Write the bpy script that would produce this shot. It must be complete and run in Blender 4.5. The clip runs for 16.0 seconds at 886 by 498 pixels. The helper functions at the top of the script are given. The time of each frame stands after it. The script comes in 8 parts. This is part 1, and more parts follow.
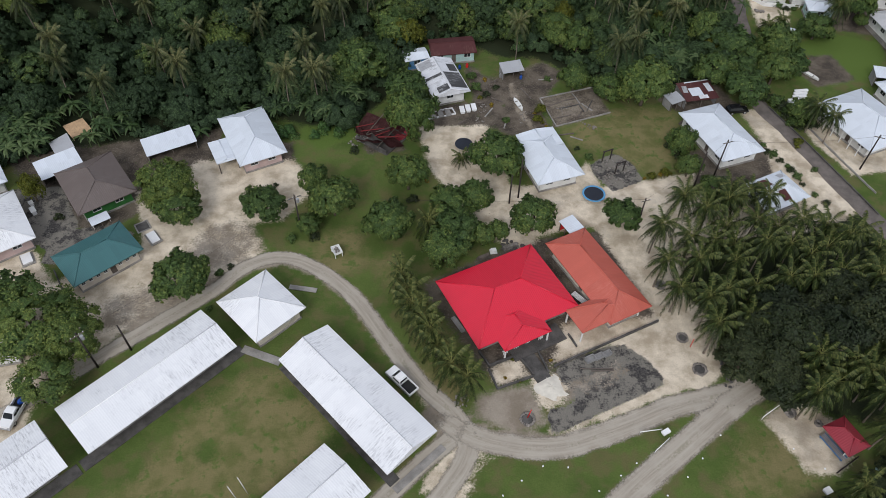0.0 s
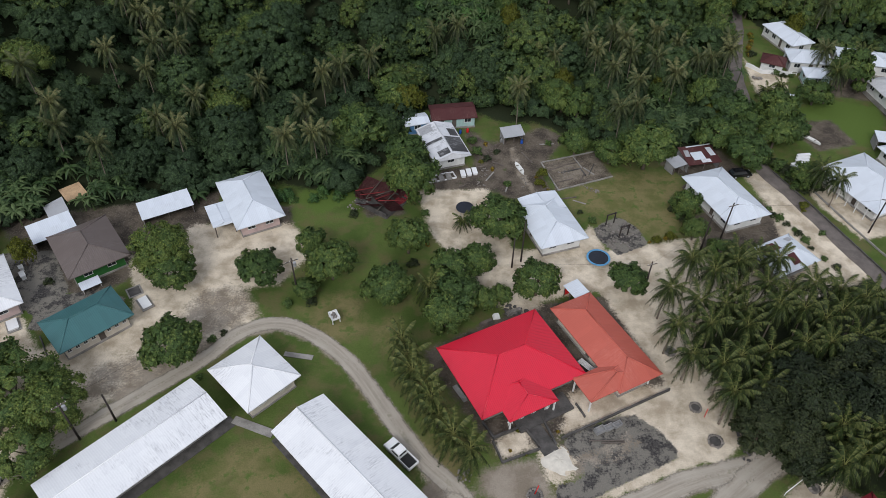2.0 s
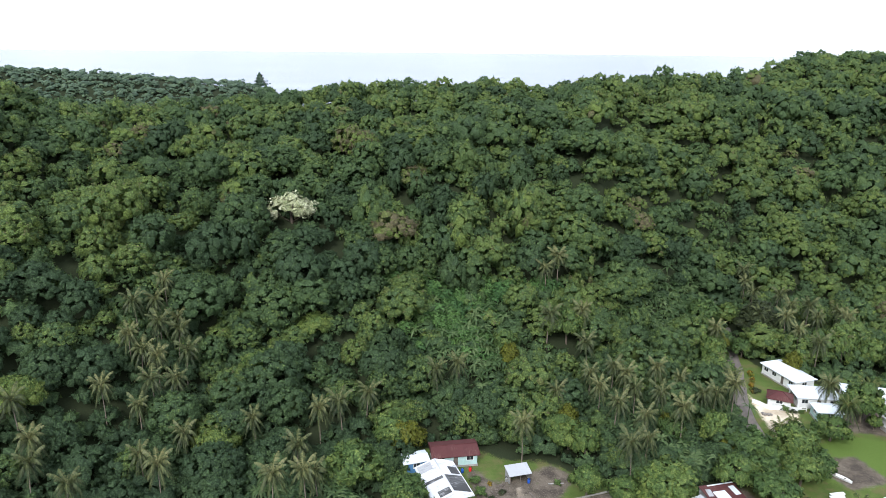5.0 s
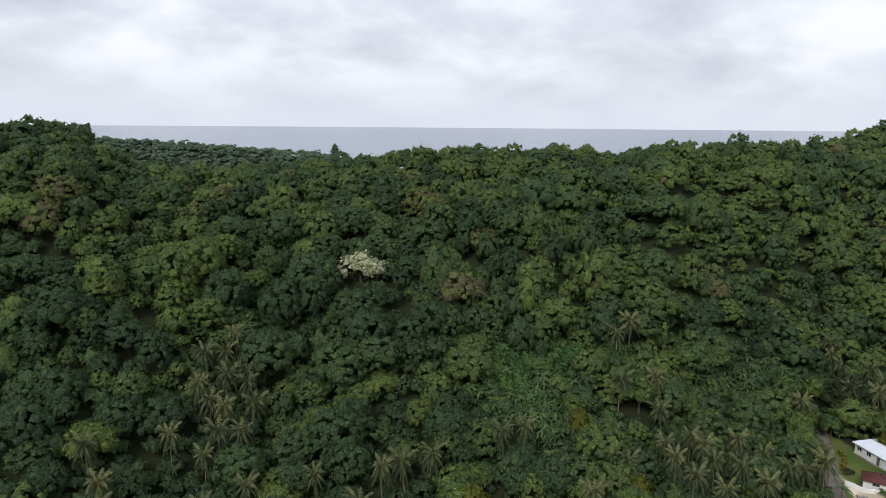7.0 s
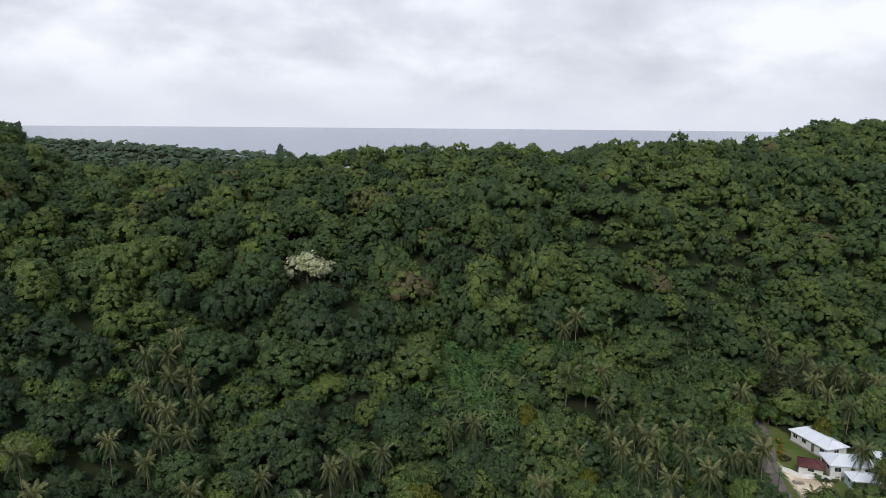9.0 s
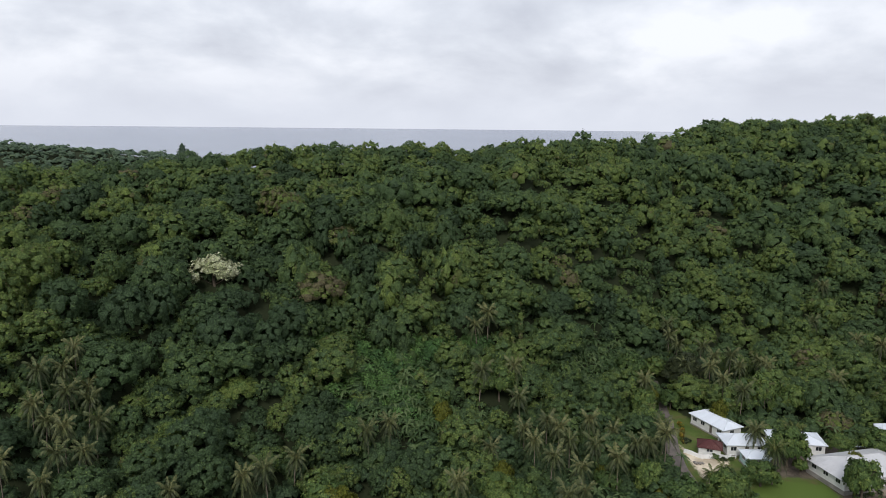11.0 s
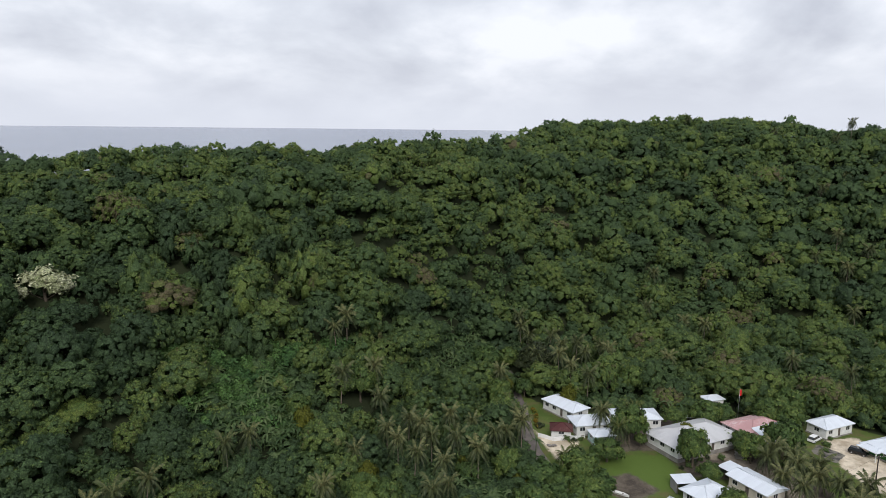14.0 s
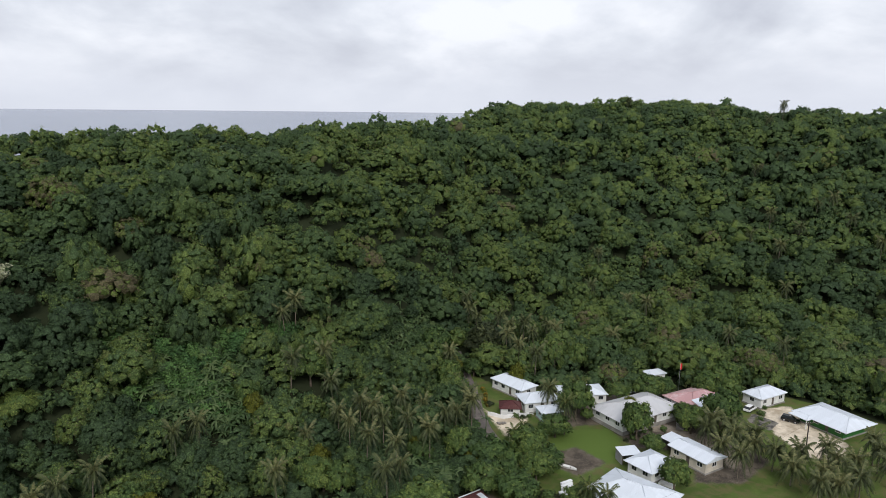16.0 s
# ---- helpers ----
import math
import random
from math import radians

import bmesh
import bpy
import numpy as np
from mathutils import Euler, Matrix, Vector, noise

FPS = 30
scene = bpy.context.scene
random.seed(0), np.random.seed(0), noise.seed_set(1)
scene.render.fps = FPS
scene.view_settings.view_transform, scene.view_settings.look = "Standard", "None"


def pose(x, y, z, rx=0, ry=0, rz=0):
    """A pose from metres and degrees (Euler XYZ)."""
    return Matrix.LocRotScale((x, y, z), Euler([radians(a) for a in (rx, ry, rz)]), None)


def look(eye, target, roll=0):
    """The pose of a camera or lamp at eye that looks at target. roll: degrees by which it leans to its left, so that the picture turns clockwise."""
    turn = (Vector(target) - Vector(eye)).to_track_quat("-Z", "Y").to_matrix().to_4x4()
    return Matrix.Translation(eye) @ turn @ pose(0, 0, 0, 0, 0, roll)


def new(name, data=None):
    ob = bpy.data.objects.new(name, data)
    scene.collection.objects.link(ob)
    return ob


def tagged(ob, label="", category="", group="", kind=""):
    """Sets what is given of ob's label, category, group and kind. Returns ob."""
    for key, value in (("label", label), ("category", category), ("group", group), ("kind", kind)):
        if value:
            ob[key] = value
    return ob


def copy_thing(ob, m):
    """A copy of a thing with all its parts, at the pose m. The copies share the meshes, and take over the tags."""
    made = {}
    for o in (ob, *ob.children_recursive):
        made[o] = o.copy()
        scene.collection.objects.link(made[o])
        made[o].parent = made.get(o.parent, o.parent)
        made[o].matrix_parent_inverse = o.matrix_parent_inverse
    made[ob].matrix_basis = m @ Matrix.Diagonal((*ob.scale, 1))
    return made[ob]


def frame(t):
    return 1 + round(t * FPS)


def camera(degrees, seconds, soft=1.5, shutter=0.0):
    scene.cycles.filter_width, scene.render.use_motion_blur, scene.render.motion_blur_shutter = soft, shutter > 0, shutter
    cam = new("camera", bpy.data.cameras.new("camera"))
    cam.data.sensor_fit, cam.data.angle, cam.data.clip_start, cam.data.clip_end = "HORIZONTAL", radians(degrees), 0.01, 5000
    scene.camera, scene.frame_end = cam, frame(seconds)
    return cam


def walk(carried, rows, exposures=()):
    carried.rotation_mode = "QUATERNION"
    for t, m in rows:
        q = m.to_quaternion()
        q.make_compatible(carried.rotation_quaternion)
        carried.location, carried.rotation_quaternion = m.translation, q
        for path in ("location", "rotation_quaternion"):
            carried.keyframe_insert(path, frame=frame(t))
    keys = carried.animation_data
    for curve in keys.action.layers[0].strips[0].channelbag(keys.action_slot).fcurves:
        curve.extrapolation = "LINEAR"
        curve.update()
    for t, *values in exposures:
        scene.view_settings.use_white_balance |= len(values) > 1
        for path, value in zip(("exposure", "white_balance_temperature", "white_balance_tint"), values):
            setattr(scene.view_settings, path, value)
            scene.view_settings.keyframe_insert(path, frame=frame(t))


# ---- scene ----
# ================= camera =================
cam = camera(63.94, 16.0, soft=0.7)

# seconds, eye x, y, z, yaw (left), pitch (up), roll
PATH = [
    (0.0, -0.00, -0.00, 92.00, 0.00, -49.28, 1.23),
    (0.5, -0.06, 0.02, 91.27, -0.17, -51.47, 1.41),
    (1.0, -0.14, 0.57, 90.61, -0.21, -52.29, 1.38),
    (1.5, -0.17, 1.19, 89.86, -0.00, -48.10, 1.18),
    (2.0, -0.32, 1.90, 89.03, 0.06, -43.78, 1.15),
    (2.5, -0.35, 2.28, 88.10, 0.18, -39.38, 1.01),
    (3.0, -0.34, 2.71, 87.07, 0.35, -34.91, 0.88),
    (3.5, -0.36, 3.11, 86.06, 0.44, -30.50, 0.75),
    (4.0, -0.19, 3.49, 85.07, 0.56, -26.15, 0.64),
    (4.5, -0.14, 4.05, 84.02, 0.59, -21.03, 0.64),
    (5.0, -0.09, 4.56, 83.01, 0.67, -15.75, 0.57),
    (5.2, -0.10, 4.62, 82.62, 0.98, -13.45, 0.48),
    (7.3, -0.42, 4.83, 79.62, 6.62, -9.95, 0.47),
    (7.5, -0.41, 4.85, 79.55, 6.69, -9.94, 0.47),
    (8.0, -0.38, 5.00, 79.39, 6.74, -9.94, 0.51),
    (8.5, -0.22, 5.09, 79.35, 5.29, -9.91, 0.48),
    (9.0, -0.07, 5.09, 79.34, 2.06, -9.90, 0.50),
    (11.5, -0.18, 5.12, 78.91, -7.34, -9.81, 0.63),
    (12.0, -0.21, 5.20, 79.04, -10.08, -9.79, 0.65),
    (12.5, -0.30, 5.09, 79.12, -11.88, -9.81, 0.60),
    (13.0, -0.46, 4.84, 79.16, -13.40, -9.81, 0.65),
    (13.5, -0.65, 4.65, 79.28, -15.18, -9.80, 0.70),
    (14.0, -0.78, 4.47, 79.44, -17.05, -9.80, 0.64),
    (14.5, -0.92, 4.30, 79.65, -18.83, -9.83, 0.60),
    (15.0, -1.10, 4.20, 79.76, -19.81, -9.87, 0.56),
    (15.5, -1.25, 4.09, 79.60, -20.61, -10.44, 0.60),
    (16.0, -1.45, 4.00, 79.39, -21.45, -11.13, 0.61),
]


def aim(yaw, pitch, roll):
    return Euler((radians(90 + pitch), 0, radians(yaw))).to_matrix().to_4x4() @ pose(0, 0, 0, 0, 0, roll)


EXPOSURES = [(0.0, -0.06, 6230, 11), (0.5, -0.03, 6230, 11), (1.0, -0.06, 6230, 11), (1.5, -0.16, 6230, 11), (2.0, -0.06, 6200, 11), (2.5, 0.16, 6180, 11), (3.0, 0.54, 6150, 10), (3.5, 0.78, 6120, 10), (4.5, 1.12, 6020, 11), (5.2, 1.06, 6080, 8.5), (6.0, 0.55, 6250, 9), (7.3, 0.16, 6420, 10), (16.0, 0.16, 6420, 10)]
walk(cam, [(t, Matrix.Translation((x, y, z)) @ aim(yaw, pitch, roll)) for t, x, y, z, yaw, pitch, roll in PATH], exposures=EXPOSURES)

# ================= sky and light =================
SUN_EL, SUN_AZ = 40.0, 196.0  # degrees; azimuth clockwise from +y


def overcast_world():
    world = bpy.data.worlds.new("overcast_sky")
    scene.world = world
    world.use_nodes = True
    nt = world.node_tree
    nt.nodes.clear()
    N, Lk = nt.nodes.new, nt.links.new
    out, bg = N("ShaderNodeOutputWorld"), N("ShaderNodeBackground")
    bg.inputs[1].default_value = 0.1
    sky = N("ShaderNodeTexSky")
    sky.sky_type, sky.sun_disc = "NISHITA", False
    sky.sun_elevation, sky.sun_rotation = radians(SUN_EL), radians(SUN_AZ)
    sky.air_density, sky.dust_density = 1.5, 4.0
    co, sep = N("ShaderNodeTexCoord"), N("ShaderNodeSeparateXYZ")
    Lk(co.outputs["Generated"], sep.inputs[0])
    lift = N("ShaderNodeMath"); lift.operation = "MAXIMUM"; lift.inputs[1].default_value = 0.0
    add = N("ShaderNodeMath"); add.operation = "ADD"; add.inputs[1].default_value = 0.42
    Lk(sep.outputs[2], lift.inputs[0]); Lk(lift.outputs[0], add.inputs[0])
    comb = N("ShaderNodeCombineXYZ")
    for k in (0, 1):
        d = N("ShaderNodeMath"); d.operation = "DIVIDE"
        Lk(sep.outputs[k], d.inputs[0]); Lk(add.outputs[0], d.inputs[1]); Lk(d.outputs[0], comb.inputs[k])
    big, small = N("ShaderNodeTexNoise"), N("ShaderNodeTexNoise")
    big.inputs["Scale"].default_value, big.inputs["Detail"].default_value, big.inputs["Roughness"].default_value = 1.9, 7, 0.52
    small.inputs["Scale"].default_value, small.inputs["Detail"].default_value = 5.5, 6
    big.inputs["Distortion"].default_value = 0.3
    Lk(comb.outputs[0], big.inputs["Vector"]); Lk(comb.outputs[0], small.inputs["Vector"])
    mixn = N("ShaderNodeMix"); mixn.inputs[0].default_value = 0.25
    Lk(big.outputs[0], mixn.inputs[2]); Lk(small.outputs[0], mixn.inputs[3])
    ramp = N("ShaderNodeValToRGB")
    e = ramp.color_ramp.elements
    e[0].position, e[0].color = 0.38, (5.6, 5.85, 6.65, 1)
    e[1].position, e[1].color = 0.60, (8.9, 9.1, 9.7, 1)
    mid = e.new(0.5); mid.color = (7.15, 7.45, 8.2, 1)
    Lk(mixn.outputs[0], ramp.inputs[0])
    # a bright, even band of haze at the horizon
    band = N("ShaderNodeMapRange"); band.interpolation_type = "SMOOTHSTEP"
    for k, v in ((1, 0.0), (2, 0.11), (3, 0.85), (4, 0.0)):
        band.inputs[k].default_value = v
    Lk(lift.outputs[0], band.inputs[0])
    haze = N("ShaderNodeMix"); haze.data_type = "RGBA"
    haze.inputs[7].default_value = (7.15, 7.45, 8.25, 1)
    Lk(band.outputs[0], haze.inputs[0]); Lk(ramp.outputs[0], haze.inputs[6])
    mix = N("ShaderNodeMix"); mix.data_type = "RGBA"; mix.inputs[0].default_value = 0.93
    Lk(sky.outputs[0], mix.inputs[6]); Lk(haze.outputs[2], mix.inputs[7])
    Lk(mix.outputs[2], bg.inputs[0]); Lk(bg.outputs[0], out.inputs[0])


overcast_world()
sun = new("sun", bpy.data.lights.new("sun", "SUN"))
sun.data.energy, sun.data.angle, sun.data.color = 1.7, radians(20), (1.0, 0.97, 0.92)
_d = Vector((math.sin(radians(SUN_AZ)) * math.cos(radians(SUN_EL)), math.cos(radians(SUN_AZ)) * math.cos(radians(SUN_EL)), math.sin(radians(SUN_EL))))
sun.matrix_world = look(_d * 300, (0, 0, 0))

# ================= materials =================
def node_mat(name, rough=0.7, spec=0.3, metal=0.0):
    m = bpy.data.materials.new(name)
    m.use_nodes = True
    b = m.node_tree.nodes["Principled BSDF"]
    b.inputs["Roughness"].default_value, b.inputs["Metallic"].default_value, b.inputs["Specular IOR Level"].default_value = rough, metal, spec
    return m, m.node_tree, b


def noise_node(nt, vec, scale, detail=4, rough=0.55):
    n = nt.nodes.new("ShaderNodeTexNoise")
    n.inputs["Scale"].default_value, n.inputs["Detail"].default_value, n.inputs["Roughness"].default_value = scale, detail, rough
    if vec is not None:
        nt.links.new(vec, n.inputs["Vector"])
    return n.outputs[0]


def math_node(nt, op, a, b=None, clamp=False):
    n = nt.nodes.new("ShaderNodeMath")
    n.operation, n.use_clamp = op, clamp
    for k, v in ((0, a), (1, b)):
        if v is None:
            continue
        if isinstance(v, (int, float)):
            n.inputs[k].default_value = v
        else:
            nt.links.new(v, n.inputs[k])
    return n.outputs[0]


def mix_col(nt, fac, a, b, blend="MIX"):
    n = nt.nodes.new("ShaderNodeMix")
    n.data_type, n.blend_type = "RGBA", blend
    for k, v in ((0, fac), (6, a), (7, b)):
        if isinstance(v, (int, float)):
            n.inputs[k].default_value = v
        elif isinstance(v, (tuple, list)):
            n.inputs[k].default_value = (*v[:3], 1)
        else:
            nt.links.new(v, n.inputs[k])
    return n.outputs[2]


def range_node(nt, v, a, b, lo=0.0, hi=1.0):
    n = nt.nodes.new("ShaderNodeMapRange")
    n.interpolation_type = "SMOOTHSTEP"
    nt.links.new(v, n.inputs[0])
    for k, x in ((1, a), (2, b), (3, lo), (4, hi)):
        n.inputs[k].default_value = x
    return n.outputs[0]


def bump_node(nt, b, height, strength, dist=0.05):
    n = nt.nodes.new("ShaderNodeBump")
    n.inputs["Strength"].default_value, n.inputs["Distance"].default_value = strength, dist
    nt.links.new(height, n.inputs["Height"])
    nt.links.new(n.outputs[0], b.inputs["Normal"])


def coord(nt, which="Object"):
    return nt.nodes.new("ShaderNodeTexCoord").outputs[which]


def place_coord(nt):
    return nt.nodes.new("ShaderNodeNewGeometry").outputs["Position"]


def stretched(nt, vec, sx, sy, sz):
    n = nt.nodes.new("ShaderNodeMapping")
    n.inputs["Scale"].default_value = (sx, sy, sz)
    nt.links.new(vec, n.inputs["Vector"])
    return n.outputs[0]


def plain(name, col, rough=0.7, spec=0.3, metal=0.0, vary=0.25, scale=2.0, bump=0.15):
    """A surface of one colour with blotches, fine grain and a little relief."""
    m, nt, b = node_mat(name, rough, spec, metal)
    p = place_coord(nt)
    big, fine = noise_node(nt, p, scale * 0.35, 5), noise_node(nt, p, scale * 6, 3)
    v = math_node(nt, "ADD", math_node(nt, "MULTIPLY", big, 0.7), math_node(nt, "MULTIPLY", fine, 0.3))
    dark, light = tuple(c * (1 - vary) for c in col), tuple(min(c * (1 + vary), 0.95) for c in col)
    nt.links.new(mix_col(nt, range_node(nt, v, 0.3, 0.7), dark, light), b.inputs["Base Color"])
    bump_node(nt, b, fine, bump, 0.03)
    return m


def roof_metal(name, col, streak, stain=0.4, pitch=0.25, rough=0.42, spec=0.5, relief=0.5, sheet=0.35, ribs=0.09):
    """Corrugated sheet roof: UV in metres (u along the eave, v up the slope), ribs, sheet joints, streaks and stains."""
    m, nt, b = node_mat(name, rough, spec)
    uv = coord(nt, "UV")
    p = place_coord(nt)
    sep = nt.nodes.new("ShaderNodeSeparateXYZ")
    nt.links.new(uv, sep.inputs[0])
    rib = math_node(nt, "SINE", math_node(nt, "MULTIPLY", sep.outputs[0], 2 * math.pi / pitch))
    rib = math_node(nt, "ADD", math_node(nt, "MULTIPLY", rib, 0.5), 0.5)
    streaks = noise_node(nt, stretched(nt, uv, 4.2, 0.7, 1), 1.0, 8, 0.78)
    patches = noise_node(nt, p, 0.16, 5, 0.6)
    grain = noise_node(nt, p, 4.0, 4, 0.6)
    dirty = math_node(nt, "MULTIPLY", range_node(nt, streaks, 0.45, 0.66), range_node(nt, patches, 0.46, 0.64))
    dirty = math_node(nt, "MULTIPLY", dirty, stain, clamp=True)
    # sheets differ a little from one to the next
    cell = nt.nodes.new("ShaderNodeTexWhiteNoise")
    cell.noise_dimensions = "2D"
    snap = nt.nodes.new("ShaderNodeVectorMath")
    snap.operation = "FLOOR"
    nt.links.new(stretched(nt, uv, 1 / 0.9, 1 / 3.2, 1), snap.inputs[0])
    nt.links.new(snap.outputs[0], cell.inputs[0])
    tone = math_node(nt, "ADD", math_node(nt, "MULTIPLY", cell.outputs[0], sheet), math_node(nt, "MULTIPLY", grain, 0.5))
    base = mix_col(nt, tone, tuple(c * 0.84 for c in col), tuple(min(c * 1.1, 0.92) for c in col))
    base = mix_col(nt, math_node(nt, "MULTIPLY", rib, ribs), base, tuple(c * 0.45 for c in col))
    nt.links.new(mix_col(nt, dirty, base, streak), b.inputs["Base Color"])
    bump_node(nt, b, rib, relief, 0.03)
    return m


def foliage(name, dark, mid, light, rough=0.55, spec=0.25, by_object=False, clump=0.0, pass_light=0.3, deep=0.66, brown=None):
    """Leaves: each plant takes its own place between three greens, each leaf varies a little round it."""
    m, nt, b = node_mat(name, rough, spec)
    geo = nt.nodes.new("ShaderNodeNewGeometry")
    if by_object:
        tint = nt.nodes.new("ShaderNodeObjectInfo").outputs["Random"]
    else:
        at = nt.nodes.new("ShaderNodeAttribute")
        at.attribute_name = "tint"
        tint = at.outputs["Fac"]
    leaf = math_node(nt, "MULTIPLY", math_node(nt, "SUBTRACT", geo.outputs["Random Per Island"], 0.5), 0.3 if brown else 0.48)
    v = math_node(nt, "ADD", tint, leaf, clamp=True)
    ramp = nt.nodes.new("ShaderNodeValToRGB")
    e = ramp.color_ramp.elements
    e[0].color, e[1].color = (*dark, 1), (*light, 1)
    k = e.new(0.5)
    k.color = (*mid, 1)
    if brown:
        e[1].color, e[2].color = (*mid, 1), (*light, 1)
        e[2].position = 0.86
        k = e.new(0.96)
        k.color = (*brown, 1)
    nt.links.new(v, ramp.inputs[0])
    leafcol = ramp.outputs[0]
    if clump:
        # painted speckle: shaded leaf gaps darker, glints on small leaves brighter, within one spray
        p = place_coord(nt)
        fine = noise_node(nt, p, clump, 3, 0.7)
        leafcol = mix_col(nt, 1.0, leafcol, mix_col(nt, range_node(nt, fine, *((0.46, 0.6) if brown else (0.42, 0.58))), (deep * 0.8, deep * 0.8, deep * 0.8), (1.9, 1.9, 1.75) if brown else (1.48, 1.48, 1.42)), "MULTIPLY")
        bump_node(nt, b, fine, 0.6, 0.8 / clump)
    nt.links.new(leafcol, b.inputs["Base Color"])
    tr = nt.nodes.new("ShaderNodeBsdfTranslucent")
    nt.links.new(leafcol, tr.inputs[0])
    mx = nt.nodes.new("ShaderNodeMixShader")
    mx.inputs[0].default_value = pass_light
    nt.links.new(b.outputs[0], mx.inputs[1])
    nt.links.new(tr.outputs[0], mx.inputs[2])
    surface = mx.outputs[0]
    nt.links.new(surface, nt.nodes["Material Output"].inputs[0])
    return m


def bark(name, col):
    m, nt, b = node_mat(name, 0.9, 0.15)
    o = coord(nt)
    n = noise_node(nt, stretched(nt, o, 4, 4, 1.2), 1.5, 5)
    rings = noise_node(nt, stretched(nt, o, 0.6, 0.6, 7), 1.0, 3)
    v = math_node(nt, "MULTIPLY", math_node(nt, "ADD", n, rings), 0.5)
    nt.links.new(mix_col(nt, range_node(nt, v, 0.35, 0.65), tuple(c * 0.55 for c in col), col), b.inputs["Base Color"])
    bump_node(nt, b, v, 0.6, 0.05)
    return m


def ground_material():
    m, nt, b = node_mat("ground_cover", 0.95, 0.1)
    p = place_coord(nt)
    covers = []
    for nm in ("cover_a", "cover_b"):
        at = nt.nodes.new("ShaderNodeAttribute")
        at.attribute_name = nm
        s = nt.nodes.new("ShaderNodeSeparateColor")
        nt.links.new(at.outputs["Color"], s.inputs[0])
        covers.append((s.outputs[0], s.outputs[1], s.outputs[2], at.outputs["Alpha"]))
    (sand, dirt, black, soil), (worn, litter_shade, lush, _) = covers
    edge = noise_node(nt, p, 0.55, 6, 0.65)
    fine = noise_node(nt, p, 3.2, 5, 0.6)
    grain = noise_node(nt, p, 14.0, 3, 0.6)
    blot = noise_node(nt, p, 0.11, 4, 0.6)
    mid = noise_node(nt, p, 0.3, 5, 0.6)
    wob = math_node(nt, "ADD", math_node(nt, "MULTIPLY", math_node(nt, "SUBTRACT", edge, 0.5), 0.75), math_node(nt, "MULTIPLY", math_node(nt, "SUBTRACT", fine, 0.5), 0.7))

    def mask(v, lo=0.33, hi=0.67, k=1.0):
        return range_node(nt, math_node(nt, "ADD", v, math_node(nt, "MULTIPLY", wob, k)), lo, hi)

    g1 = mix_col(nt, range_node(nt, blot, 0.35, 0.65), (0.06, 0.094, 0.022), (0.103, 0.137, 0.037))
    g1 = mix_col(nt, math_node(nt, "MULTIPLY", range_node(nt, fine, 0.35, 0.7), 0.6), g1, (0.074, 0.108, 0.026))
    dry = math_node(nt, "MULTIPLY", range_node(nt, mid, 0.44, 0.64), 0.7)
    grass = mix_col(nt, dry, g1, (0.125, 0.108, 0.05))
    grass = mix_col(nt, mask(lush), grass, mix_col(nt, fine, (0.066, 0.108, 0.02), (0.115, 0.165, 0.04)))
    wornc = mix_col(nt, range_node(nt, mid, 0.35, 0.6), (0.118, 0.122, 0.043), (0.178, 0.155, 0.07))
    wornc = mix_col(nt, math_node(nt, "MULTIPLY", range_node(nt, edge, 0.53, 0.64), 0.75), wornc, (0.072, 0.122, 0.026))
    col = mix_col(nt, mask(worn, 0.2, 0.8), grass, wornc)
    # near-black leaf litter, which also carries the shade between the grove palms
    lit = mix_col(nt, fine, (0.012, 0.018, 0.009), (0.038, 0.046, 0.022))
    col = mix_col(nt, mask(litter_shade), col, lit)
    soilc = mix_col(nt, range_node(nt, mid, 0.35, 0.65), (0.06, 0.049, 0.04), (0.14, 0.116, 0.09))
    soilc = mix_col(nt, math_node(nt, "MULTIPLY", range_node(nt, fine, 0.5, 0.68), 0.6), soilc, (0.2, 0.175, 0.14))
    soilc = mix_col(nt, math_node(nt, "MULTIPLY", range_node(nt, edge, 0.6, 0.7), 0.7), soilc, (0.06, 0.085, 0.025))
    col = mix_col(nt, mask(soil), col, soilc)
    dirtc = mix_col(nt, range_node(nt, mid, 0.35, 0.65), (0.2, 0.165, 0.125), (0.34, 0.295, 0.24))
    dirtc = mix_col(nt, math_node(nt, "MULTIPLY", grain, 0.5), dirtc, (0.26, 0.22, 0.17))
    col = mix_col(nt, mask(dirt, 0.25, 0.75, 0.8), col, dirtc)
    sandc = mix_col(nt, range_node(nt, mid, 0.32, 0.66), (0.4, 0.33, 0.24), (0.7, 0.612, 0.482))
    sandc = mix_col(nt, math_node(nt, "MULTIPLY", range_node(nt, fine, 0.5, 0.8), 0.12), sandc, (0.3, 0.25, 0.19))
    specks = noise_node(nt, p, 2.4, 2, 0.5)
    sandc = mix_col(nt, math_node(nt, "MULTIPLY", range_node(nt, specks, 0.7, 0.76), 0.6), sandc, (0.1, 0.085, 0.06))
    sandc = mix_col(nt, math_node(nt, "MULTIPLY", range_node(nt, blot, 0.52, 0.68), 0.45), sandc, (0.27, 0.235, 0.19))
    col = mix_col(nt, mask(sand), col, sandc)
    blackc = mix_col(nt, range_node(nt, fine, 0.3, 0.7), (0.035, 0.033, 0.033), (0.095, 0.088, 0.082))
    blackc = mix_col(nt, math_node(nt, "MULTIPLY", range_node(nt, math_node(nt, "ADD", math_node(nt, "MULTIPLY", noise_node(nt, p, 0.42, 5, 0.7), 0.85), math_node(nt, "MULTIPLY", fine, 0.15)), 0.42, 0.54), 0.9), blackc, (0.2, 0.185, 0.158))
    col = mix_col(nt, mask(black, 0.42, 0.58, 0.8), col, blackc)
    speck = noise_node(nt, p, 6.5, 4, 0.7)
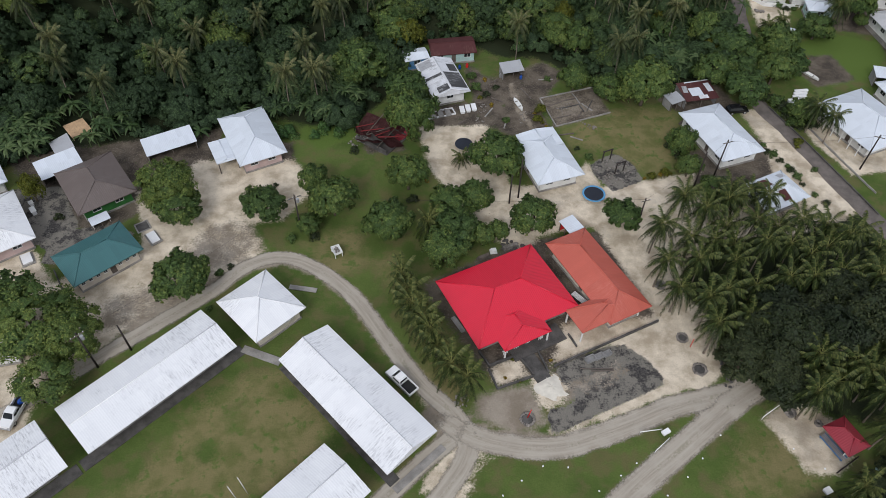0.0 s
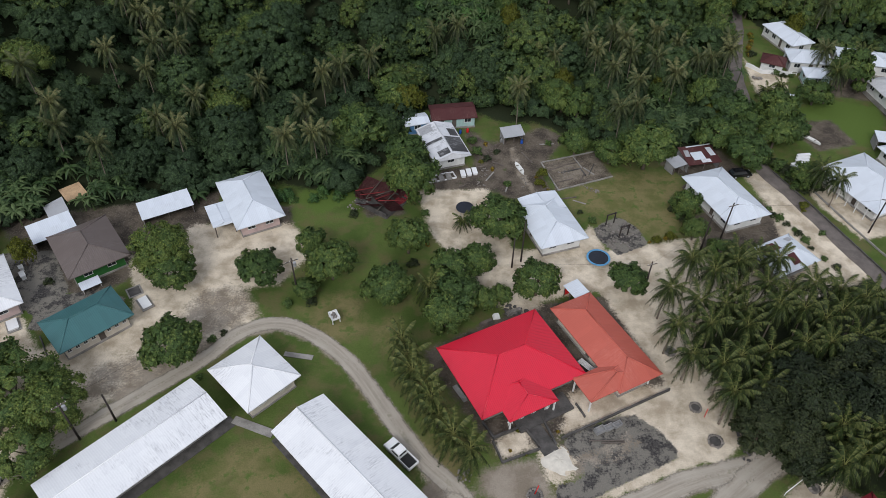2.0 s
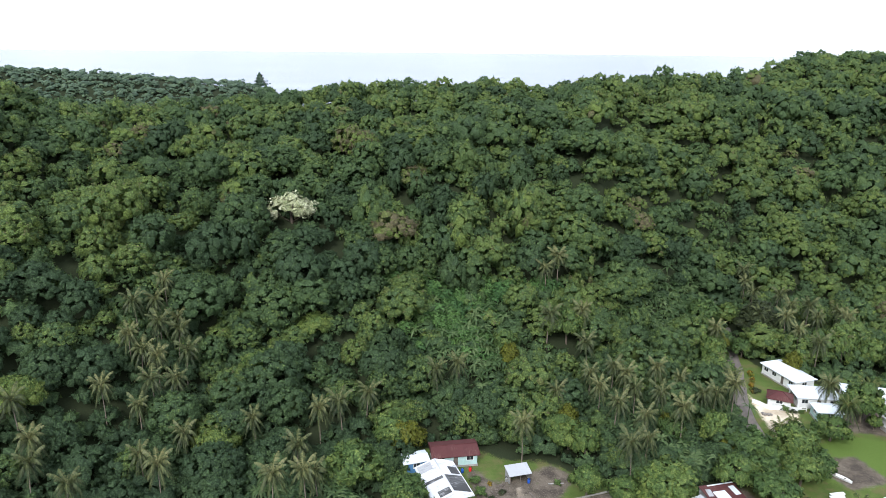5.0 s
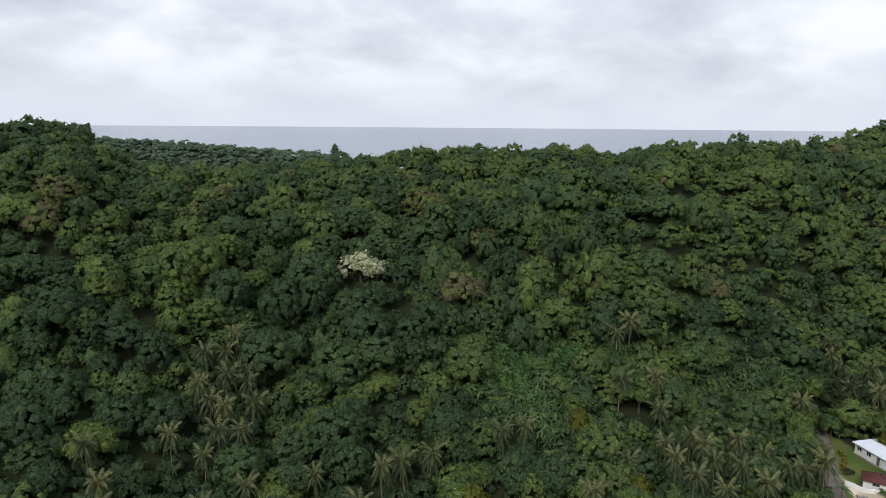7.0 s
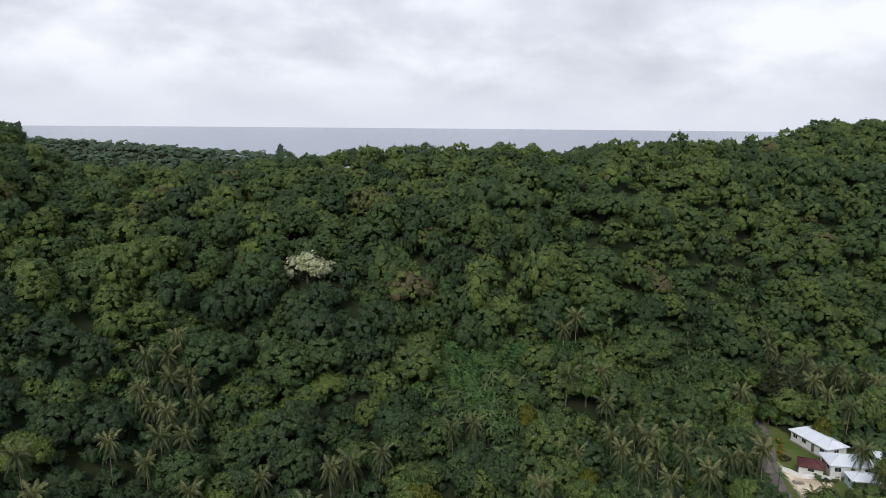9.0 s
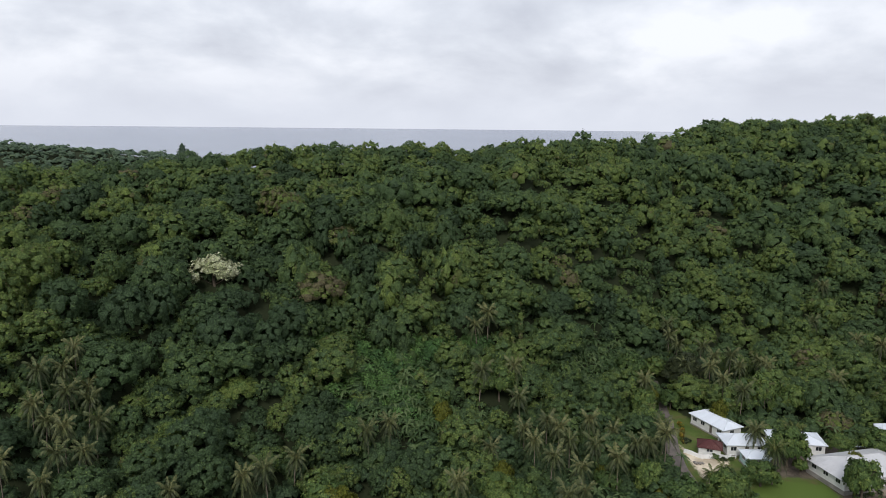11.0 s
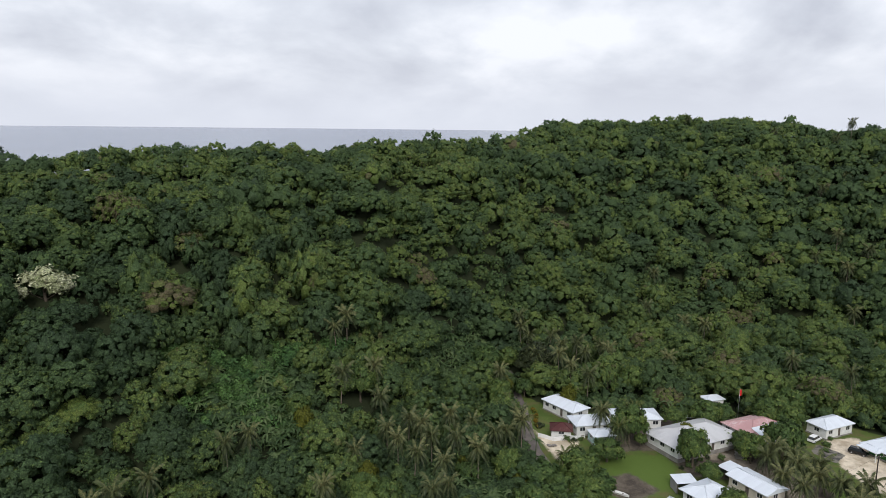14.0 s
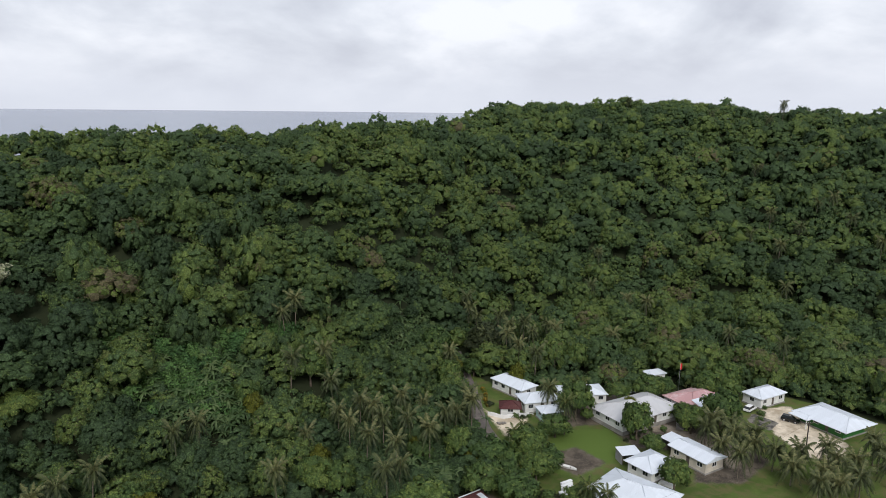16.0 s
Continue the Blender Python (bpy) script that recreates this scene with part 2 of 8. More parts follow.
    col = mix_col(nt, 1.0, col, mix_col(nt, range_node(nt, speck, 0.3, 0.7), (0.9, 0.9, 0.9), (1.1, 1.1, 1.1)), "MULTIPLY")
    nt.links.new(col, b.inputs["Base Color"])
    bump_node(nt, b, math_node(nt, "ADD", fine, math_node(nt, "MULTIPLY", grain, 0.5)), 0.5, 0.12)
    return m


def track_material():
    """Bare wheel track: UV in metres (u across, v along), pale ruts, a darker crown, ragged edges."""
    m, nt, b = node_mat("rutted_dirt", 0.95, 0.1)
    uv, p = coord(nt, "UV"), place_coord(nt)
    sep = nt.nodes.new("ShaderNodeSeparateXYZ")
    nt.links.new(uv, sep.inputs[0])
    streak = noise_node(nt, stretched(nt, uv, 3.0, 0.12, 1), 1.0, 5, 0.6)
    blotch = noise_node(nt, p, 0.22, 5, 0.65)
    fine = noise_node(nt, p, 3.0, 5, 0.65)
    col = mix_col(nt, range_node(nt, streak, 0.36, 0.66), (0.3, 0.265, 0.215), (0.4, 0.355, 0.295))
    across = math_node(nt, "ABSOLUTE", math_node(nt, "SUBTRACT", math_node(nt, "ABSOLUTE", sep.outputs[0]), 0.75))
    col = mix_col(nt, math_node(nt, "MULTIPLY", range_node(nt, across, 0.05, 0.5, 1.0, 0.0), 0.25), col, (0.45, 0.41, 0.345))
    col = mix_col(nt, math_node(nt, "MULTIPLY", range_node(nt, blotch, 0.42, 0.62), 0.65), col, (0.42, 0.38, 0.32))
    col = mix_col(nt, math_node(nt, "MULTIPLY", range_node(nt, fine, 0.55, 0.75), 0.2), col, (0.2, 0.175, 0.14))
    # grass left standing between the wheels
    crown = range_node(nt, math_node(nt, "ABSOLUTE", sep.outputs[0]), 0.15, 0.5, 1.0, 0.0)
    crown = math_node(nt, "MULTIPLY", crown, range_node(nt, math_node(nt, "ADD", math_node(nt, "MULTIPLY", blotch, 0.6), math_node(nt, "MULTIPLY", fine, 0.4)), 0.5, 0.6))
    col = mix_col(nt, math_node(nt, "MULTIPLY", crown, 0.4), col, (0.15, 0.14, 0.075))
    nt.links.new(col, b.inputs["Base Color"])
    bump_node(nt, b, math_node(nt, "ADD", streak, math_node(nt, "MULTIPLY", fine, 0.5)), 0.5, 0.08)
    at = nt.nodes.new("ShaderNodeAttribute")
    at.attribute_name = "solid"
    wob = math_node(nt, "ADD", math_node(nt, "MULTIPLY", math_node(nt, "SUBTRACT", blotch, 0.5), 0.9), math_node(nt, "MULTIPLY", math_node(nt, "SUBTRACT", fine, 0.5), 0.7))
    edge = range_node(nt, math_node(nt, "ADD", at.outputs["Fac"], math_node(nt, "MULTIPLY", wob, 1.3)), 0.22, 0.78)
    clear, cut = nt.nodes.new("ShaderNodeBsdfTransparent"), nt.nodes.new("ShaderNodeMixShader")
    nt.links.new(edge, cut.inputs[0])
    nt.links.new(clear.outputs[0], cut.inputs[1])
    nt.links.new(b.outputs[0], cut.inputs[2])
    nt.links.new(cut.outputs[0], nt.nodes["Material Output"].inputs[0])
    return m


def water_material():
    m, nt, b = node_mat("sea_water", 0.2, 0.5)
    b.inputs["IOR"].default_value = 1.33
    p = place_coord(nt)
    w = noise_node(nt, stretched(nt, p, 0.02, 0.06, 1), 1.0, 6, 0.6)
    swell = noise_node(nt, stretched(nt, p, 0.0025, 0.008, 1), 1.0, 4, 0.6)
    nt.links.new(mix_col(nt, range_node(nt, swell, 0.35, 0.65), (0.085, 0.11, 0.175), (0.15, 0.185, 0.26)), b.inputs["Base Color"])
    bump_node(nt, b, w, 0.4, 2.0)
    return m


M = {}
M["ground"] = ground_material()
M["sea"] = water_material()
M["track"] = track_material()
M["roof_white"] = roof_metal("weathered_white_sheet", (0.83, 0.84, 0.87), (0.36, 0.36, 0.38), 0.85, 0.3, relief=0.15, sheet=0.25)
M["roof_clean"] = roof_metal("white_painted_sheet", (0.67, 0.715, 0.775), (0.45, 0.48, 0.52), 0.5, 0.3, relief=0.25)
M["roof_dull"] = roof_metal("dull_grey_white_sheet", (0.52, 0.52, 0.53), (0.25, 0.25, 0.26), 0.8, 0.3, relief=0.2)
M["roof_red"] = roof_metal("bright_red_sheet", (0.7, 0.016, 0.045), (0.52, 0.02, 0.045), 0.35, 0.3, 0.34, 0.45, 0.6, 0.12, 0.16)
M["roof_orange"] = roof_metal("faded_orange_sheet", (0.5, 0.115, 0.08), (0.56, 0.19, 0.145), 0.7, 0.3, 0.5, 0.35, 0.3, 0.3, 0.08)
M["roof_green"] = roof_metal("teal_green_sheet", (0.05, 0.145, 0.15), (0.1, 0.18, 0.185), 0.4, 0.3, 0.45, 0.4)
M["roof_brown"] = roof_metal("taupe_brown_sheet", (0.135, 0.108, 0.098), (0.2, 0.17, 0.16), 0.5, 0.3, 0.5, 0.4)
M["roof_rust"] = roof_metal("rusted_maroon_sheet", (0.085, 0.03, 0.03), (0.2, 0.12, 0.1), 0.7, 0.25, 0.8, 0.2)
M["roof_grey"] = roof_metal("bare_zinc_sheet", (0.4, 0.41, 0.43), (0.16, 0.14, 0.13), 0.9, 0.2, 0.45, 0.4)
M["roof_pink"] = roof_metal("faded_pink_sheet", (0.48, 0.27, 0.27), (0.72, 0.68, 0.68), 1.0, 0.3, 0.5, 0.35)
M["roof_patchy"] = roof_metal("blackened_white_sheet", (0.7, 0.71, 0.74), (0.09, 0.09, 0.09), 1.0, 0.3)
M["roof_black"] = roof_metal("sooty_black_sheet", (0.06, 0.06, 0.062), (0.62, 0.62, 0.64), 1.0, 0.3, 0.6, 0.3)
M["roof_dark_red"] = roof_metal("dull_red_sheet", (0.3, 0.03, 0.045), (0.2, 0.05, 0.06), 0.4, 0.3, 0.45, 0.4)
M["wall_white"] = plain("white_wall_paint", (0.68, 0.68, 0.66), 0.75, vary=0.12)
M["wall_cream"] = plain("cream_wall_paint", (0.55, 0.5, 0.42), 0.75, vary=0.15)
M["wall_pink"] = plain("pale_pink_wall_paint", (0.5, 0.38, 0.36), 0.75, vary=0.15)
M["wall_blue"] = plain("blue_wall_paint", (0.08, 0.19, 0.36), 0.7, vary=0.2)
M["wall_teal"] = plain("pale_teal_wall_paint", (0.38, 0.52, 0.5), 0.7, vary=0.15)
M["wall_green"] = plain("green_wall_paint", (0.03, 0.13, 0.03), 0.7, vary=0.2)
M["wall_grey"] = plain("grey_block_wall", (0.25, 0.245, 0.24), 0.9, vary=0.25)
M["concrete"] = plain("weathered_concrete", (0.27, 0.255, 0.235), 0.9, vary=0.35, scale=1.5, bump=0.3)
M["dark_concrete"] = plain("blackened_concrete", (0.085, 0.08, 0.075), 0.95, vary=0.4, scale=2, bump=0.4)
M["trim"] = plain("white_trim_paint", (0.72, 0.72, 0.7), 0.6, vary=0.08)
M["glass"], _nt, _b = node_mat("dark_louvre_glass", 0.12, 0.5)
_b.inputs["Base Color"].default_value = (0.025, 0.03, 0.034, 1)
M["asphalt"] = plain("worn_asphalt", (0.145, 0.125, 0.112), 0.9, vary=0.3, scale=1.2, bump=0.4)
M["wood_pole"] = bark("dark_timber_pole", (0.06, 0.05, 0.045))
M["timber"] = plain("new_plywood", (0.5, 0.34, 0.2), 0.8, vary=0.2)
M["old_timber"] = plain("grey_driftwood", (0.12, 0.1, 0.085), 0.9, vary=0.35)
M["bark"] = bark("grey_brown_bark", (0.16, 0.13, 0.1))
M["palm_bark"] = bark("pale_palm_bark", (0.24, 0.2, 0.16))
M["car_white"] = plain("white_car_paint", (0.78, 0.78, 0.78), 0.25, 0.5, vary=0.03, bump=0.0)
M["car_black"] = plain("black_car_paint", (0.012, 0.012, 0.014), 0.2, 0.5, vary=0.1, bump=0.0)
M["rubber"] = plain("black_rubber", (0.02, 0.02, 0.02), 0.85, vary=0.2)
M["steel"] = plain("grey_steel", (0.45, 0.45, 0.46), 0.4, 0.5, 0.6, vary=0.15)
M["tramp_mat"] = plain("black_trampoline_mesh", (0.02, 0.024, 0.035), 0.7, vary=0.2)
M["tramp_pad"] = plain("blue_vinyl_pad", (0.1, 0.3, 0.52), 0.5, vary=0.12)
M["white_slab"] = plain("white_tiled_slab", (0.8, 0.8, 0.8), 0.35, 0.5, vary=0.05)
M["blue_tarp"] = plain("blue_tarpaulin", (0.02, 0.08, 0.36), 0.5, vary=0.2)
M["red_cloth"] = plain("red_cloth", (0.6, 0.02, 0.02), 0.7, vary=0.1)
M["orange_cloth"] = plain("orange_tarpaulin", (0.62, 0.13, 0.035), 0.55, vary=0.15)
M["red_timber"] = plain("rusty_red_timber", (0.22, 0.035, 0.035), 0.8, vary=0.4)
M["fresh_sand"] = plain("fresh_white_sand", (0.62, 0.58, 0.5), 0.95, vary=0.12, scale=3, bump=0.4)
M["croton"] = foliage("croton_leaves", (0.12, 0.03, 0.015), (0.2, 0.13, 0.02), (0.4, 0.33, 0.03), clump=6.0)
M["rubble"] = plain("coral_rubble", (0.2, 0.18, 0.16), 0.95, vary=0.5, scale=4, bump=0.6)
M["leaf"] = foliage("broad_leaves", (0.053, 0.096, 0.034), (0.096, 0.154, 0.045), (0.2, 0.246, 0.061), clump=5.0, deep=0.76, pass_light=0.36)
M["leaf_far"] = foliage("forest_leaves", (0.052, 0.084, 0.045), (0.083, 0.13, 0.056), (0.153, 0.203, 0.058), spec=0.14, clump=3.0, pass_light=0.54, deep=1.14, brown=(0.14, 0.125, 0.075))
# paler and bluer than the forest leaves: distance haze put into the colour
M["leaf_head_haze"] = foliage("hazy_headland_leaves", (0.07, 0.108, 0.075), (0.1, 0.148, 0.09), (0.145, 0.195, 0.105), clump=2.6, pass_light=0.4, deep=1.1)
M["leaf_dark"] = foliage("feathery_dark_leaves", (0.013, 0.022, 0.01), (0.027, 0.04, 0.016), (0.062, 0.074, 0.029), clump=7.0, deep=0.5, pass_light=0.2)
M["leaf_vine"] = foliage("vine_leaves", (0.05, 0.112, 0.037), (0.08, 0.16, 0.047), (0.13, 0.22, 0.064), clump=3.5)
M["leaf_yellow"] = foliage("yellow_green_leaves", (0.07, 0.09, 0.012), (0.13, 0.14, 0.018), (0.22, 0.2, 0.025), clump=5.0)
M["blossom"] = foliage("cream_blossom", (0.16, 0.2, 0.08), (0.46, 0.48, 0.3), (0.7, 0.69, 0.52), clump=3.0)
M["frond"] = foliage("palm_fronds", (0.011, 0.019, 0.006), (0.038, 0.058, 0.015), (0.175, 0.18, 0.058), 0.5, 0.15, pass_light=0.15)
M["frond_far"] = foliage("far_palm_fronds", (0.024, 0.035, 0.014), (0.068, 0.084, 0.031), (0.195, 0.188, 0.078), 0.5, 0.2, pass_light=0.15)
M["banana"] = foliage("banana_leaves", (0.03, 0.06, 0.02), (0.058, 0.1, 0.033), (0.13, 0.18, 0.072), 0.45, 0.25)
# ================= terrain =================
AZ = [-180, -80, -60, -48, -38, -33.5, -31.5, -29, -25, -19, -14, -9.5, -6, 0.5, 3, 5.8, 7.5, 10, 11.4, 12.4, 16, 19.6, 21.5, 23, 24, 25, 26.1, 27.5,
      29, 33.5, 35.5, 40.7, 42.6, 45.6, 48, 50.3, 58, 75, 100, 180]
RIDGE_DEG = [-4, -3, -1.0, -0.1, 0.1, 0.1, -1.45, -2.7, -3.15, -3.0, -2.35, -1.75, -1.8, -1.45, -1.3, -1.5, -1.85, -1.2, -0.9, -1.3, -1.1, -1.0, -0.8, -0.55,
             -0.1, 0.4, 0.75, 0.5, 0.55, 0.8, 0.85, 0.85, 0.6, 0.0, 0.45, 0.1, 0.2, -2, -4, -4]
FOOT_AZ, FOOT_R = [-180, -38, -10, 0, 8, 15, 22, 30, 40, 55, 180], [133, 133, 135, 138, 150, 180, 228, 268, 285, 290, 290]
CREST_AZ, CREST_R = [-180, -40, -28, -15, 0, 11, 20, 26, 35, 55, 180], [245, 250, 252, 258, 266, 278, 340, 400, 440, 430, 430]


def smooth(s):
    s = np.clip(s, 0, 1)
    return s * s * (3 - 2 * s)


def ground_z(x, y):
    """Height of the ground: a coastal flat, a wooded ridge behind it, a lower headland beyond, the sea."""
    x, y = np.asarray(x, float), np.asarray(y, float)
    r, az = np.hypot(x, y - 4), np.degrees(np.arctan2(x, y - 4))
    foot, crest = np.interp(az, FOOT_AZ, FOOT_R), np.interp(az, CREST_AZ, CREST_R)
    top = np.maximum(79 + crest * np.tan(np.radians(np.interp(az, AZ, RIDGE_DEG))) - 7.1, 0)
    top = top * smooth((az + 95) / 30) * smooth((100 - az) / 30)
    s = np.clip((r - foot) / (crest - foot), 0, 1)
    h = top * (0.72 * s + 0.28 * smooth(s)) * (1 - smooth((r - crest) / 190))
    h = h + 2.2 * np.sin(x * 0.071 + 1.3) * np.sin(y * 0.063 + x * 0.02) * np.sin(np.pi * s)
    far = np.interp(az, [-70, -50, -31.6, -28.6, -25, -21, -17, -15.5, -14, -13, -11.5], [10, 68, 66, 63, 60, 56.5, 54, 51.5, 46, 22, 0])
    h = np.maximum(h, far * np.exp(-((r - 640) / 95) ** 2))
    return h - 9 * smooth((r - 820) / 150)


# ================= mesh helpers =================
def raw_mesh(name, verts, faces, mat, uv=None, smooth_shade=False):
    me = bpy.data.meshes.new(name)
    me.from_pydata([tuple(v) for v in verts], [], [tuple(f) for f in faces])
    me.materials.append(mat)
    if uv is not None:
        layer = me.uv_layers.new(name="UVMap")
        layer.data.foreach_set("uv", np.asarray(uv, np.float32).ravel())
    if smooth_shade:
        me.polygons.foreach_set("use_smooth", [True] * len(me.polygons))
    me.update()
    return me


def quads_mesh(name, verts, mat, tint=None, normals=None):
    """A mesh of loose faces: verts is (n, k, 3); tint one value a face; normals one a face, for soft shading of leaf masses."""
    n, k = verts.shape[:2]
    me = bpy.data.meshes.new(name)
    me.vertices.add(k * n)
    me.vertices.foreach_set("co", np.ascontiguousarray(verts, np.float32).ravel())
    me.loops.add(k * n)
    me.loops.foreach_set("vertex_index", np.arange(k * n, dtype=np.int32))
    me.polygons.add(n)
    me.polygons.foreach_set("loop_start", np.arange(0, k * n, k, dtype=np.int32))
    if tint is not None:
        at = me.attributes.new("tint", "FLOAT", "POINT")
        at.data.foreach_set("value", np.repeat(np.asarray(tint, np.float32), k))
    me.materials.append(mat)
    me.update(calc_edges=True)
    if normals is not None:
        me.polygons.foreach_set("use_smooth", np.ones(n, bool))
        at = me.attributes.new("custom_normal", "FLOAT_VECTOR", "POINT")
        at.data.foreach_set("vector", np.repeat(np.asarray(normals, np.float32), k, axis=0).ravel())
        me.update()
    return me


def part(name, data, material, parent, label=""):
    """Links a bmesh or mesh as one mesh object under a thing or a part."""
    if isinstance(data, bmesh.types.BMesh):
        me = bpy.data.meshes.new(name)
        data.to_mesh(me)
        data.free()
        me.materials.append(material)
        data = me
    ob = new(name, data)
    ob.parent = parent
    return tagged(ob, label)


def thing(name, label, category, group="", at=None, kind=""):
    ob = new(name)
    ob.empty_display_size = 0.3
    if at is not None:
        ob.matrix_world = at
    return tagged(ob, label, category, group, kind)


def box(bm, x0, x1, y0, y1, z0, z1, bevel=0.0, m=None):
    r = bmesh.ops.create_cube(bm, size=1.0)
    t = Matrix.Translation(((x0 + x1) / 2, (y0 + y1) / 2, (z0 + z1) / 2)) @ Matrix.Diagonal((abs(x1 - x0), abs(y1 - y0), abs(z1 - z0), 1))
    bmesh.ops.transform(bm, matrix=(m @ t) if m is not None else t, verts=r["verts"])
    if bevel:
        edges = list({e for v in r["verts"] for e in v.link_edges})
        bmesh.ops.bevel(bm, geom=edges, offset=bevel, segments=2, affect="EDGES", profile=0.6)
    return bm


def tube(bm, points, radii, sides=8):
    """A tapered tube along points."""
    rings = []
    pts = [Vector(p) for p in points]
    for i, p in enumerate(pts):
        d = (pts[min(i + 1, len(pts) - 1)] - pts[max(i - 1, 0)]).normalized()
        a = d.orthogonal().normalized()
        b = d.cross(a)
        rings.append([bm.verts.new(p + radii[i] * (math.cos(2 * math.pi * k / sides) * a + math.sin(2 * math.pi * k / sides) * b)) for k in range(sides)])
        if i and (rings[i][0].co - rings[i - 1][0].co).length > (rings[i][sides // 2].co - rings[i - 1][0].co).length:
            rings[i] = rings[i][sides // 2:] + rings[i][: sides // 2]
    for r0, r1 in zip(rings, rings[1:]):
        for k in range(sides):
            f = bm.faces.new((r0[k], r0[(k + 1) % sides], r1[(k + 1) % sides], r1[k]))
            f.smooth = True
    bm.faces.new(rings[0][::-1])
    bm.faces.new(rings[-1])
    return bm


def disc_ring(bm, r0, r1, z0, z1, sides=40):
    """A flat ring with thickness."""
    loops = []
    for r, z in ((r0, z0), (r1, z0), (r1, z1), (r0, z1)):
        loops.append([bm.verts.new((r * math.cos(2 * math.pi * k / sides), r * math.sin(2 * math.pi * k / sides), z)) for k in range(sides)])
    for a in range(4):
        A, B = loops[a], loops[(a + 1) % 4]
        for k in range(sides):
            bm.faces.new((A[k], A[(k + 1) % sides], B[(k + 1) % sides], B[k]))
    return bm


# ================= ground, sea, roads =================
SAND = {
    "junction": [(-0.6, 51.5), (2.2, 47.2), (6.4, 44.0), (10.5, 42.6), (6.0, 41.6), (4.6, 38.0), (2.4, 33.6), (-2.0, 33.0), (-2.0, 38.6), (0.6, 42.4), (0.4, 45.6), (-3.0, 51.0)],
    "left_yard": [(-47.5, 100), (-28.8, 100.9), (-23.6, 93.8), (-28.4, 85.1), (-34.1, 83.6), (-29.5, 78.5), (-34, 73.4), (-40.9, 67.4), (-46.8, 62.9), (-50.6, 55.6),
                  (-57.7, 47.9), (-58.1, 41.1), (-72, 41), (-80, 73.4), (-69.3, 77.4), (-63.7, 70.2), (-50.9, 76.6), (-52.7, 83), (-56.2, 91.3), (-47.4, 93.1)],
}
SAND.update({
    "middle_yard": [(-5.5, 111.3), (8.3, 112.3), (12.4, 94.9), (22.4, 95.2), (27.4, 102.3), (29.3, 95.4), (48.6, 99.8), (44.3, 94.4), (34.8, 87.6), (34.7, 75.3),
                    (43, 66.3), (43.7, 57.9), (40, 53), (33.9, 51.9), (27.9, 61.6), (34, 66), (26.5, 85.3), (17.3, 83.1), (14.1, 79.1), (7.9, 82.1), (-2.9, 99)],
    "palm_edge": [(34, 88), (46, 94), (60, 92), (62, 84), (48, 83), (40, 76), (39.5, 70), (44, 64), (41, 57), (34, 66)],
    "road_yard": [(60.8, 119), (65.2, 119.1), (72.2, 102.9), (77.5, 91), (60.9, 83.6), (61.6, 96.4), (63.1, 107.2)],
})
SAND.update({
    "wide_yard": [(72.6, 114.2), (78.7, 118.6), (82, 112), (90, 108), (90, 100.7), (83.0, 100.9), (77.4, 99.8), (75.4, 104.6), (73.0, 109.5)],
    "front_yard": [(19.5, 64.6), (34.4, 66), (40.2, 57.8), (34.7, 51.5), (30, 58), (26, 60.5), (16.5, 56.8)],
    "paving_edge": [(15.2, 46.6), (16.4, 43.8), (35, 52.2), (34.2, 54.6), (16.8, 46)],
    "front_garden": [(8.4, 52.8), (13.4, 54.9), (11.4, 57.6), (7.4, 56)],
    "pavilion_yard": [(45.9, 48.4), (51.5, 52.3), (54.0, 50.6), (57.0, 47.6), (57.2, 43.0), (54.6, 40.4), (50.2, 40.5), (48.0, 45.3)],
    "corner_sand": [(55.2, 33.4), (60.6, 36.9), (62.5, 31.8), (54.1, 29.7)],
    "fresh_heap": [(13.5, 54.7), (16.9, 55.3), (19.7, 53.9), (18.2, 51.1), (15.5, 48.8), (14.1, 51.0)],
})
SAND.update({
    "far_yard": [(74.8, 168), (76.6, 163), (83.6, 159), (81, 152), (73.5, 145.2), (73.6, 151.3)],
    "east_yard": [(145.4, 141.4), (155.6, 140.1), (149.8, 129.6), (150.4, 117.8), (141.2, 111.8), (135.1, 116.4), (137.9, 128.6)],
})
DIRT = {
    "bare_plot": [(19.6, 121.3), (31.4, 125.6), (33.8, 117.1), (22.3, 112.3)],
    "left_ground": [(-42.3, 84.7), (-35.6, 86.2), (-30.2, 78.5), (-35.6, 72.2), (-40.6, 66.3), (-47.1, 60.7), (-54.5, 59.5), (-56.7, 65.9), (-49.1, 70.6), (-43.9, 79.3)],
    "paving_silt": [(18.5, 54.4), (20, 57.4), (28, 60.6), (32, 57), (29.2, 54.6), (24.9, 52.2), (19.8, 50.7), (18.1, 49.7)],
    "front_earth": [(5.5, 51.3), (13.4, 53.3), (15.4, 47.0), (10.5, 45.2), (5.0, 48.1)],
    "east_lane": [(104.1, 144), (115, 143.9), (124.8, 122.4), (113.7, 117.5), (116, 125.2), (114.9, 137.4)],
}
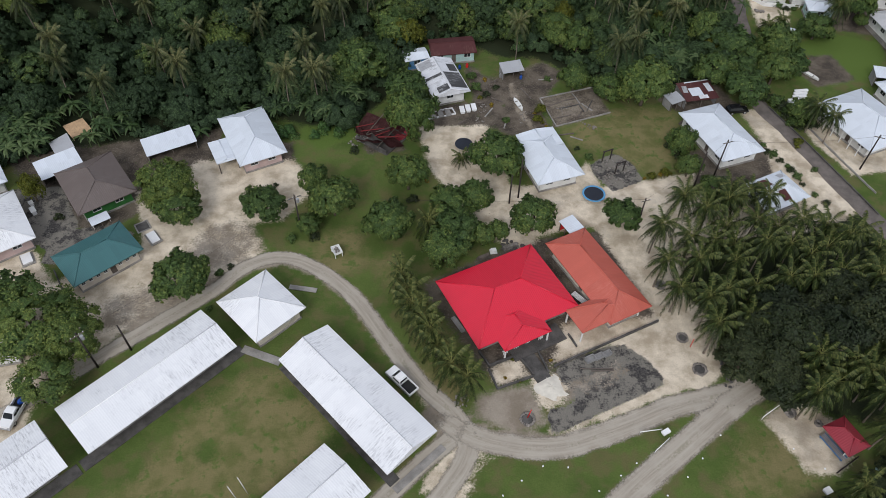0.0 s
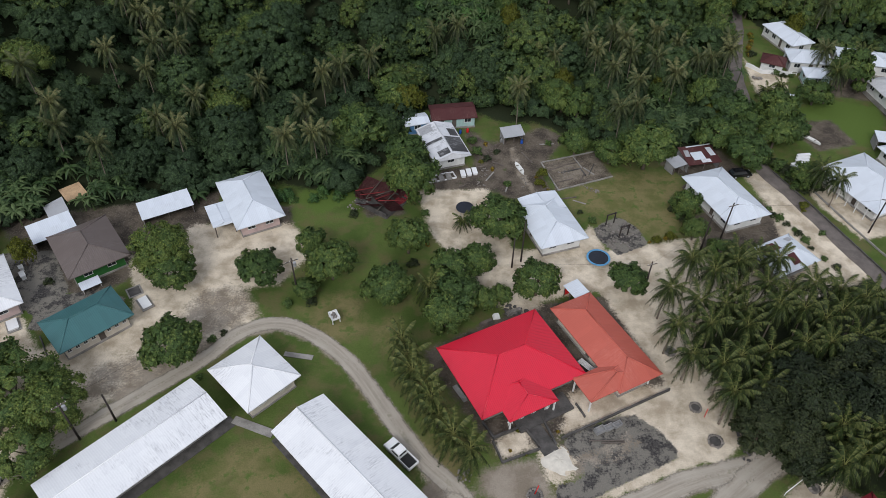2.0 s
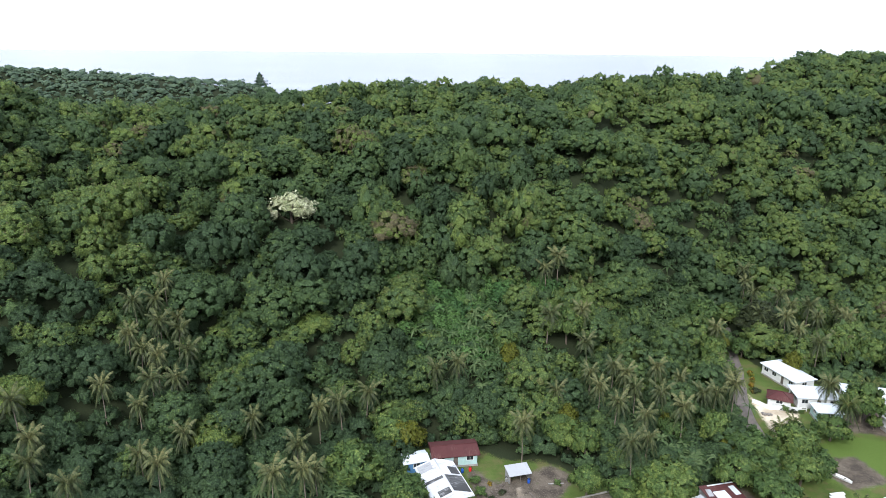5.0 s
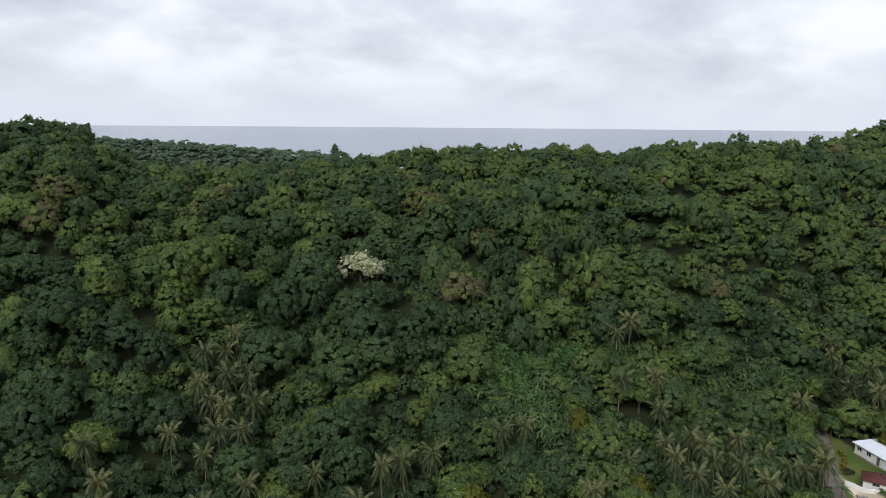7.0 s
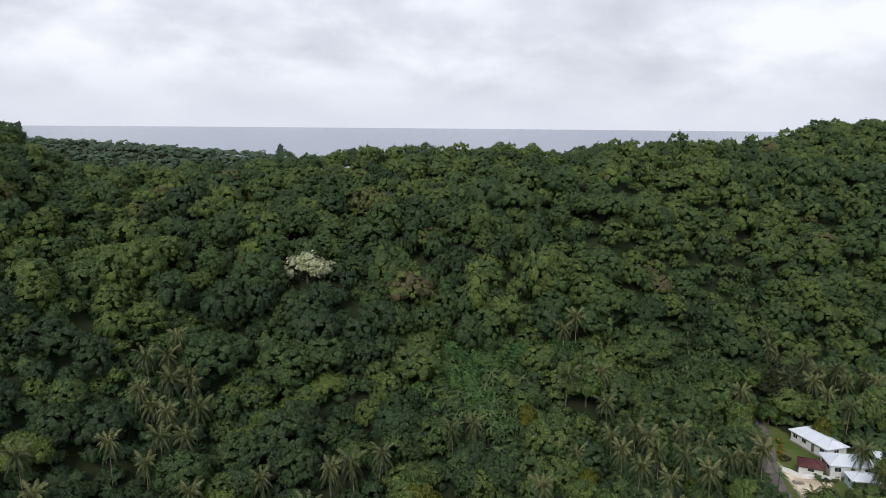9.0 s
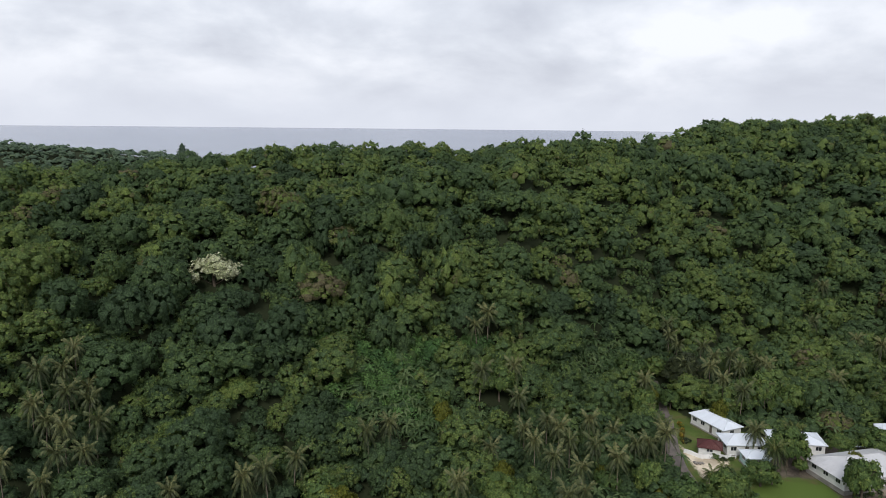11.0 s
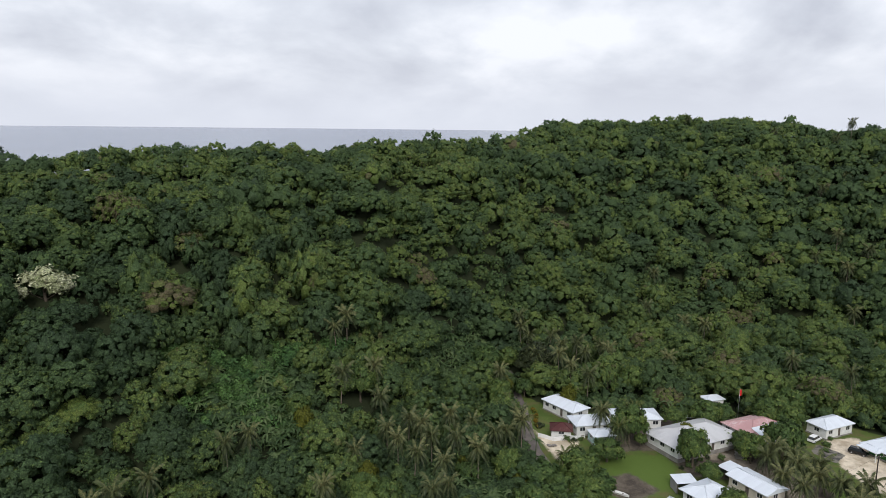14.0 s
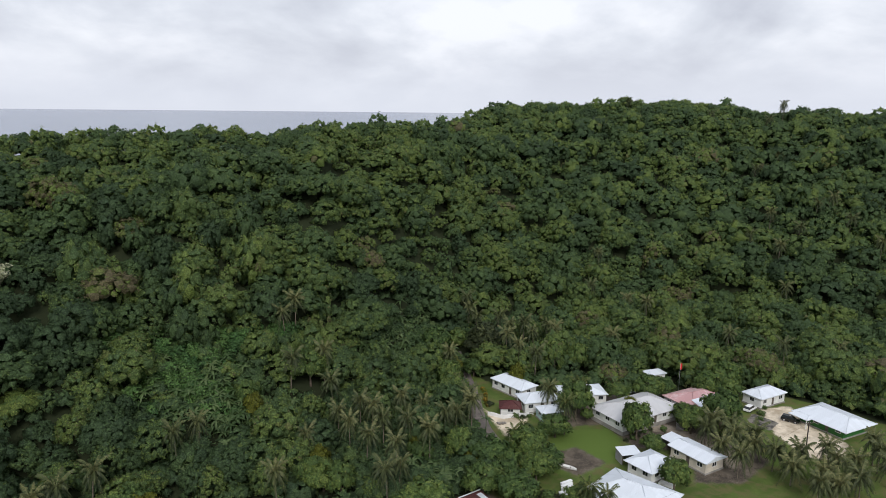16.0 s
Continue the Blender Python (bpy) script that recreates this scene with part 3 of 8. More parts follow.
SOIL = {
    "middle_ground": [(3.6, 133.9), (9.7, 127.9), (21.2, 134.5), (25.8, 130.5), (18.8, 118.5), (22.2, 110.5), (12.5, 109.3), (9.2, 111.8), (-3.2, 111.4), (-5.2, 117.7), (5.9, 119.9)],
    "red_house_lot": [(-3.5, 71), (14, 82), (22, 82.5), (28, 84.5), (35, 67), (33.5, 63.4), (21, 58.5), (9, 52.5), (5.5, 57)],
    "house_skirt": [(45.5, 104), (60, 113), (66, 105), (66, 88), (56, 86), (50, 92), (46, 98)],
    "shed_lot": [(44, 122), (58, 128), (62, 119), (50, 116)],
    "left_lot": [(-84, 100), (-66, 104), (-44, 110), (-44, 100), (-54, 96), (-52, 88), (-60, 80), (-72, 88)],
}
SOIL.update({
    "hip_house_lot": [(-46, 104), (-40, 94), (-28, 98), (-30, 106)],
    "lane": [(100, 146), (122, 146), (126, 118), (112, 112), (102, 116), (112, 128), (100, 134)],
    "pink_house_lot": [(-84, 90), (-68, 80), (-76, 70), (-90, 80)],
    "east_houses": [(84, 152), (98, 172), (128, 160), (128, 138), (104, 134), (100, 148)],
    "east_plot": [(78.7, 138.5), (86.8, 139.6), (89.2, 130.4), (80.1, 127.4), (77.2, 132.2)],
    "ruin_lot": [(-18, 112), (-9, 113), (-8, 104), (-15, 103)],
    "drive": [(13, 50), (34, 54), (30, 61), (18, 58)],
})
BLACK = {
    "front_paving": [(15.2, 49.2), (16.0, 45.3), (33.7, 54.0), (31.6, 57.6), (28.2, 60.6), (25.1, 60.0), (17.0, 56.3), (18.0, 53.4), (18.9, 49.8)],
    "house_gap": [(-67, 81), (-58, 83.5), (-53, 81), (-57, 76), (-62, 74), (-67, 74)],
    "left_gravel": [(-78.9, 91.4), (-70, 92.4), (-63.5, 82.7), (-66, 76.2), (-69.8, 78.6), (-73.8, 85.1)],
    "rubble_mound": [(27.9, 101.5), (32.7, 104.9), (36.1, 101.8), (37.4, 97.2), (31.2, 94), (28.1, 98.4)],
    "east_parking": [(137, 137), (142, 140), (144, 133), (138, 130)],
}
FILM = [(18.5, 54.4), (23.8, 56.5), (26.8, 59.5), (29.2, 55.6), (24.9, 52.2), (19.8, 50.7), (18.1, 49.7)]  # dusty silt over the paving
WORN = {
    "verge_wear": [(44.4, 43.8), (47.7, 45.2), (49.5, 42.5), (51.5, 39.9), (52.8, 36.3), (46.5, 34.0), (45.4, 36.5), (46.0, 39.7)],
    "court": [(-40, 38), (-35.7, 46.7), (-29.5, 53.3), (-21.6, 55.4), (-15.2, 46.4), (-16.4, 39.6), (-24.2, 31), (-36, 24), (-48, 30)],
    "roadside": [(43.3, 46.8), (49.7, 47), (49.8, 39.5), (45.2, 37), (37.7, 36.8)],
    "flooded_lot": [(22.9, 111.7), (34, 118.1), (47.1, 119.4), (48.6, 102.2), (38.6, 97.5), (33.7, 104.1), (24.7, 107.2)],
    "track_verge": [(-4, 64), (-12, 76), (-8, 78), (2, 60), (4, 50), (-2, 44)],
    "left_lawn": [(-24, 80), (-16, 84), (-12, 76), (-18, 72)],
}
GREEN_SPOTS = [(-29.8, 47.7, 1.6), (-28.5, 45.1, 1.3), (-32.2, 42.3, 1.8), (-31.5, 41.2, 1.5), (-35.8, 35.5, 1.4), (-28.2, 49.5, 1.0), (-21.8, 51.0, 1.8), (-47.3, 32.0, 2.2), (-18.7, 57.4, 1.6), (-41.3, 39.0, 1.2)]  # x, y, radius of fresh grass in the worn lawn
LUSH = {
    "east_lawn": [(77.5, 143.1), (89.9, 148.5), (102.1, 144.7), (94.8, 132), (83.1, 127.7), (73.6, 130.8)],
    "weeds": [(-28, 113), (-18, 114), (-15, 109), (-24, 104), (-29, 107)],
    "east_green": [(118, 130), (124, 124), (134, 112), (128, 108)],
}
TRACKS = [  # polyline, half width
    ([(-14, 28), (-7, 35.8), (-0.5, 42.4), (3, 46.7), (-2.8, 52.9), (-7.8, 59.7), (-14.3, 68.7), (-20.5, 74), (-26.5, 76.4), (-32.4, 74.7), (-37.6, 68.6), (-46.2, 60.8), (-54.8, 53.1), (-64, 44)], 1.35),
    ([(1.8, 46.4), (7.3, 44), (15.9, 43.4), (24, 45.9), (34.4, 50.3), (45, 53.1), (52.6, 56.2)], 1.7),
    ([(-1, 48), (3.6, 44.9), (3.4, 40.9), (-1, 34), (-6, 24)], 1.5),
    ([(12, 24), (24.1, 35.9), (33, 43.2), (43.8, 51.7), (52.9, 57.2), (64, 66)], 1.8),
    ([(13.9, 126), (14.7, 118.3), (17.7, 111.2)], 0.6),
]
ROAD = [(65.4, 210), (80.9, 195.6), (77.8, 182.6), (71.0, 159.5), (68.5, 140), (65.3, 123.0), (69.3, 111.2), (75.3, 93.5), (79.8, 81.6), (86, 60), (92, 30), (96, -40)]
ROAD[0] = (86, 214)


def poly_cover(px, py, poly, soft):
    """1 inside a polygon, 0 outside, 0.5 on its edge, over a soft width."""
    q = np.array(poly, float)
    inside, dist = np.zeros(px.shape, bool), np.full(px.shape, 1e9)
    for (x0, y0), (x1, y1) in zip(q, np.roll(q, -1, 0)):
        cross = (y0 > py) != (y1 > py)
        with np.errstate(divide="ignore", invalid="ignore"):
            inside ^= cross & (px < (x1 - x0) * (py - y0) / (y1 - y0) + x0)
        dist = np.minimum(dist, seg_dist(px, py, x0, y0, x1, y1))
    return np.clip(0.5 + np.where(inside, dist, -dist) / (2 * soft), 0, 1)


def seg_dist(px, py, x0, y0, x1, y1):
    dx, dy = x1 - x0, y1 - y0
    t = np.clip(((px - x0) * dx + (py - y0) * dy) / (dx * dx + dy * dy), 0, 1)
    return np.hypot(px - x0 - t * dx, py - y0 - t * dy)


def line_dist(px, py, line):
    d = np.full(np.shape(px), 1e9)
    for (x0, y0), (x1, y1) in zip(line, line[1:]):
        d = np.minimum(d, seg_dist(px, py, x0, y0, x1, y1))
    return d


FRONT_X = [-400, -90, -80, -75, -60, -47, -42, -35, -28, -20, -17, -12, -8, 5, 12, 20, 30, 45, 58, 64, 68, 72, 80, 85, 100, 112, 118, 126, 136, 142, 157, 162, 166, 171, 176, 190, 400]
FRONT_Y = [60, 98, 99, 103, 105, 107, 111, 114, 112, 112, 115, 122, 141, 142, 137, 137, 129, 127, 129, 132, 142, 162, 200, 184, 171, 169, 163, 158, 157, 152, 150.5, 142, 134, 118, 104, 82, 50]


def forest_front(x):
    """Where the woods begin behind the village."""
    return np.interp(x, FRONT_X, FRONT_Y)


def spread(a, b, step, grow=1.16, far=1600.0):
    """Grid lines: even from a to b, then ever wider out to far."""
    inner = list(np.arange(a, b + 1e-6, step))
    lo, hi, s = [], [], step
    while inner[0] - sum(lo) > -far:
        s *= grow
        lo.append(s)
    s = step
    while inner[-1] + sum(hi) < far:
        s *= grow
        hi.append(s)
    return np.concatenate([(inner[0] - np.cumsum(lo))[::-1], inner, inner[-1] + np.cumsum(hi)])


def unevenness(x, y):
    return 0.05 * np.sin(x * 0.9 + 2 * np.sin(y * 0.37)) * np.sin(y * 0.8 + np.sin(x * 0.5))


def build_tracks():
    """Wheel tracks, a thin skin of bare dirt that follows the ground."""
    for line, half in TRACKS[:4]:
        pts = smooth_line(line, 0.5)
        across = np.linspace(-1.35, 1.35, 13)
        verts, faces, uvs, solid, run = [], [], [], [], 0.0
        for k, p in enumerate(pts):
            d = (pts[min(k + 1, len(pts) - 1)] - pts[max(k - 1, 0)]).normalized()
            s = Vector((-d.y, d.x, 0))
            run += (p - pts[k - 1]).length if k else 0
            end = min(1.0, k / 6, (len(pts) - 1 - k) / 6)
            for a in across:
                q = p + s * a * half
                verts.append((q.x, q.y, float(ground_z(q.x, q.y)) + float(unevenness(q.x, q.y)) + 0.022 + 0.01 * half))
                uvs.append((a * half, run))
                solid.append(max(0.0, min(1.0, (1.3 - abs(a)) * 1.5)) * end)
        n = len(across)
        for k in range(len(pts) - 1):
            for j in range(n - 1):
                a = k * n + j
                faces.append((a, a + n, a + n + 1, a + 1))
        me = raw_mesh("dirt_track", verts, faces, M["track"], [uvs[i] for f in faces for i in f], True)
        at = me.attributes.new("solid", "FLOAT", "POINT")
        at.data.foreach_set("value", np.array(solid, np.float32))
        tagged(new("dirt_track", me), "pale rutted dirt track with ragged grassy edges", "track", kind="structure")


def build_ground():
    xs, ys = spread(-82, 162, 1.1, 1.12), spread(24, 172, 1.1, 1.12)
    X, Y = np.meshgrid(xs, ys)
    Z = ground_z(X, Y)
    Z = Z + np.where(np.hypot(X, Y) < 260, unevenness(X, Y), 0)
    nx, ny = len(xs), len(ys)
    co = np.stack([X, Y, Z], -1).reshape(-1, 3)
    i = np.arange(nx * ny).reshape(ny, nx)
    f = np.stack([i[:-1, :-1], i[:-1, 1:], i[1:, 1:], i[1:, :-1]], -1).reshape(-1, 4)
    me = bpy.data.meshes.new("ground")
    me.vertices.add(len(co))
    me.vertices.foreach_set("co", co.astype(np.float32).ravel())
    me.loops.add(4 * len(f))
    me.loops.foreach_set("vertex_index", f.astype(np.int32).ravel())
    me.polygons.add(len(f))
    me.polygons.foreach_set("loop_start", np.arange(0, 4 * len(f), 4, dtype=np.int32))
    me.polygons.foreach_set("use_smooth", np.ones(len(f), bool))
    px, py = co[:, 0], co[:, 1]

    def cover(polys, soft):
        c = np.zeros(len(co))
        for p in polys.values():
            c = np.maximum(c, poly_cover(px, py, p, soft))
        return c

    sand, black, worn, lush = cover(SAND, 1.5), cover(BLACK, 0.8), cover(WORN, 3.0), cover(LUSH, 2.0)
    black = black * (1 - 0.5 * poly_cover(px, py, FILM, 1.0))
    dirt, soil = cover(DIRT, 1.8), cover(SOIL, 1.8)
    for cx, cy, cr in GREEN_SPOTS:
        worn = worn * (1 - 0.75 * np.exp(-((np.hypot(px - cx, py - cy) / cr) ** 2)))
    plot = poly_cover(px, py, DIRT["bare_plot"], 1.0)
    dirt, soil = dirt * (1 - 0.5 * plot), np.maximum(soil, plot)
    sand = sand * (1 - 0.6 * poly_cover(px, py, DIRT["left_ground"], 2.5))
    for line, half in TRACKS:
        dirt = np.maximum(dirt, np.clip(0.5 + (half - line_dist(px, py, line)) / 1.4, 0, 1))
        sand = np.where(line_dist(px, py, line) < half + 0.3, sand * 0.55, sand)
    litter_shade = np.clip(0.5 + (py - forest_front(px) + 1.0) / 6, 0, 1)
    # palm grove: shadow between the crowns put in with the dark litter cover
    litter_shade = np.maximum(litter_shade, poly_cover(px, py, [(38, 66), (44, 90), (76, 90), (80, 60), (62, 48), (44, 52)], 3.0) * 0.95)
    for nm, ch in (("cover_a", (sand, dirt, black)), ("cover_b", (worn, litter_shade, lush))):
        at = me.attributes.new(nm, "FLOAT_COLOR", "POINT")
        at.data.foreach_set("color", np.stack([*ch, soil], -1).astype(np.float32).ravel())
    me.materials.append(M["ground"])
    me.update(calc_edges=True)
    return tagged(new("ground", me), "grass and pale coral sand ground with bare dirt tracks", "ground", kind="structure")


def build_sea():
    """The sea sheet, to the horizon."""
    rings, n = [0, 300, 700, 1200, 1800, 2600, 3500, 4300, 4900], 96
    verts, faces = [(0, 0, -1.5)], []
    for r in rings[1:]:
        z = -1.5 + 58 * smooth((r - 1500) / 3400)
        verts += [(r * math.cos(2 * math.pi * k / n), r * math.sin(2 * math.pi * k / n), float(z)) for k in range(n)]
    for k in range(n):
        faces.append((0, 1 + k, 1 + (k + 1) % n))
    for a in range(len(rings) - 2):
        for k in range(n):
            p, q = 1 + a * n + k, 1 + a * n + (k + 1) % n
            faces.append((p, p + n, q + n, q))
    return tagged(new("water", raw_mesh("water", verts, faces, M["sea"], smooth_shade=True)), "grey-blue open sea under haze", "sea", kind="structure")


def smooth_line(line, step=1.5):
    """Catmull-Rom through the points."""
    p = [Vector((*q, 0)) for q in line]
    p = [2 * p[0] - p[1]] + p + [2 * p[-1] - p[-2]]
    out = []
    for a, b, c, d in zip(p, p[1:], p[2:], p[3:]):
        n = max(2, int((c - b).length / step))
        for k in range(n):
            t = k / n
            out.append(0.5 * ((2 * b) + (c - a) * t + (2 * a - 5 * b + 4 * c - d) * t * t + (3 * b - a - 3 * c + d) * t ** 3))
    return out + [p[-2]]


def build_road():
    line = smooth_line(ROAD)
    verts, faces = [], []
    for k, p in enumerate(line):
        d = (line[min(k + 1, len(line) - 1)] - line[max(k - 1, 0)]).normalized()
        s = Vector((-d.y, d.x, 0))
        for off, z in ((-1.75, -0.1), (-1.7, 0.075), (-0.8, 0.1), (0.8, 0.1), (1.7, 0.075), (1.75, -0.1)):
            q = p + s * (off + 0.08 * math.sin(k * 0.9 + off))
            verts.append((q.x, q.y, float(ground_z(q.x, q.y)) + z))
        if k:
            a = 6 * (k - 1)
            faces += [(a + j, a + j + 1, a + j + 7, a + j + 6) for j in range(5)]
    return tagged(new("road", raw_mesh("road", verts, faces, M["asphalt"], smooth_shade=True)), "narrow worn grey asphalt village road", "road", kind="structure")


build_ground()
build_tracks()
build_sea()
build_road()


# ================= buildings =================
def roof_mesh(L, W, eave, rise, ridge, mat, thick=0.14):
    """A hip (ridge < L), gable (ridge = L) or pyramid (ridge = 0) roof with fascia and soffit; UV in metres."""
    a, b, h = L / 2, W / 2, ridge / 2
    verts = [(-a, -b, eave), (a, -b, eave), (a, b, eave), (-a, b, eave), (-h, 0, eave + rise), (h, 0, eave + rise)]
    verts += [(x, y, z - thick) for x, y, z in verts[:4]]
    slopes = [(0, 1, 5, 4), (2, 3, 4, 5)]
    ends = [(1, 2, 5), (3, 0, 4)]
    faces = slopes + ends + [(0, 6, 7, 1), (1, 7, 8, 2), (2, 8, 9, 3), (3, 9, 6, 0), (9, 8, 7, 6)]
    uv = []
    for n, f in enumerate(faces):
        for v in f:
            x, y, z = verts[v]
            if n in (0, 1) or n in (4, 6):
                uv.append((x, math.hypot(b - abs(y), z - eave)))
            else:
                uv.append((y, math.hypot(a - abs(x), z - eave)))
    return raw_mesh("roof", verts, faces, mat, uv)


def ridge_caps(L, W, eave, rise, ridge):
    """Folded capping along ridge and hips."""
    a, b, h = L / 2, W / 2, ridge / 2
    bm = bmesh.new()
    lines = []
    if ridge > 0.2:
        lines.append(((-h, 0, eave + rise), (h, 0, eave + rise)))
    if ridge < L - 0.1:
        for sx in (-1, 1):
            for sy in (-1, 1):
                lines.append(((sx * h, 0, eave + rise), (sx * a, sy * b, eave)))
    for p, q in lines:
        p, q = Vector(p), Vector(q)
        tube(bm, [p + Vector((0, 0, 0.02)), q + Vector((0, 0, 0.02))], [0.09, 0.09], 6)
    return bm


def wall_bm(length, height, openings, thick=0.16):
    """A wall along x, centred, its outer face at y = 0, with openings (x0, x1, z0, z1) through it."""
    bm = bmesh.new()
    ops = [o for o in openings]
    xs = sorted({-length / 2, length / 2, *[round(v, 4) for o in ops for v in o[:2]]})
    zs = sorted({0.0, height, *[v for o in ops for v in o[2:4]]})
    made = {}

    def vert(i, j, y):
        if (i, j, y) not in made:
            made[i, j, y] = bm.verts.new((xs[i], y, zs[j]))
        return made[i, j, y]

    def solid(i, j):
        if not (0 <= i < len(xs) - 1 and 0 <= j < len(zs) - 1):
            return False
        cx, cz = (xs[i] + xs[i + 1]) / 2, (zs[j] + zs[j + 1]) / 2
        return not any(o[0] < cx < o[1] and o[2] < cz < o[3] for o in ops)

    for i in range(len(xs) - 1):
        for j in range(len(zs) - 1):
            if not solid(i, j):
                continue
            bm.faces.new((vert(i, j, 0), vert(i + 1, j, 0), vert(i + 1, j + 1, 0), vert(i, j + 1, 0)))
            bm.faces.new((vert(i, j + 1, thick), vert(i + 1, j + 1, thick), vert(i + 1, j, thick), vert(i, j, thick)))
            for di, dj, e in ((-1, 0, ((i, j), (i, j + 1))), (1, 0, ((i + 1, j + 1), (i + 1, j))), (0, -1, ((i + 1, j), (i, j))), (0, 1, ((i, j + 1), (i + 1, j + 1)))):
                if not solid(i + di, j + dj):
                    (a, b), (c, d) = e
                    bm.faces.new((vert(a, b, thick), vert(a, b, 0), vert(c, d, 0), vert(c, d, thick)))
    bmesh.ops.recalc_face_normals(bm, faces=bm.faces)
    return bm


def window_frame_bm(w, h):
    bm = bmesh.new()
    t = 0.07
    box(bm, -w / 2, w / 2, -0.04, 0.1, 0, t)
    box(bm, -w / 2, w / 2, -0.04, 0.1, h - t, h)
    box(bm, -w / 2, -w / 2 + t, -0.04, 0.1, t, h - t)
    box(bm, w / 2 - t, w / 2, -0.04, 0.1, t, h - t)
    box(bm, -t / 3, t / 3, -0.02, 0.08, t, h - t)
    return bm


WINDOW_PARTS = {}


def window_meshes(w, h):
    key = (round(w, 1), round(h, 1))
    if key not in WINDOW_PARTS:
        f, p = window_frame_bm(w, h), bmesh.new()
        n = 6
        for k in range(n):
            z0 = 0.07 + (h - 0.14) * k / n
            box(p, -w / 2 + 0.07, w / 2 - 0.07, 0.03, 0.05, z0 + 0.01, z0 + (h - 0.14) / n - 0.01, m=Matrix.Identity(4))
        box(p, -w / 2 + 0.07, w / 2 - 0.07, 0.06, 0.08, 0.07, h - 0.07)
        fm, pm = bpy.data.meshes.new("window"), bpy.data.meshes.new("pane")
        f.to_mesh(fm); p.to_mesh(pm); f.free(); p.free()
        fm.materials.append(M["trim"]); pm.materials.append(M["glass"])
        WINDOW_PARTS[key] = (fm, pm)
    return WINDOW_PARTS[key]


def door_bm(w, h):
    bm = bmesh.new()
    box(bm, -w / 2, w / 2, 0.04, 0.09, 0.02, h - 0.02)
    for z in (0.25, h / 2 + 0.05):
        box(bm, -w / 2 + 0.14, w / 2 - 0.14, 0.025, 0.04, z, z + h / 2 - 0.4)
    return bm


def house(x, y, L, W, ang, label, roof="roof_clean", walls="wall_white", eave=3.0, rise=1.6, ridge=None, over=0.7, floor=0.35, name="house",
          windows=True, category="house", group="village houses", posts=0, wing=None, skip=(), win_step=2.9):
    """A one-storey house with its long side along its own x. wing: a porch or lobe (x, y, L, W, turn, eave, rise, ridge, roof)."""
    root = thing(name, label, category, group, pose(x, y, float(ground_z(x, y)), 0, 0, ang))
    ridge = max(L - W, 0) if ridge is None else ridge
    roof_ob = part("roof", roof_mesh(L, W, eave, rise, ridge, M[roof]), None, root)
    part("ridge_cap", ridge_caps(L, W, eave, rise, ridge), M[roof], roof_ob)
    if group == "village houses":
        over += 0.45
    wl, ww, wh = L - 2 * over, W - 2 * over, eave - floor - 0.16
    bm = bmesh.new()
    box(bm, -wl / 2 - 0.15, wl / 2 + 0.15, -ww / 2 - 0.15, ww / 2 + 0.15, -0.3, floor)
    part("floor_slab", bm, M["concrete"], root)
    sides = [(wl, -ww / 2, 0), (ww - 0.32, wl / 2, 90), (wl, ww / 2, 180), (ww - 0.32, -wl / 2, -90)]
    for k, (length, off, turn) in enumerate(sides):
        if k in skip:
            continue
        m = pose(0, 0, floor, 0, 0, turn) @ Matrix.Translation((0, -abs(off), 0))
        ops, n = [], max(int(length / win_step), 1)
        for j in range(n if windows else 0):
            cx = (j + 0.5) * length / n - length / 2
            is_door = k in (0, 2) and j == n // 2 and n > 1
            w, z0, z1 = (0.95, 0.0, 2.05) if is_door else (min(1.5, length / n * 0.55), 0.95, 2.1)
            z1 = min(z1, wh - 0.15)
            ops.append((cx - w / 2, cx + w / 2, z0, z1, is_door))
        wall = part("wall", wall_bm(length, wh, [o[:4] for o in ops]), M[walls], root)
        wall.matrix_local = m
        for x0, x1, z0, z1, is_door in ops:
            at = m @ Matrix.Translation(((x0 + x1) / 2, 0.03, z0))
            if is_door:
                d = part("door", door_bm(x1 - x0, z1 - z0), M["old_timber"], root)
                d.matrix_local = at
            else:
                fm, pm = window_meshes(x1 - x0, z1 - z0)
                wdw = part("window", fm, None, root)
                wdw.matrix_local = at
                part("pane", pm, None, wdw)
    if posts:
        for j in range(posts):
            bm = bmesh.new()
            px = (j / (posts - 1) - 0.5) * (L - 0.5)
            box(bm, px - 0.08, px + 0.08, -W / 2 + 0.15, -W / 2 + 0.31, -0.2, eave - 0.14, 0.015)
            part("post", bm, M["trim"], root)
    if wing:
        wx, wy, wL, wW, wt, we, wr, wri, wroof = wing
        r2 = part("wing_roof", roof_mesh(wL, wW, we, wr, wri, M[wroof]), None, root)
        r2.matrix_local = pose(wx, wy, 0, 0, 0, wt)
        part("ridge_cap", ridge_caps(wL, wW, we, wr, wri), M[wroof], r2)
        bm = bmesh.new()
        for sx in (-1, 1):
            for sy in (-1, 1):
                box(bm, sx * (wL / 2 - 0.35) - 0.1, sx * (wL / 2 - 0.35) + 0.1, sy * (wW / 2 - 0.35) - 0.1, sy * (wW / 2 - 0.35) + 0.1, -0.2, we - 0.14)
        p = part("wing_post", bm, M["old_timber" if "pink" in label else "trim"], root)
        p.matrix_local = pose(wx, wy, 0, 0, 0, wt)
    return root


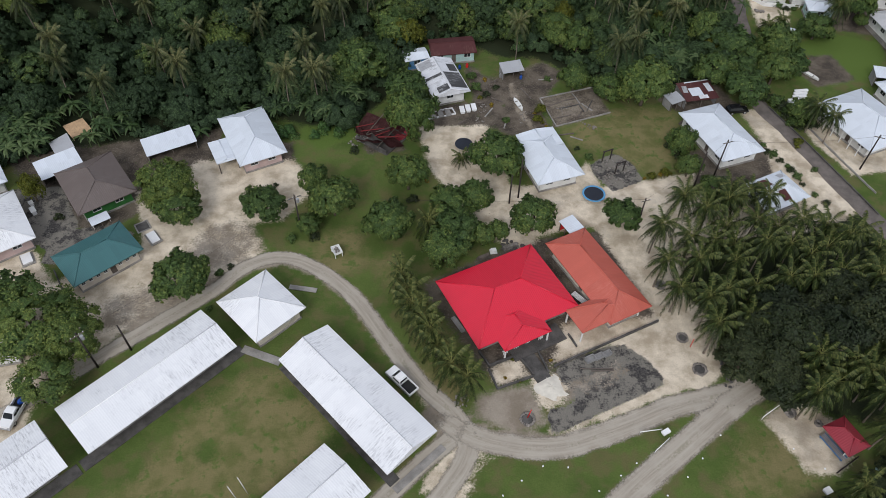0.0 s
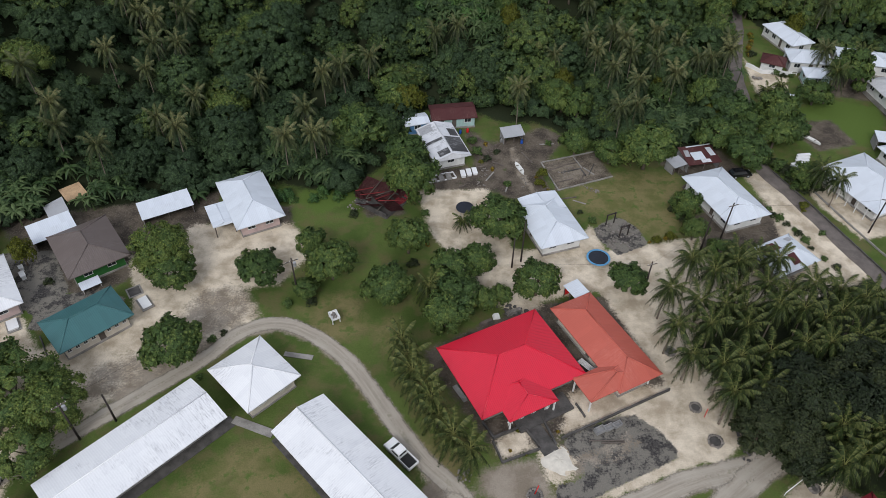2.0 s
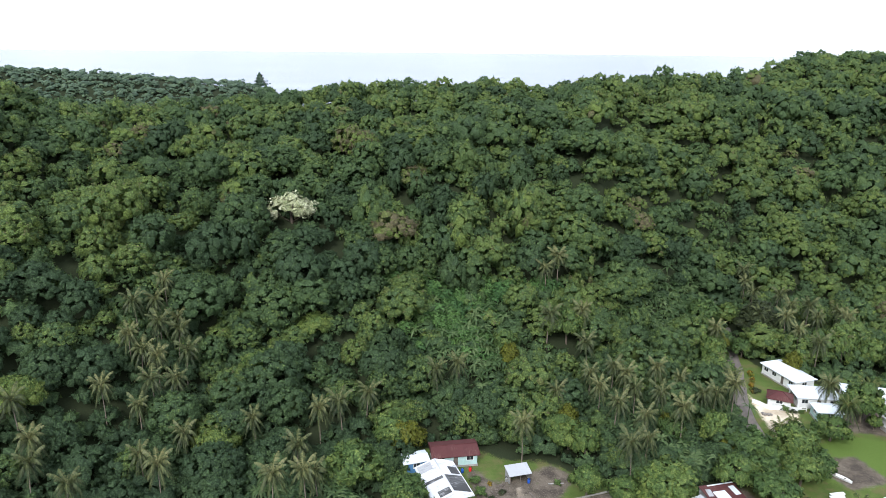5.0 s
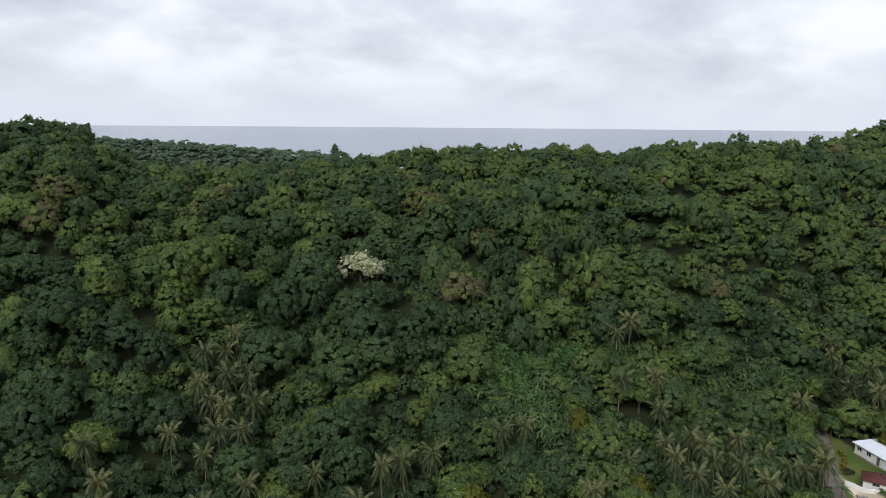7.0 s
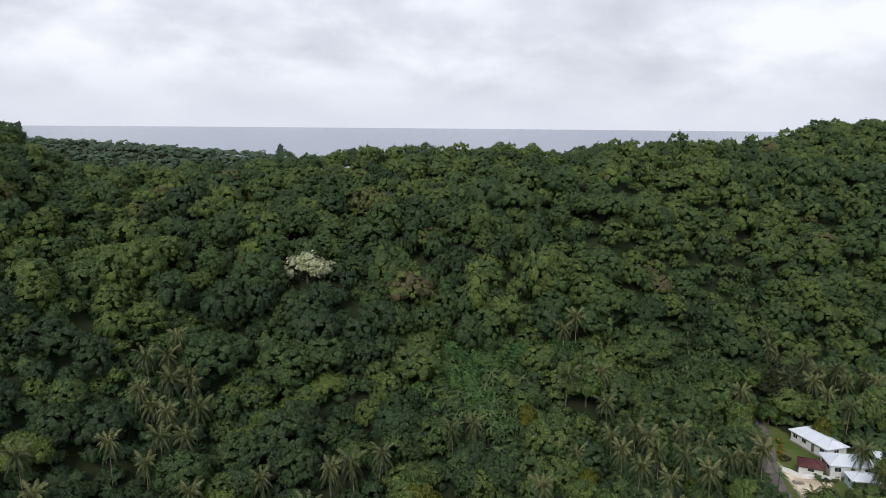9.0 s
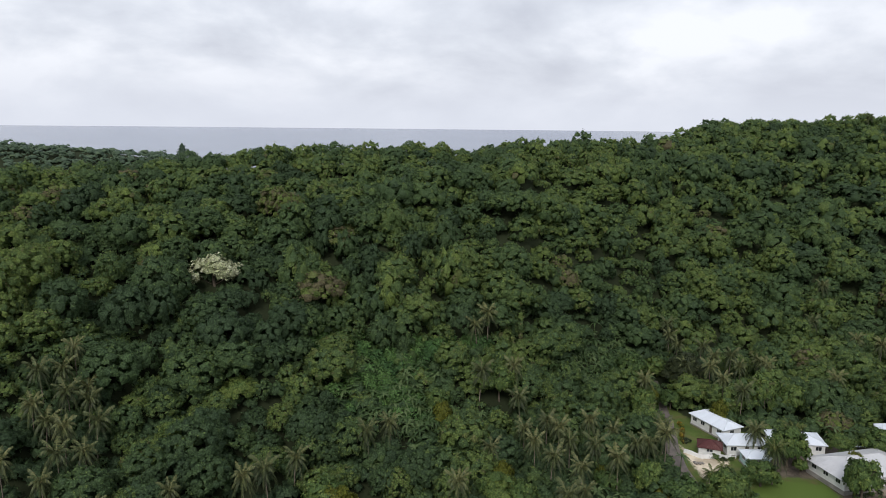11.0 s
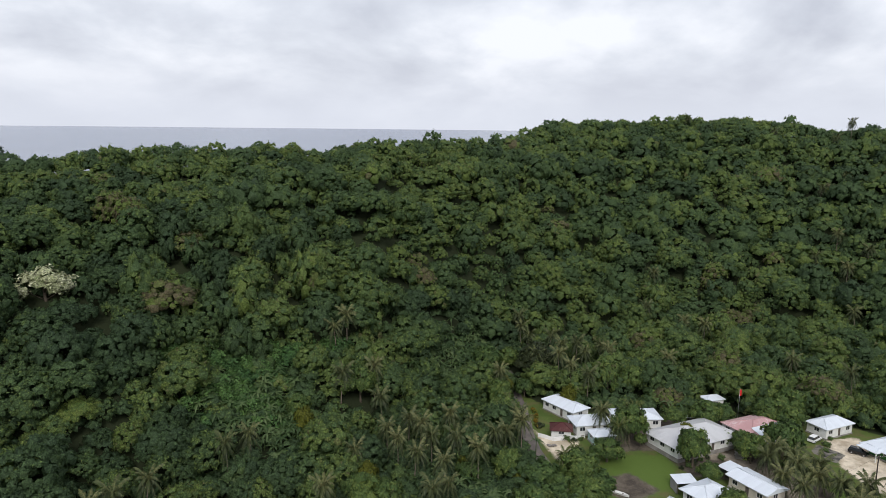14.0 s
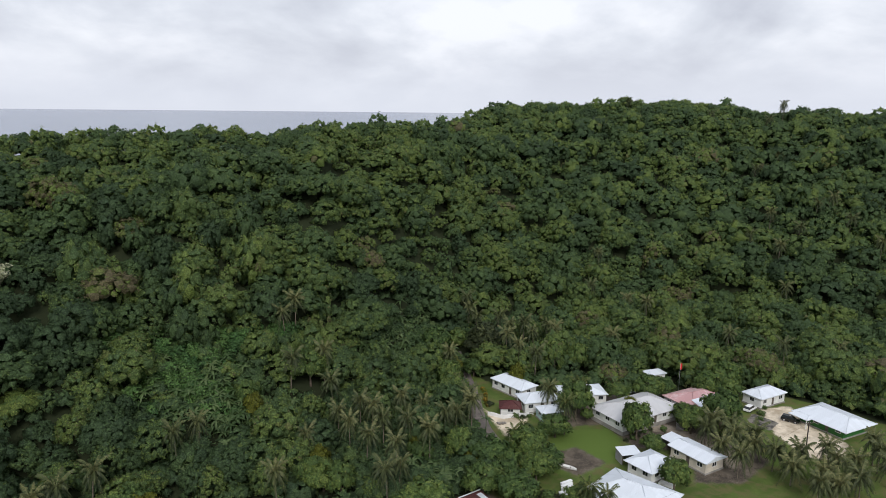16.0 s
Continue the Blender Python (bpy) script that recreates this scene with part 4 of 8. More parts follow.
def roof_sheets(root, sheets):
    """Loose or patched sheets lying on a roof: x, y, z, turn x, turn y, turn z, length, width, material."""
    for x, y, z, rx, ry, rz, L, W, mt in sheets:
        v = [(-L / 2, -W / 2, 0), (L / 2, -W / 2, 0), (L / 2, W / 2, 0), (-L / 2, W / 2, 0)]
        v += [(a, b, 0.03) for a, b, _ in v]
        f = [(3, 2, 1, 0), (4, 5, 6, 7), (0, 1, 5, 4), (1, 2, 6, 5), (2, 3, 7, 6), (3, 0, 4, 7)]
        ob = part("roof_sheet", raw_mesh("roof_sheet", v, f, M[mt], [(v[i][0], v[i][1]) for q in f for i in q]), None, root)
        ob.matrix_local = pose(x, y, z, rx, ry, rz)


def shed(x, y, L, W, ang, label, roof="roof_clean", h=2.5, tilt=0.35, walls=None, name="shed", back=True):
    """A mono-pitch sheet roof on posts, with a back wall and perhaps sides."""
    root = thing(name, label, "shed", "sheds", pose(x, y, float(ground_z(x, y)), 0, 0, ang))
    a, b, t = L / 2, W / 2, 0.06
    v = [(-a, -b, h - tilt), (a, -b, h - tilt), (a, b, h + tilt), (-a, b, h + tilt)]
    v += [(px, py, pz - t) for px, py, pz in v]
    f = [(0, 1, 2, 3), (7, 6, 5, 4), (0, 4, 5, 1), (1, 5, 6, 2), (2, 6, 7, 3), (3, 7, 4, 0)]
    uv = [(v[i][0], v[i][1]) for q in f for i in q]
    part("roof", raw_mesh("roof", v, f, M[roof], uv), None, root)
    for sx in (-1, 0, 1):
        for sy in (-1, 1):
            bm = bmesh.new()
            px, py = sx * (a - 0.3), sy * (b - 0.3)
            box(bm, px - 0.06, px + 0.06, py - 0.06, py + 0.06, -0.2, h - t + tilt * py / b - 0.01)
            part("post", bm, M["old_timber"], root)
    if back:
        wallm = M[walls or "wall_grey"]
        bm = bmesh.new()
        box(bm, -a + 0.2, a - 0.2, b - 0.22, b - 0.1, 0, h + tilt * 0.6 - 0.05)
        part("wall", bm, wallm, root)
        for sx in (-1, 1):
            bm = bmesh.new()
            box(bm, sx * (a - 0.2) - 0.05, sx * (a - 0.2) + 0.05, -b + 0.5, b - 0.22, 0, h - tilt - 0.05)
            part("wall", bm, wallm, root)
    return root


SCHOOL = "school buildings"
house(-41.5, 51.5, 23.5, 9.4, 47, "long white sheet-roofed school block beside the lawn", "roof_white", "wall_cream", rise=1.25, ridge=23.4, over=1.8, name="school_building", category="school", group=SCHOOL)
house(-11.9, 49.4, 24.0, 9.0, 135, "long school block with stained white sheet roof", "roof_white", "wall_cream", rise=1.25, ridge=23.9, over=1.7, name="school_building", category="school", group=SCHOOL)
house(-27.9, 64.5, 10.5, 9.3, -44, "square school pavilion with weathered pyramid roof", "roof_white", "wall_cream", rise=1.9, ridge=0.5, over=0.9, name="school_building", category="school", group=SCHOOL)
house(-59.6, 32.6, 23.5, 9.4, 47, "stained white-roofed school block by the parked pickup", "roof_white", "wall_cream", rise=1.25, ridge=23.4, over=1.8, name="school_building", category="school", group=SCHOOL)
house(-20.1, 30.0, 24.0, 9.3, 47, "white ribbed-roof school block closing the lawn", "roof_white", "wall_cream", rise=1.25, ridge=23.9, over=1.7, name="school_building", category="school", group=SCHOOL)
house(10.1, 67.7, 17.8, 14.2, 28, "large house with a vivid red sheet roof and white porch posts", "roof_red", "wall_white", rise=2.6, ridge=4.6, over=1.0, posts=0,
      wing=(-1.5, -6.0, 6.4, 8.2, 90, 2.96, 1.5, 2.3, "roof_red"))
house(24.9, 72.1, 18.4, 7.9, -62, "long house with faded orange-red hip roof", "roof_orange", "wall_cream", rise=1.7, ridge=10.4, over=0.7,
      wing=(6.2, -2.8, 4.7, 11.6, 0, 2.97, 1.2, 0.6, "roof_orange"))
house(-56.4, 74.2, 11.9, 8.5, 44, "open-sided meeting house with teal green hip roof", "roof_green", "wall_cream", rise=1.7, ridge=4.4, over=0.5, win_step=1.2)
house(-62.3, 90.6, 12.9, 10.4, -52, "green-walled house with taupe brown hip roof", "roof_brown", "wall_green", rise=2.0, ridge=4.2, over=0.6)
house(-76.0, 79.6, 13.8, 10.6, -53, "pink-walled house with pale sheet roof", "roof_white", "wall_pink", rise=2.0, ridge=5, over=0.6)
house(-67.6, 56.6, 10.4, 6.4, 14, "small pale-roofed house half under a spreading tree", "roof_white", "wall_white", 2.7, 1.1, 6.0, 0.5, group="small houses")
house(-84.0, 92, 10, 8, -53, "small white-roofed house at the edge of the bananas", "roof_clean", "wall_white", rise=1.5, over=0.6)
house(-37.0, 104.3, 15.2, 9.1, -62, "pink-walled house with pale grey-white hip roof", "roof_clean", "wall_pink", rise=2.0, ridge=6.5, over=0.6, wing=(1.6, -6.0, 6.5, 4.2, 0, 2.7, 0.25, 5.8, "roof_clean"))
h10 = house(-0.9, 123.8, 12.1, 8.1, -70, "white house with half-blackened patched sheet roof", "roof_patchy", "wall_white", rise=1.3, ridge=11.8, over=0.6)
house(-7.0, 132.3, 5.6, 4.2, 19, "small blue-walled house with white sheet roof", "roof_clean", "wall_blue", 2.8, 0.5, 5.5, 0.35, group="small houses")
house(1.0, 136.0, 10, 6.4, 10, "low house with dark maroon rusted roof", "roof_rust", "wall_teal", 2.7, 0.9, 9.8, 0.5, group="small houses")
h_ = house(19.1, 99.7, 12.6, 9.4, -70, "white hip-roofed house facing the trampoline", "roof_clean", "wall_white", rise=1.9, ridge=4.6, over=0.6, wing=(-4.6, 0.5, 5.2, 7.8, 0, 3.5, 0.55, 5.0, "roof_clean"))
house(53.6, 108.4, 15.3, 9.5, -69, "white house with smooth pale hip roof", "roof_clean", "wall_white", rise=1.9, ridge=6.2, over=0.5)
h14 = house(59.6, 92.3, 9.8, 7.6, 27, "small house with white roof patched in maroon", "roof_clean", "wall_grey", 2.7, 1.2, 4.2, 0.6)
house(83.6, 113.2, 15.8, 13.6, -65, "wide white-roofed house with open veranda beside the road", "roof_clean", "wall_white", rise=2.4, ridge=4, over=1.0, posts=8)
house(88.3, 175.5, 12.6, 7.0, -72, "long white-roofed house at the end of the road", "roof_clean", "wall_white", rise=1.3, ridge=8, over=0.5, group="hillside houses")
house(89.4, 163.5, 10.7, 7.2, -6, "pale blue-grey house with white hip roof", "roof_clean", "wall_white", rise=1.4, ridge=4.5, over=0.5, group="hillside houses")
house(88.6, 155.9, 6.2, 5.2, -6, "small white annex with hip roof", "roof_clean", "wall_teal", 2.8, 0.8, 2, 0.4, group="hillside houses")
house(103.2, 163.6, 13.0, 7.8, -14, "white-walled house with white hip roof behind a palm", "roof_clean", "wall_white", rise=1.4, ridge=4, over=0.5, group="hillside houses")
house(109.6, 147.7, 21.1, 12.6, 9, "large house with broad pale grey roof on raised floor", "roof_dull", "wall_white", 3.6, 2.3, 9, 0.8, floor=1.0, group="hillside houses")
h_pink = house(130.6, 148.6, 15.5, 11.0, 8, "house with roof faded to pink and white", "roof_pink", "wall_white", rise=1.7, ridge=4, over=0.5, group="hillside houses")
house(150.6, 144.9, 11.0, 6.8, 8, "white-roofed house beside a sandy yard", "roof_clean", "wall_white", rise=1.4, ridge=5, over=0.5, group="hillside houses")
house(155.2, 126.4, 15.2, 12.6, -84, "broad white-roofed house with dark green walls by the yard", "roof_clean", "wall_green", eave=2.7, rise=1.6, ridge=8, over=1.6, wing=(-4.5, -5.6, 5.4, 4.6, 0, 2.55, 0.5, 3.0, "roof_clean"), group="hillside houses")
house(108.7, 123.3, 11.0, 7.2, -80, "plain house with white low-pitched roof", "roof_clean", "wall_cream", rise=0.9, ridge=10.8, over=0.6, group="hillside houses")
house(95.6, 122.8, 9.4, 8.0, 14, "square white-roofed house beside the lawn", "roof_clean", "wall_white", rise=1.5, ridge=2.4, over=0.8, group="hillside houses")
house(131.3, 168.1, 6, 4.4, 0, "white-roofed cottage half hidden in trees", "roof_clean", "wall_white", rise=0.9, ridge=3, over=0.4, group="hillside houses")
house(55.7, 44.8, 4.9, 3.9, -65, "small open pavilion with dull red roof", "roof_dark_red", "wall_white", 2.6, 1.0, 1.6, 0.35, floor=0.25, name="pavilion", category="pavilion", windows=False, skip=(0, 3))

shed(-71, 95.8, 7.6, 4.9, 38, "open shed with white sheet roof")
shed(-72.3, 101, 4.9, 3.6, -53, "grey zinc-roofed lean-to behind a shed", "roof_grey", 2.4)
shed(-52.6, 102.8, 9.5, 4.6, 30, "long open carport with white sheet roof")
shed(13.9, 129.3, 4.8, 3.1, 17, "small grey zinc-roofed cooking shed", "roof_grey", 2.3)
s15 = shed(52.2, 122.1, 7.3, 5.8, 12, "rusted maroon sheet shed with loose white sheets on top", "roof_rust", 2.4, 0.2, "wall_grey")
shed(47.0, 119.8, 3.4, 3.0, 28, "small silver sheet-roofed shed", "roof_grey", 2.2, 0.15)
shed(22.0, 83.3, 3.4, 2.9, -60, "white flat-roofed water tank shelter", "roof_clean", 2.5, 0.1, "red_cloth")
shed(-12.6, 132.2, 3.4, 4.0, 25, "small white sheet-roofed hut", "roof_clean", 2.4, 0.2)
shed(108.3, 131.2, 4.4, 4.4, -79, "small white flat-roofed outbuilding beside a house", "roof_clean", 2.7, 0.15)
shed(94.3, 129.4, 4.9, 3.9, -10, "small white flat-roofed outhouse beside the lawn", "roof_clean", 2.7, 0.15)
shed(79.4, 145.1, 4.1, 2.2, 88, "tiny white-roofed shelter under trees", "roof_clean", 2.1, 0.15)
shed(116.5, 160.4, 4.4, 3.0, -10, "small white-roofed wash house", "roof_clean", 2.4, 0.15)

roof_sheets(h10, [(2.4, 2.0, 3.73, -17.8, 0, 0, 5.4, 3.7, "roof_black"), (-2.2, 2.8, 3.47, -17.8, 0, 0, 2.6, 1.9, "roof_black"), (4.6, -1.4, 3.92, 17.8, 0, 0, 1.8, 2.4, "roof_black"), (-4.4, -2.4, 3.6, 17.8, 0, 0, 2.4, 2.8, "roof_grey"), (0.2, -2.0, 3.73, 17.8, 0, 0, 0.8, 3.6, "roof_black")])
roof_sheets(h_pink, [(0.0, -4.1, 3.6, 15.8, 0, 0, 10.6, 3.4, "roof_clean")])
roof_sheets(s15, [(-0.6, -0.4, 2.47, 4, 0, 2, 2.6, 2.4, "roof_clean"), (2.6, 0.6, 2.5, 4, 0, 4, 1.2, 2.6, "roof_clean"), (-2.6, 0.6, 2.52, 4, 0, -8, 1.0, 2.0, "roof_grey"), (0.8, 2.7, 2.66, 4, 0, 3, 5.6, 0.3, "roof_clean"), (0.4, -2.2, 2.42, 4, 0, 0, 2.0, 1.0, "roof_patchy")])
roof_sheets(h14, [(-1.9, 1.9, 3.42, -17.5, 0, 0, 3.6, 2.2, "roof_rust"), (0.2, -1.9, 3.42, 17.5, 0, 0, 1.6, 2.2, "roof_rust"), (3.2, 2.4, 3.2, -17.5, 0, 0, 1.2, 1.2, "roof_grey")])
shed(-59.7, 83.3, 3.3, 2.0, 38, "small white flat-roofed tank shelter behind the green roof", "roof_clean", 1.4, 0.08, "wall_white")

house(80.6, 162.6, 6.0, 5.0, -25, "small hut with dark maroon hip roof by the sandy yard", "roof_rust", "wall_white", 2.3, 1.3, 1.0, 0.5, 0.2, group="hillside houses")


# ================= vehicles =================
def wheel_parts(root, r=0.38, w=0.24, xs=(-1.6, 1.6), ys=(-0.8, 0.8)):
    for x in xs:
        for y in ys:
            bm = bmesh.new()
            bmesh.ops.create_cone(bm, cap_ends=True, segments=20, radius1=r, radius2=r, depth=w, matrix=pose(x, y, r, 90, 0, 0))
            bmesh.ops.bevel(bm, geom=[e for e in bm.edges if len(e.link_faces) == 2 and e.calc_face_angle() > 1], offset=0.05, segments=2, affect="EDGES")
            wh = part("tyre", bm, M["rubber"], root)
            bm = bmesh.new()
            s = 1 if y > 0 else -1
            bmesh.ops.create_cone(bm, cap_ends=True, segments=16, radius1=r * 0.6, radius2=r * 0.5, depth=0.03, matrix=pose(x, y + s * (w / 2 + 0.005), r, -90 * s, 0, 0))
            part("rim", bm, M["steel"], wh)


def profile_body(bm, outline, half_w, tuck=0.0, z_tuck=1.0):
    """A body from a side outline (x, z), drawn in above z_tuck."""
    L = [[bm.verts.new((x, s * (half_w - (tuck if z > z_tuck else 0)), z)) for x, z in outline] for s in (-1, 1)]
    n = len(outline)
    for k in range(n):
        bm.faces.new((L[0][k], L[0][(k + 1) % n], L[1][(k + 1) % n], L[1][k]))
    bm.faces.new(L[0][::-1])
    bm.faces.new(L[1])
    bmesh.ops.recalc_face_normals(bm, faces=bm.faces)
    bmesh.ops.bevel(bm, geom=list(bm.edges), offset=0.05, segments=2, affect="EDGES", clamp_overlap=True)
    return bm


def pickup(x, y, ang, paint, label, load=None):
    """A crew-cab pickup, its nose along +x."""
    root = thing("pickup_truck", label, "pickup truck", "parked vehicles", pose(x, y, float(ground_z(x, y)) + 0.03, 0, 0, ang))
    bm = profile_body(bmesh.new(), [(-0.45, 0.42), (2.55, 0.42), (2.68, 0.7), (2.6, 1.02), (1.45, 1.12), (-0.45, 1.12)], 0.92)
    part("body", bm, M[paint], root)
    bm = profile_body(bmesh.new(), [(-0.42, 1.05), (1.5, 1.08), (0.75, 1.72), (-0.2, 1.76), (-0.42, 1.5)], 0.86, 0.14, 1.3)
    part("cab", bm, M[paint], root)
    bm = bmesh.new()
    box(bm, -2.62, -0.45, -0.92, 0.92, 0.5, 0.62)
    for s in (-1, 1):
        box(bm, -2.62, -0.45, s * 0.92, s * 0.82, 0.6, 1.08, 0.02)
    box(bm, -2.66, -2.56, -0.92, 0.92, 0.5, 1.08, 0.02)
    part("bed", bm, M[paint], root)
    bm = bmesh.new()
    box(bm, -2.54, -0.47, -0.8, 0.8, 0.63, 0.66)
    part("bed_liner", bm, M["rubber"], root)
    bm = bmesh.new()
    v = [bm.verts.new(p) for p in ((1.44, -0.72, 1.15), (1.44, 0.72, 1.15), (0.83, 0.64, 1.68), (0.83, -0.64, 1.68))]
    bm.faces.new(v)
    r = bmesh.ops.solidify(bm, geom=list(bm.faces), thickness=0.03)
    part("windscreen", bm, M["glass"], root)
    bm = bmesh.new()
    box(bm, -0.46, -0.42, -0.62, 0.62, 1.2, 1.6)
    part("rear_window", bm, M["glass"], root)
    for s in (-1, 1):
        for x0, x1 in ((-0.3, 0.3), (0.36, 0.95)):
            bm = bmesh.new()
            box(bm, x0, x1, s * 0.80, s * 0.85, 1.18, 1.55, 0.01, Matrix.Identity(4))
            part("side_window", bm, M["glass"], root)
    for s in (-1, 1):
        bm = bmesh.new()
        box(bm, 2.6, 2.69, s * 0.55, s * 0.85, 0.75, 0.92, 0.02)
        part("headlight", bm, M["steel"], root)
    bm = bmesh.new()
    box(bm, 2.55, 2.78, -0.9, 0.9, 0.4, 0.6, 0.04)
    part("bumper", bm, M["steel"], root)
    wheel_parts(root, xs=(-1.65, 1.62))
    if load:
        bm = bmesh.new()
        bmesh.ops.create_icosphere(bm, subdivisions=2, radius=0.6, matrix=Matrix.Translation((-1.6, 0.1, 0.75)) @ Matrix.Diagonal((1, 0.85, 0.5, 1)))
        for v in bm.verts:
            v.co += Vector((0.08, 0.06, 0.05)) * math.sin(v.co.x * 9 + v.co.y * 7)
        part("load", bm, M[load], root, "crumpled blue tarpaulin")
    return root


def suv(x, y, ang, paint, label):
    root = thing("car", label, "car", "parked vehicles", pose(x, y, float(ground_z(x, y)) + 0.03, 0, 0, ang))
    part("body", profile_body(bmesh.new(), [(-2.2, 0.4), (2.2, 0.4), (2.28, 0.75), (1.1, 1.02), (-2.22, 1.05)], 0.9), M[paint], root)
    part("cabin", profile_body(bmesh.new(), [(-2.15, 1.0), (1.2, 1.0), (0.5, 1.6), (-1.9, 1.66)], 0.84, 0.14, 1.3), M["glass"], root)
    bm = bmesh.new()
    box(bm, -1.85, 0.42, -0.68, 0.68, 1.6, 1.69, 0.03)
    part("roof_panel", bm, M[paint], root)
    for s in (-1, 1):
        bm = bmesh.new()
        box(bm, 2.12, 2.24, s * 0.5, s * 0.82, 0.7, 0.84, 0.02)
        part("headlight", bm, M["steel"], root)
    wheel_parts(root, xs=(-1.35, 1.4), ys=(-0.78, 0.78))
    return root


pickup(-5.6, 53.0, 135, "car_white", "white crew-cab pickup with black bed by the school block")
pickup(-59.7, 46.8, -98, "car_white", "white pickup carrying a blue tarpaulin on bare ground", "blue_tarp")
suv(60.0, 118.2, 10, "car_black", "black car parked on the sand behind a house")
suv(142.6, 141.6, 20, "car_white", "white car parked beside the sandy yard")
suv(147.3, 132.5, -60, "car_black", "dark car parked under the house eaves")
pickup(-85, 86, -40, "car_white", "white pickup parked beside the bananas")


# ================= yard things =================
def trampoline(x, y, r, label, pad):
    root = thing("trampoline", label, "trampoline", "trampolines", pose(x, y, float(ground_z(x, y))))
    part("frame", disc_ring(bmesh.new(), r - 0.05, r, 0.72, 0.79), M["steel"], root)
    part("pad", disc_ring(bmesh.new(), r - 0.32, r + 0.02, 0.8, 0.85), M[pad], root)
    bm = bmesh.new()
    bmesh.ops.create_cone(bm, cap_ends=True, segments=40, radius1=r - 0.3, radius2=r - 0.3, depth=0.02, matrix=Matrix.Translation((0, 0, 0.79)))
    part("mat", bm, M["tramp_mat"], root)
    for k in range(6):
        a = k * math.pi / 3
        bm = bmesh.new()
        tube(bm, [((r - 0.03) * math.cos(a), (r - 0.03) * math.sin(a), -0.05), ((r - 0.03) * math.cos(a), (r - 0.03) * math.sin(a), 0.74)], [0.03, 0.03], 6)
        part("leg", bm, M["steel"], root)


trampoline(27.3, 92.6, 2.1, "round trampoline with pale blue rim on the sand", "tramp_pad")
trampoline(3.6, 105.6, 1.7, "old dark round trampoline on pale sand", "tramp_mat")


def utility_pole(x, y, h, arm=None, ang=0.0, can=False, lean=0.0):
    root = thing("utility_pole", "dark timber power pole" + (" with a crossarm and grey transformer" if can else " with a crossarm" if arm else ""), "utility pole", "utility poles",
                 pose(x, y, float(ground_z(x, y)), lean, 0, ang))
    bm = bmesh.new()
    tube(bm, [(0, 0, -0.5), (0, 0, h * 0.5), (0, 0, h)], [0.17, 0.14, 0.11], 10)
    part("pole", bm, M["wood_pole"], root)
    if arm:
        bm = bmesh.new()
        box(bm, -arm, arm, -0.2, -0.1, h - 0.55, h - 0.42)
        ca = part("crossarm", bm, M["old_timber"], root)
        for k in (-0.9, -0.3, 0.3, 0.9):
            bm = bmesh.new()
            bmesh.ops.create_cone(bm, cap_ends=True, segments=10, radius1=0.05, radius2=0.03, depth=0.16, matrix=Matrix.Translation((k * arm, -0.15, h - 0.34)))
            part("insulator", bm, M["trim"], ca)
    if can:
        bm = bmesh.new()
        bmesh.ops.create_cone(bm, cap_ends=True, segments=16, radius1=0.26, radius2=0.26, depth=0.8, matrix=Matrix.Translation((0.42, 0, h - 1.5)))
        part("transformer", bm, M["steel"], root)
    return Vector((x, y, float(ground_z(x, y)) + h - 0.3))


tops = {}
tops["a"] = utility_pole(-24.7, 82.5, 9, 1.1, 30, True)
tops["b"] = utility_pole(33.8, 84.5, 8, 0.9, 20)
tops["c"] = utility_pole(46.5, 95.9, 8.5)
tops["d"] = utility_pole(50.8, 98.7, 9, 1.0, 20)
utility_pole(11.8, 90.5, 7, None, 0)
utility_pole(13.5, 92.0, 9.5, None, 0)
tops["e"] = utility_pole(-46.8, 57.7, 6.5)
tops["f"] = utility_pole(-50.8, 54.6, 9, 1.0, 45, True)
tops["g"] = utility_pole(79.5, 101.6, 8.5, 0.9, -20)
tops["h"] = utility_pole(136, 117.5, 8.5, 0.9, -20)


def wire(p, q, sag=0.8):
    cu = bpy.data.curves.new("power_line", "CURVE")
    cu.dimensions, cu.bevel_depth, cu.bevel_resolution = "3D", 0.014, 1
    sp = cu.splines.new("POLY")
    sp.points.add(12)
    for k in range(13):
        t = k / 12
        v = p.lerp(q, t) - Vector((0, 0, sag * 4 * t * (1 - t)))
        sp.points[k].co = (*v, 1)
    cu.materials.append(M["rubber"])
    tagged(new("power_line", cu), "thin black overhead power line between poles", "power line", "power lines")


for a, b in (("f", "a"), ("a", "b"), ("b", "d"), ("d", "g"), ("g", "h"), ("e", "f")):
    wire(tops[a], tops[b])


def slab_thing(x, y, L, W, h, ang, label, mat="white_slab", name="tomb", category="tomb", base=True):
    """A white capped tomb: plinth, body and overhanging cap."""
    root = thing(name, label, category, name + "s", pose(x, y, float(ground_z(x, y)), 0, 0, ang))
    if base:
        part("plinth", box(bmesh.new(), -L / 2 - 0.25, L / 2 + 0.25, -W / 2 - 0.25, W / 2 + 0.25, -0.2, 0.15, 0.02), M["concrete"], root)
    part("body", box(bmesh.new(), -L / 2 + 0.1, L / 2 - 0.1, -W / 2 + 0.1, W / 2 - 0.1, 0.0, h - 0.08, 0.02), M[mat], root)
    part("cap", box(bmesh.new(), -L / 2, L / 2, -W / 2, W / 2, h - 0.08, h, 0.03), M[mat], root)
    return root


slab_thing(-49.8, 80.2, 2.7, 1.5, 0.4, -50, "white capped family tomb on a sand pad")
slab_thing(-69.3, 74.8, 2.4, 1.6, 0.5, -55, "white tomb in front of a house")
slab_thing(61.8, 94.6, 2.4, 2.0, 0.8, -60, "white tiled tomb beside the hedge")
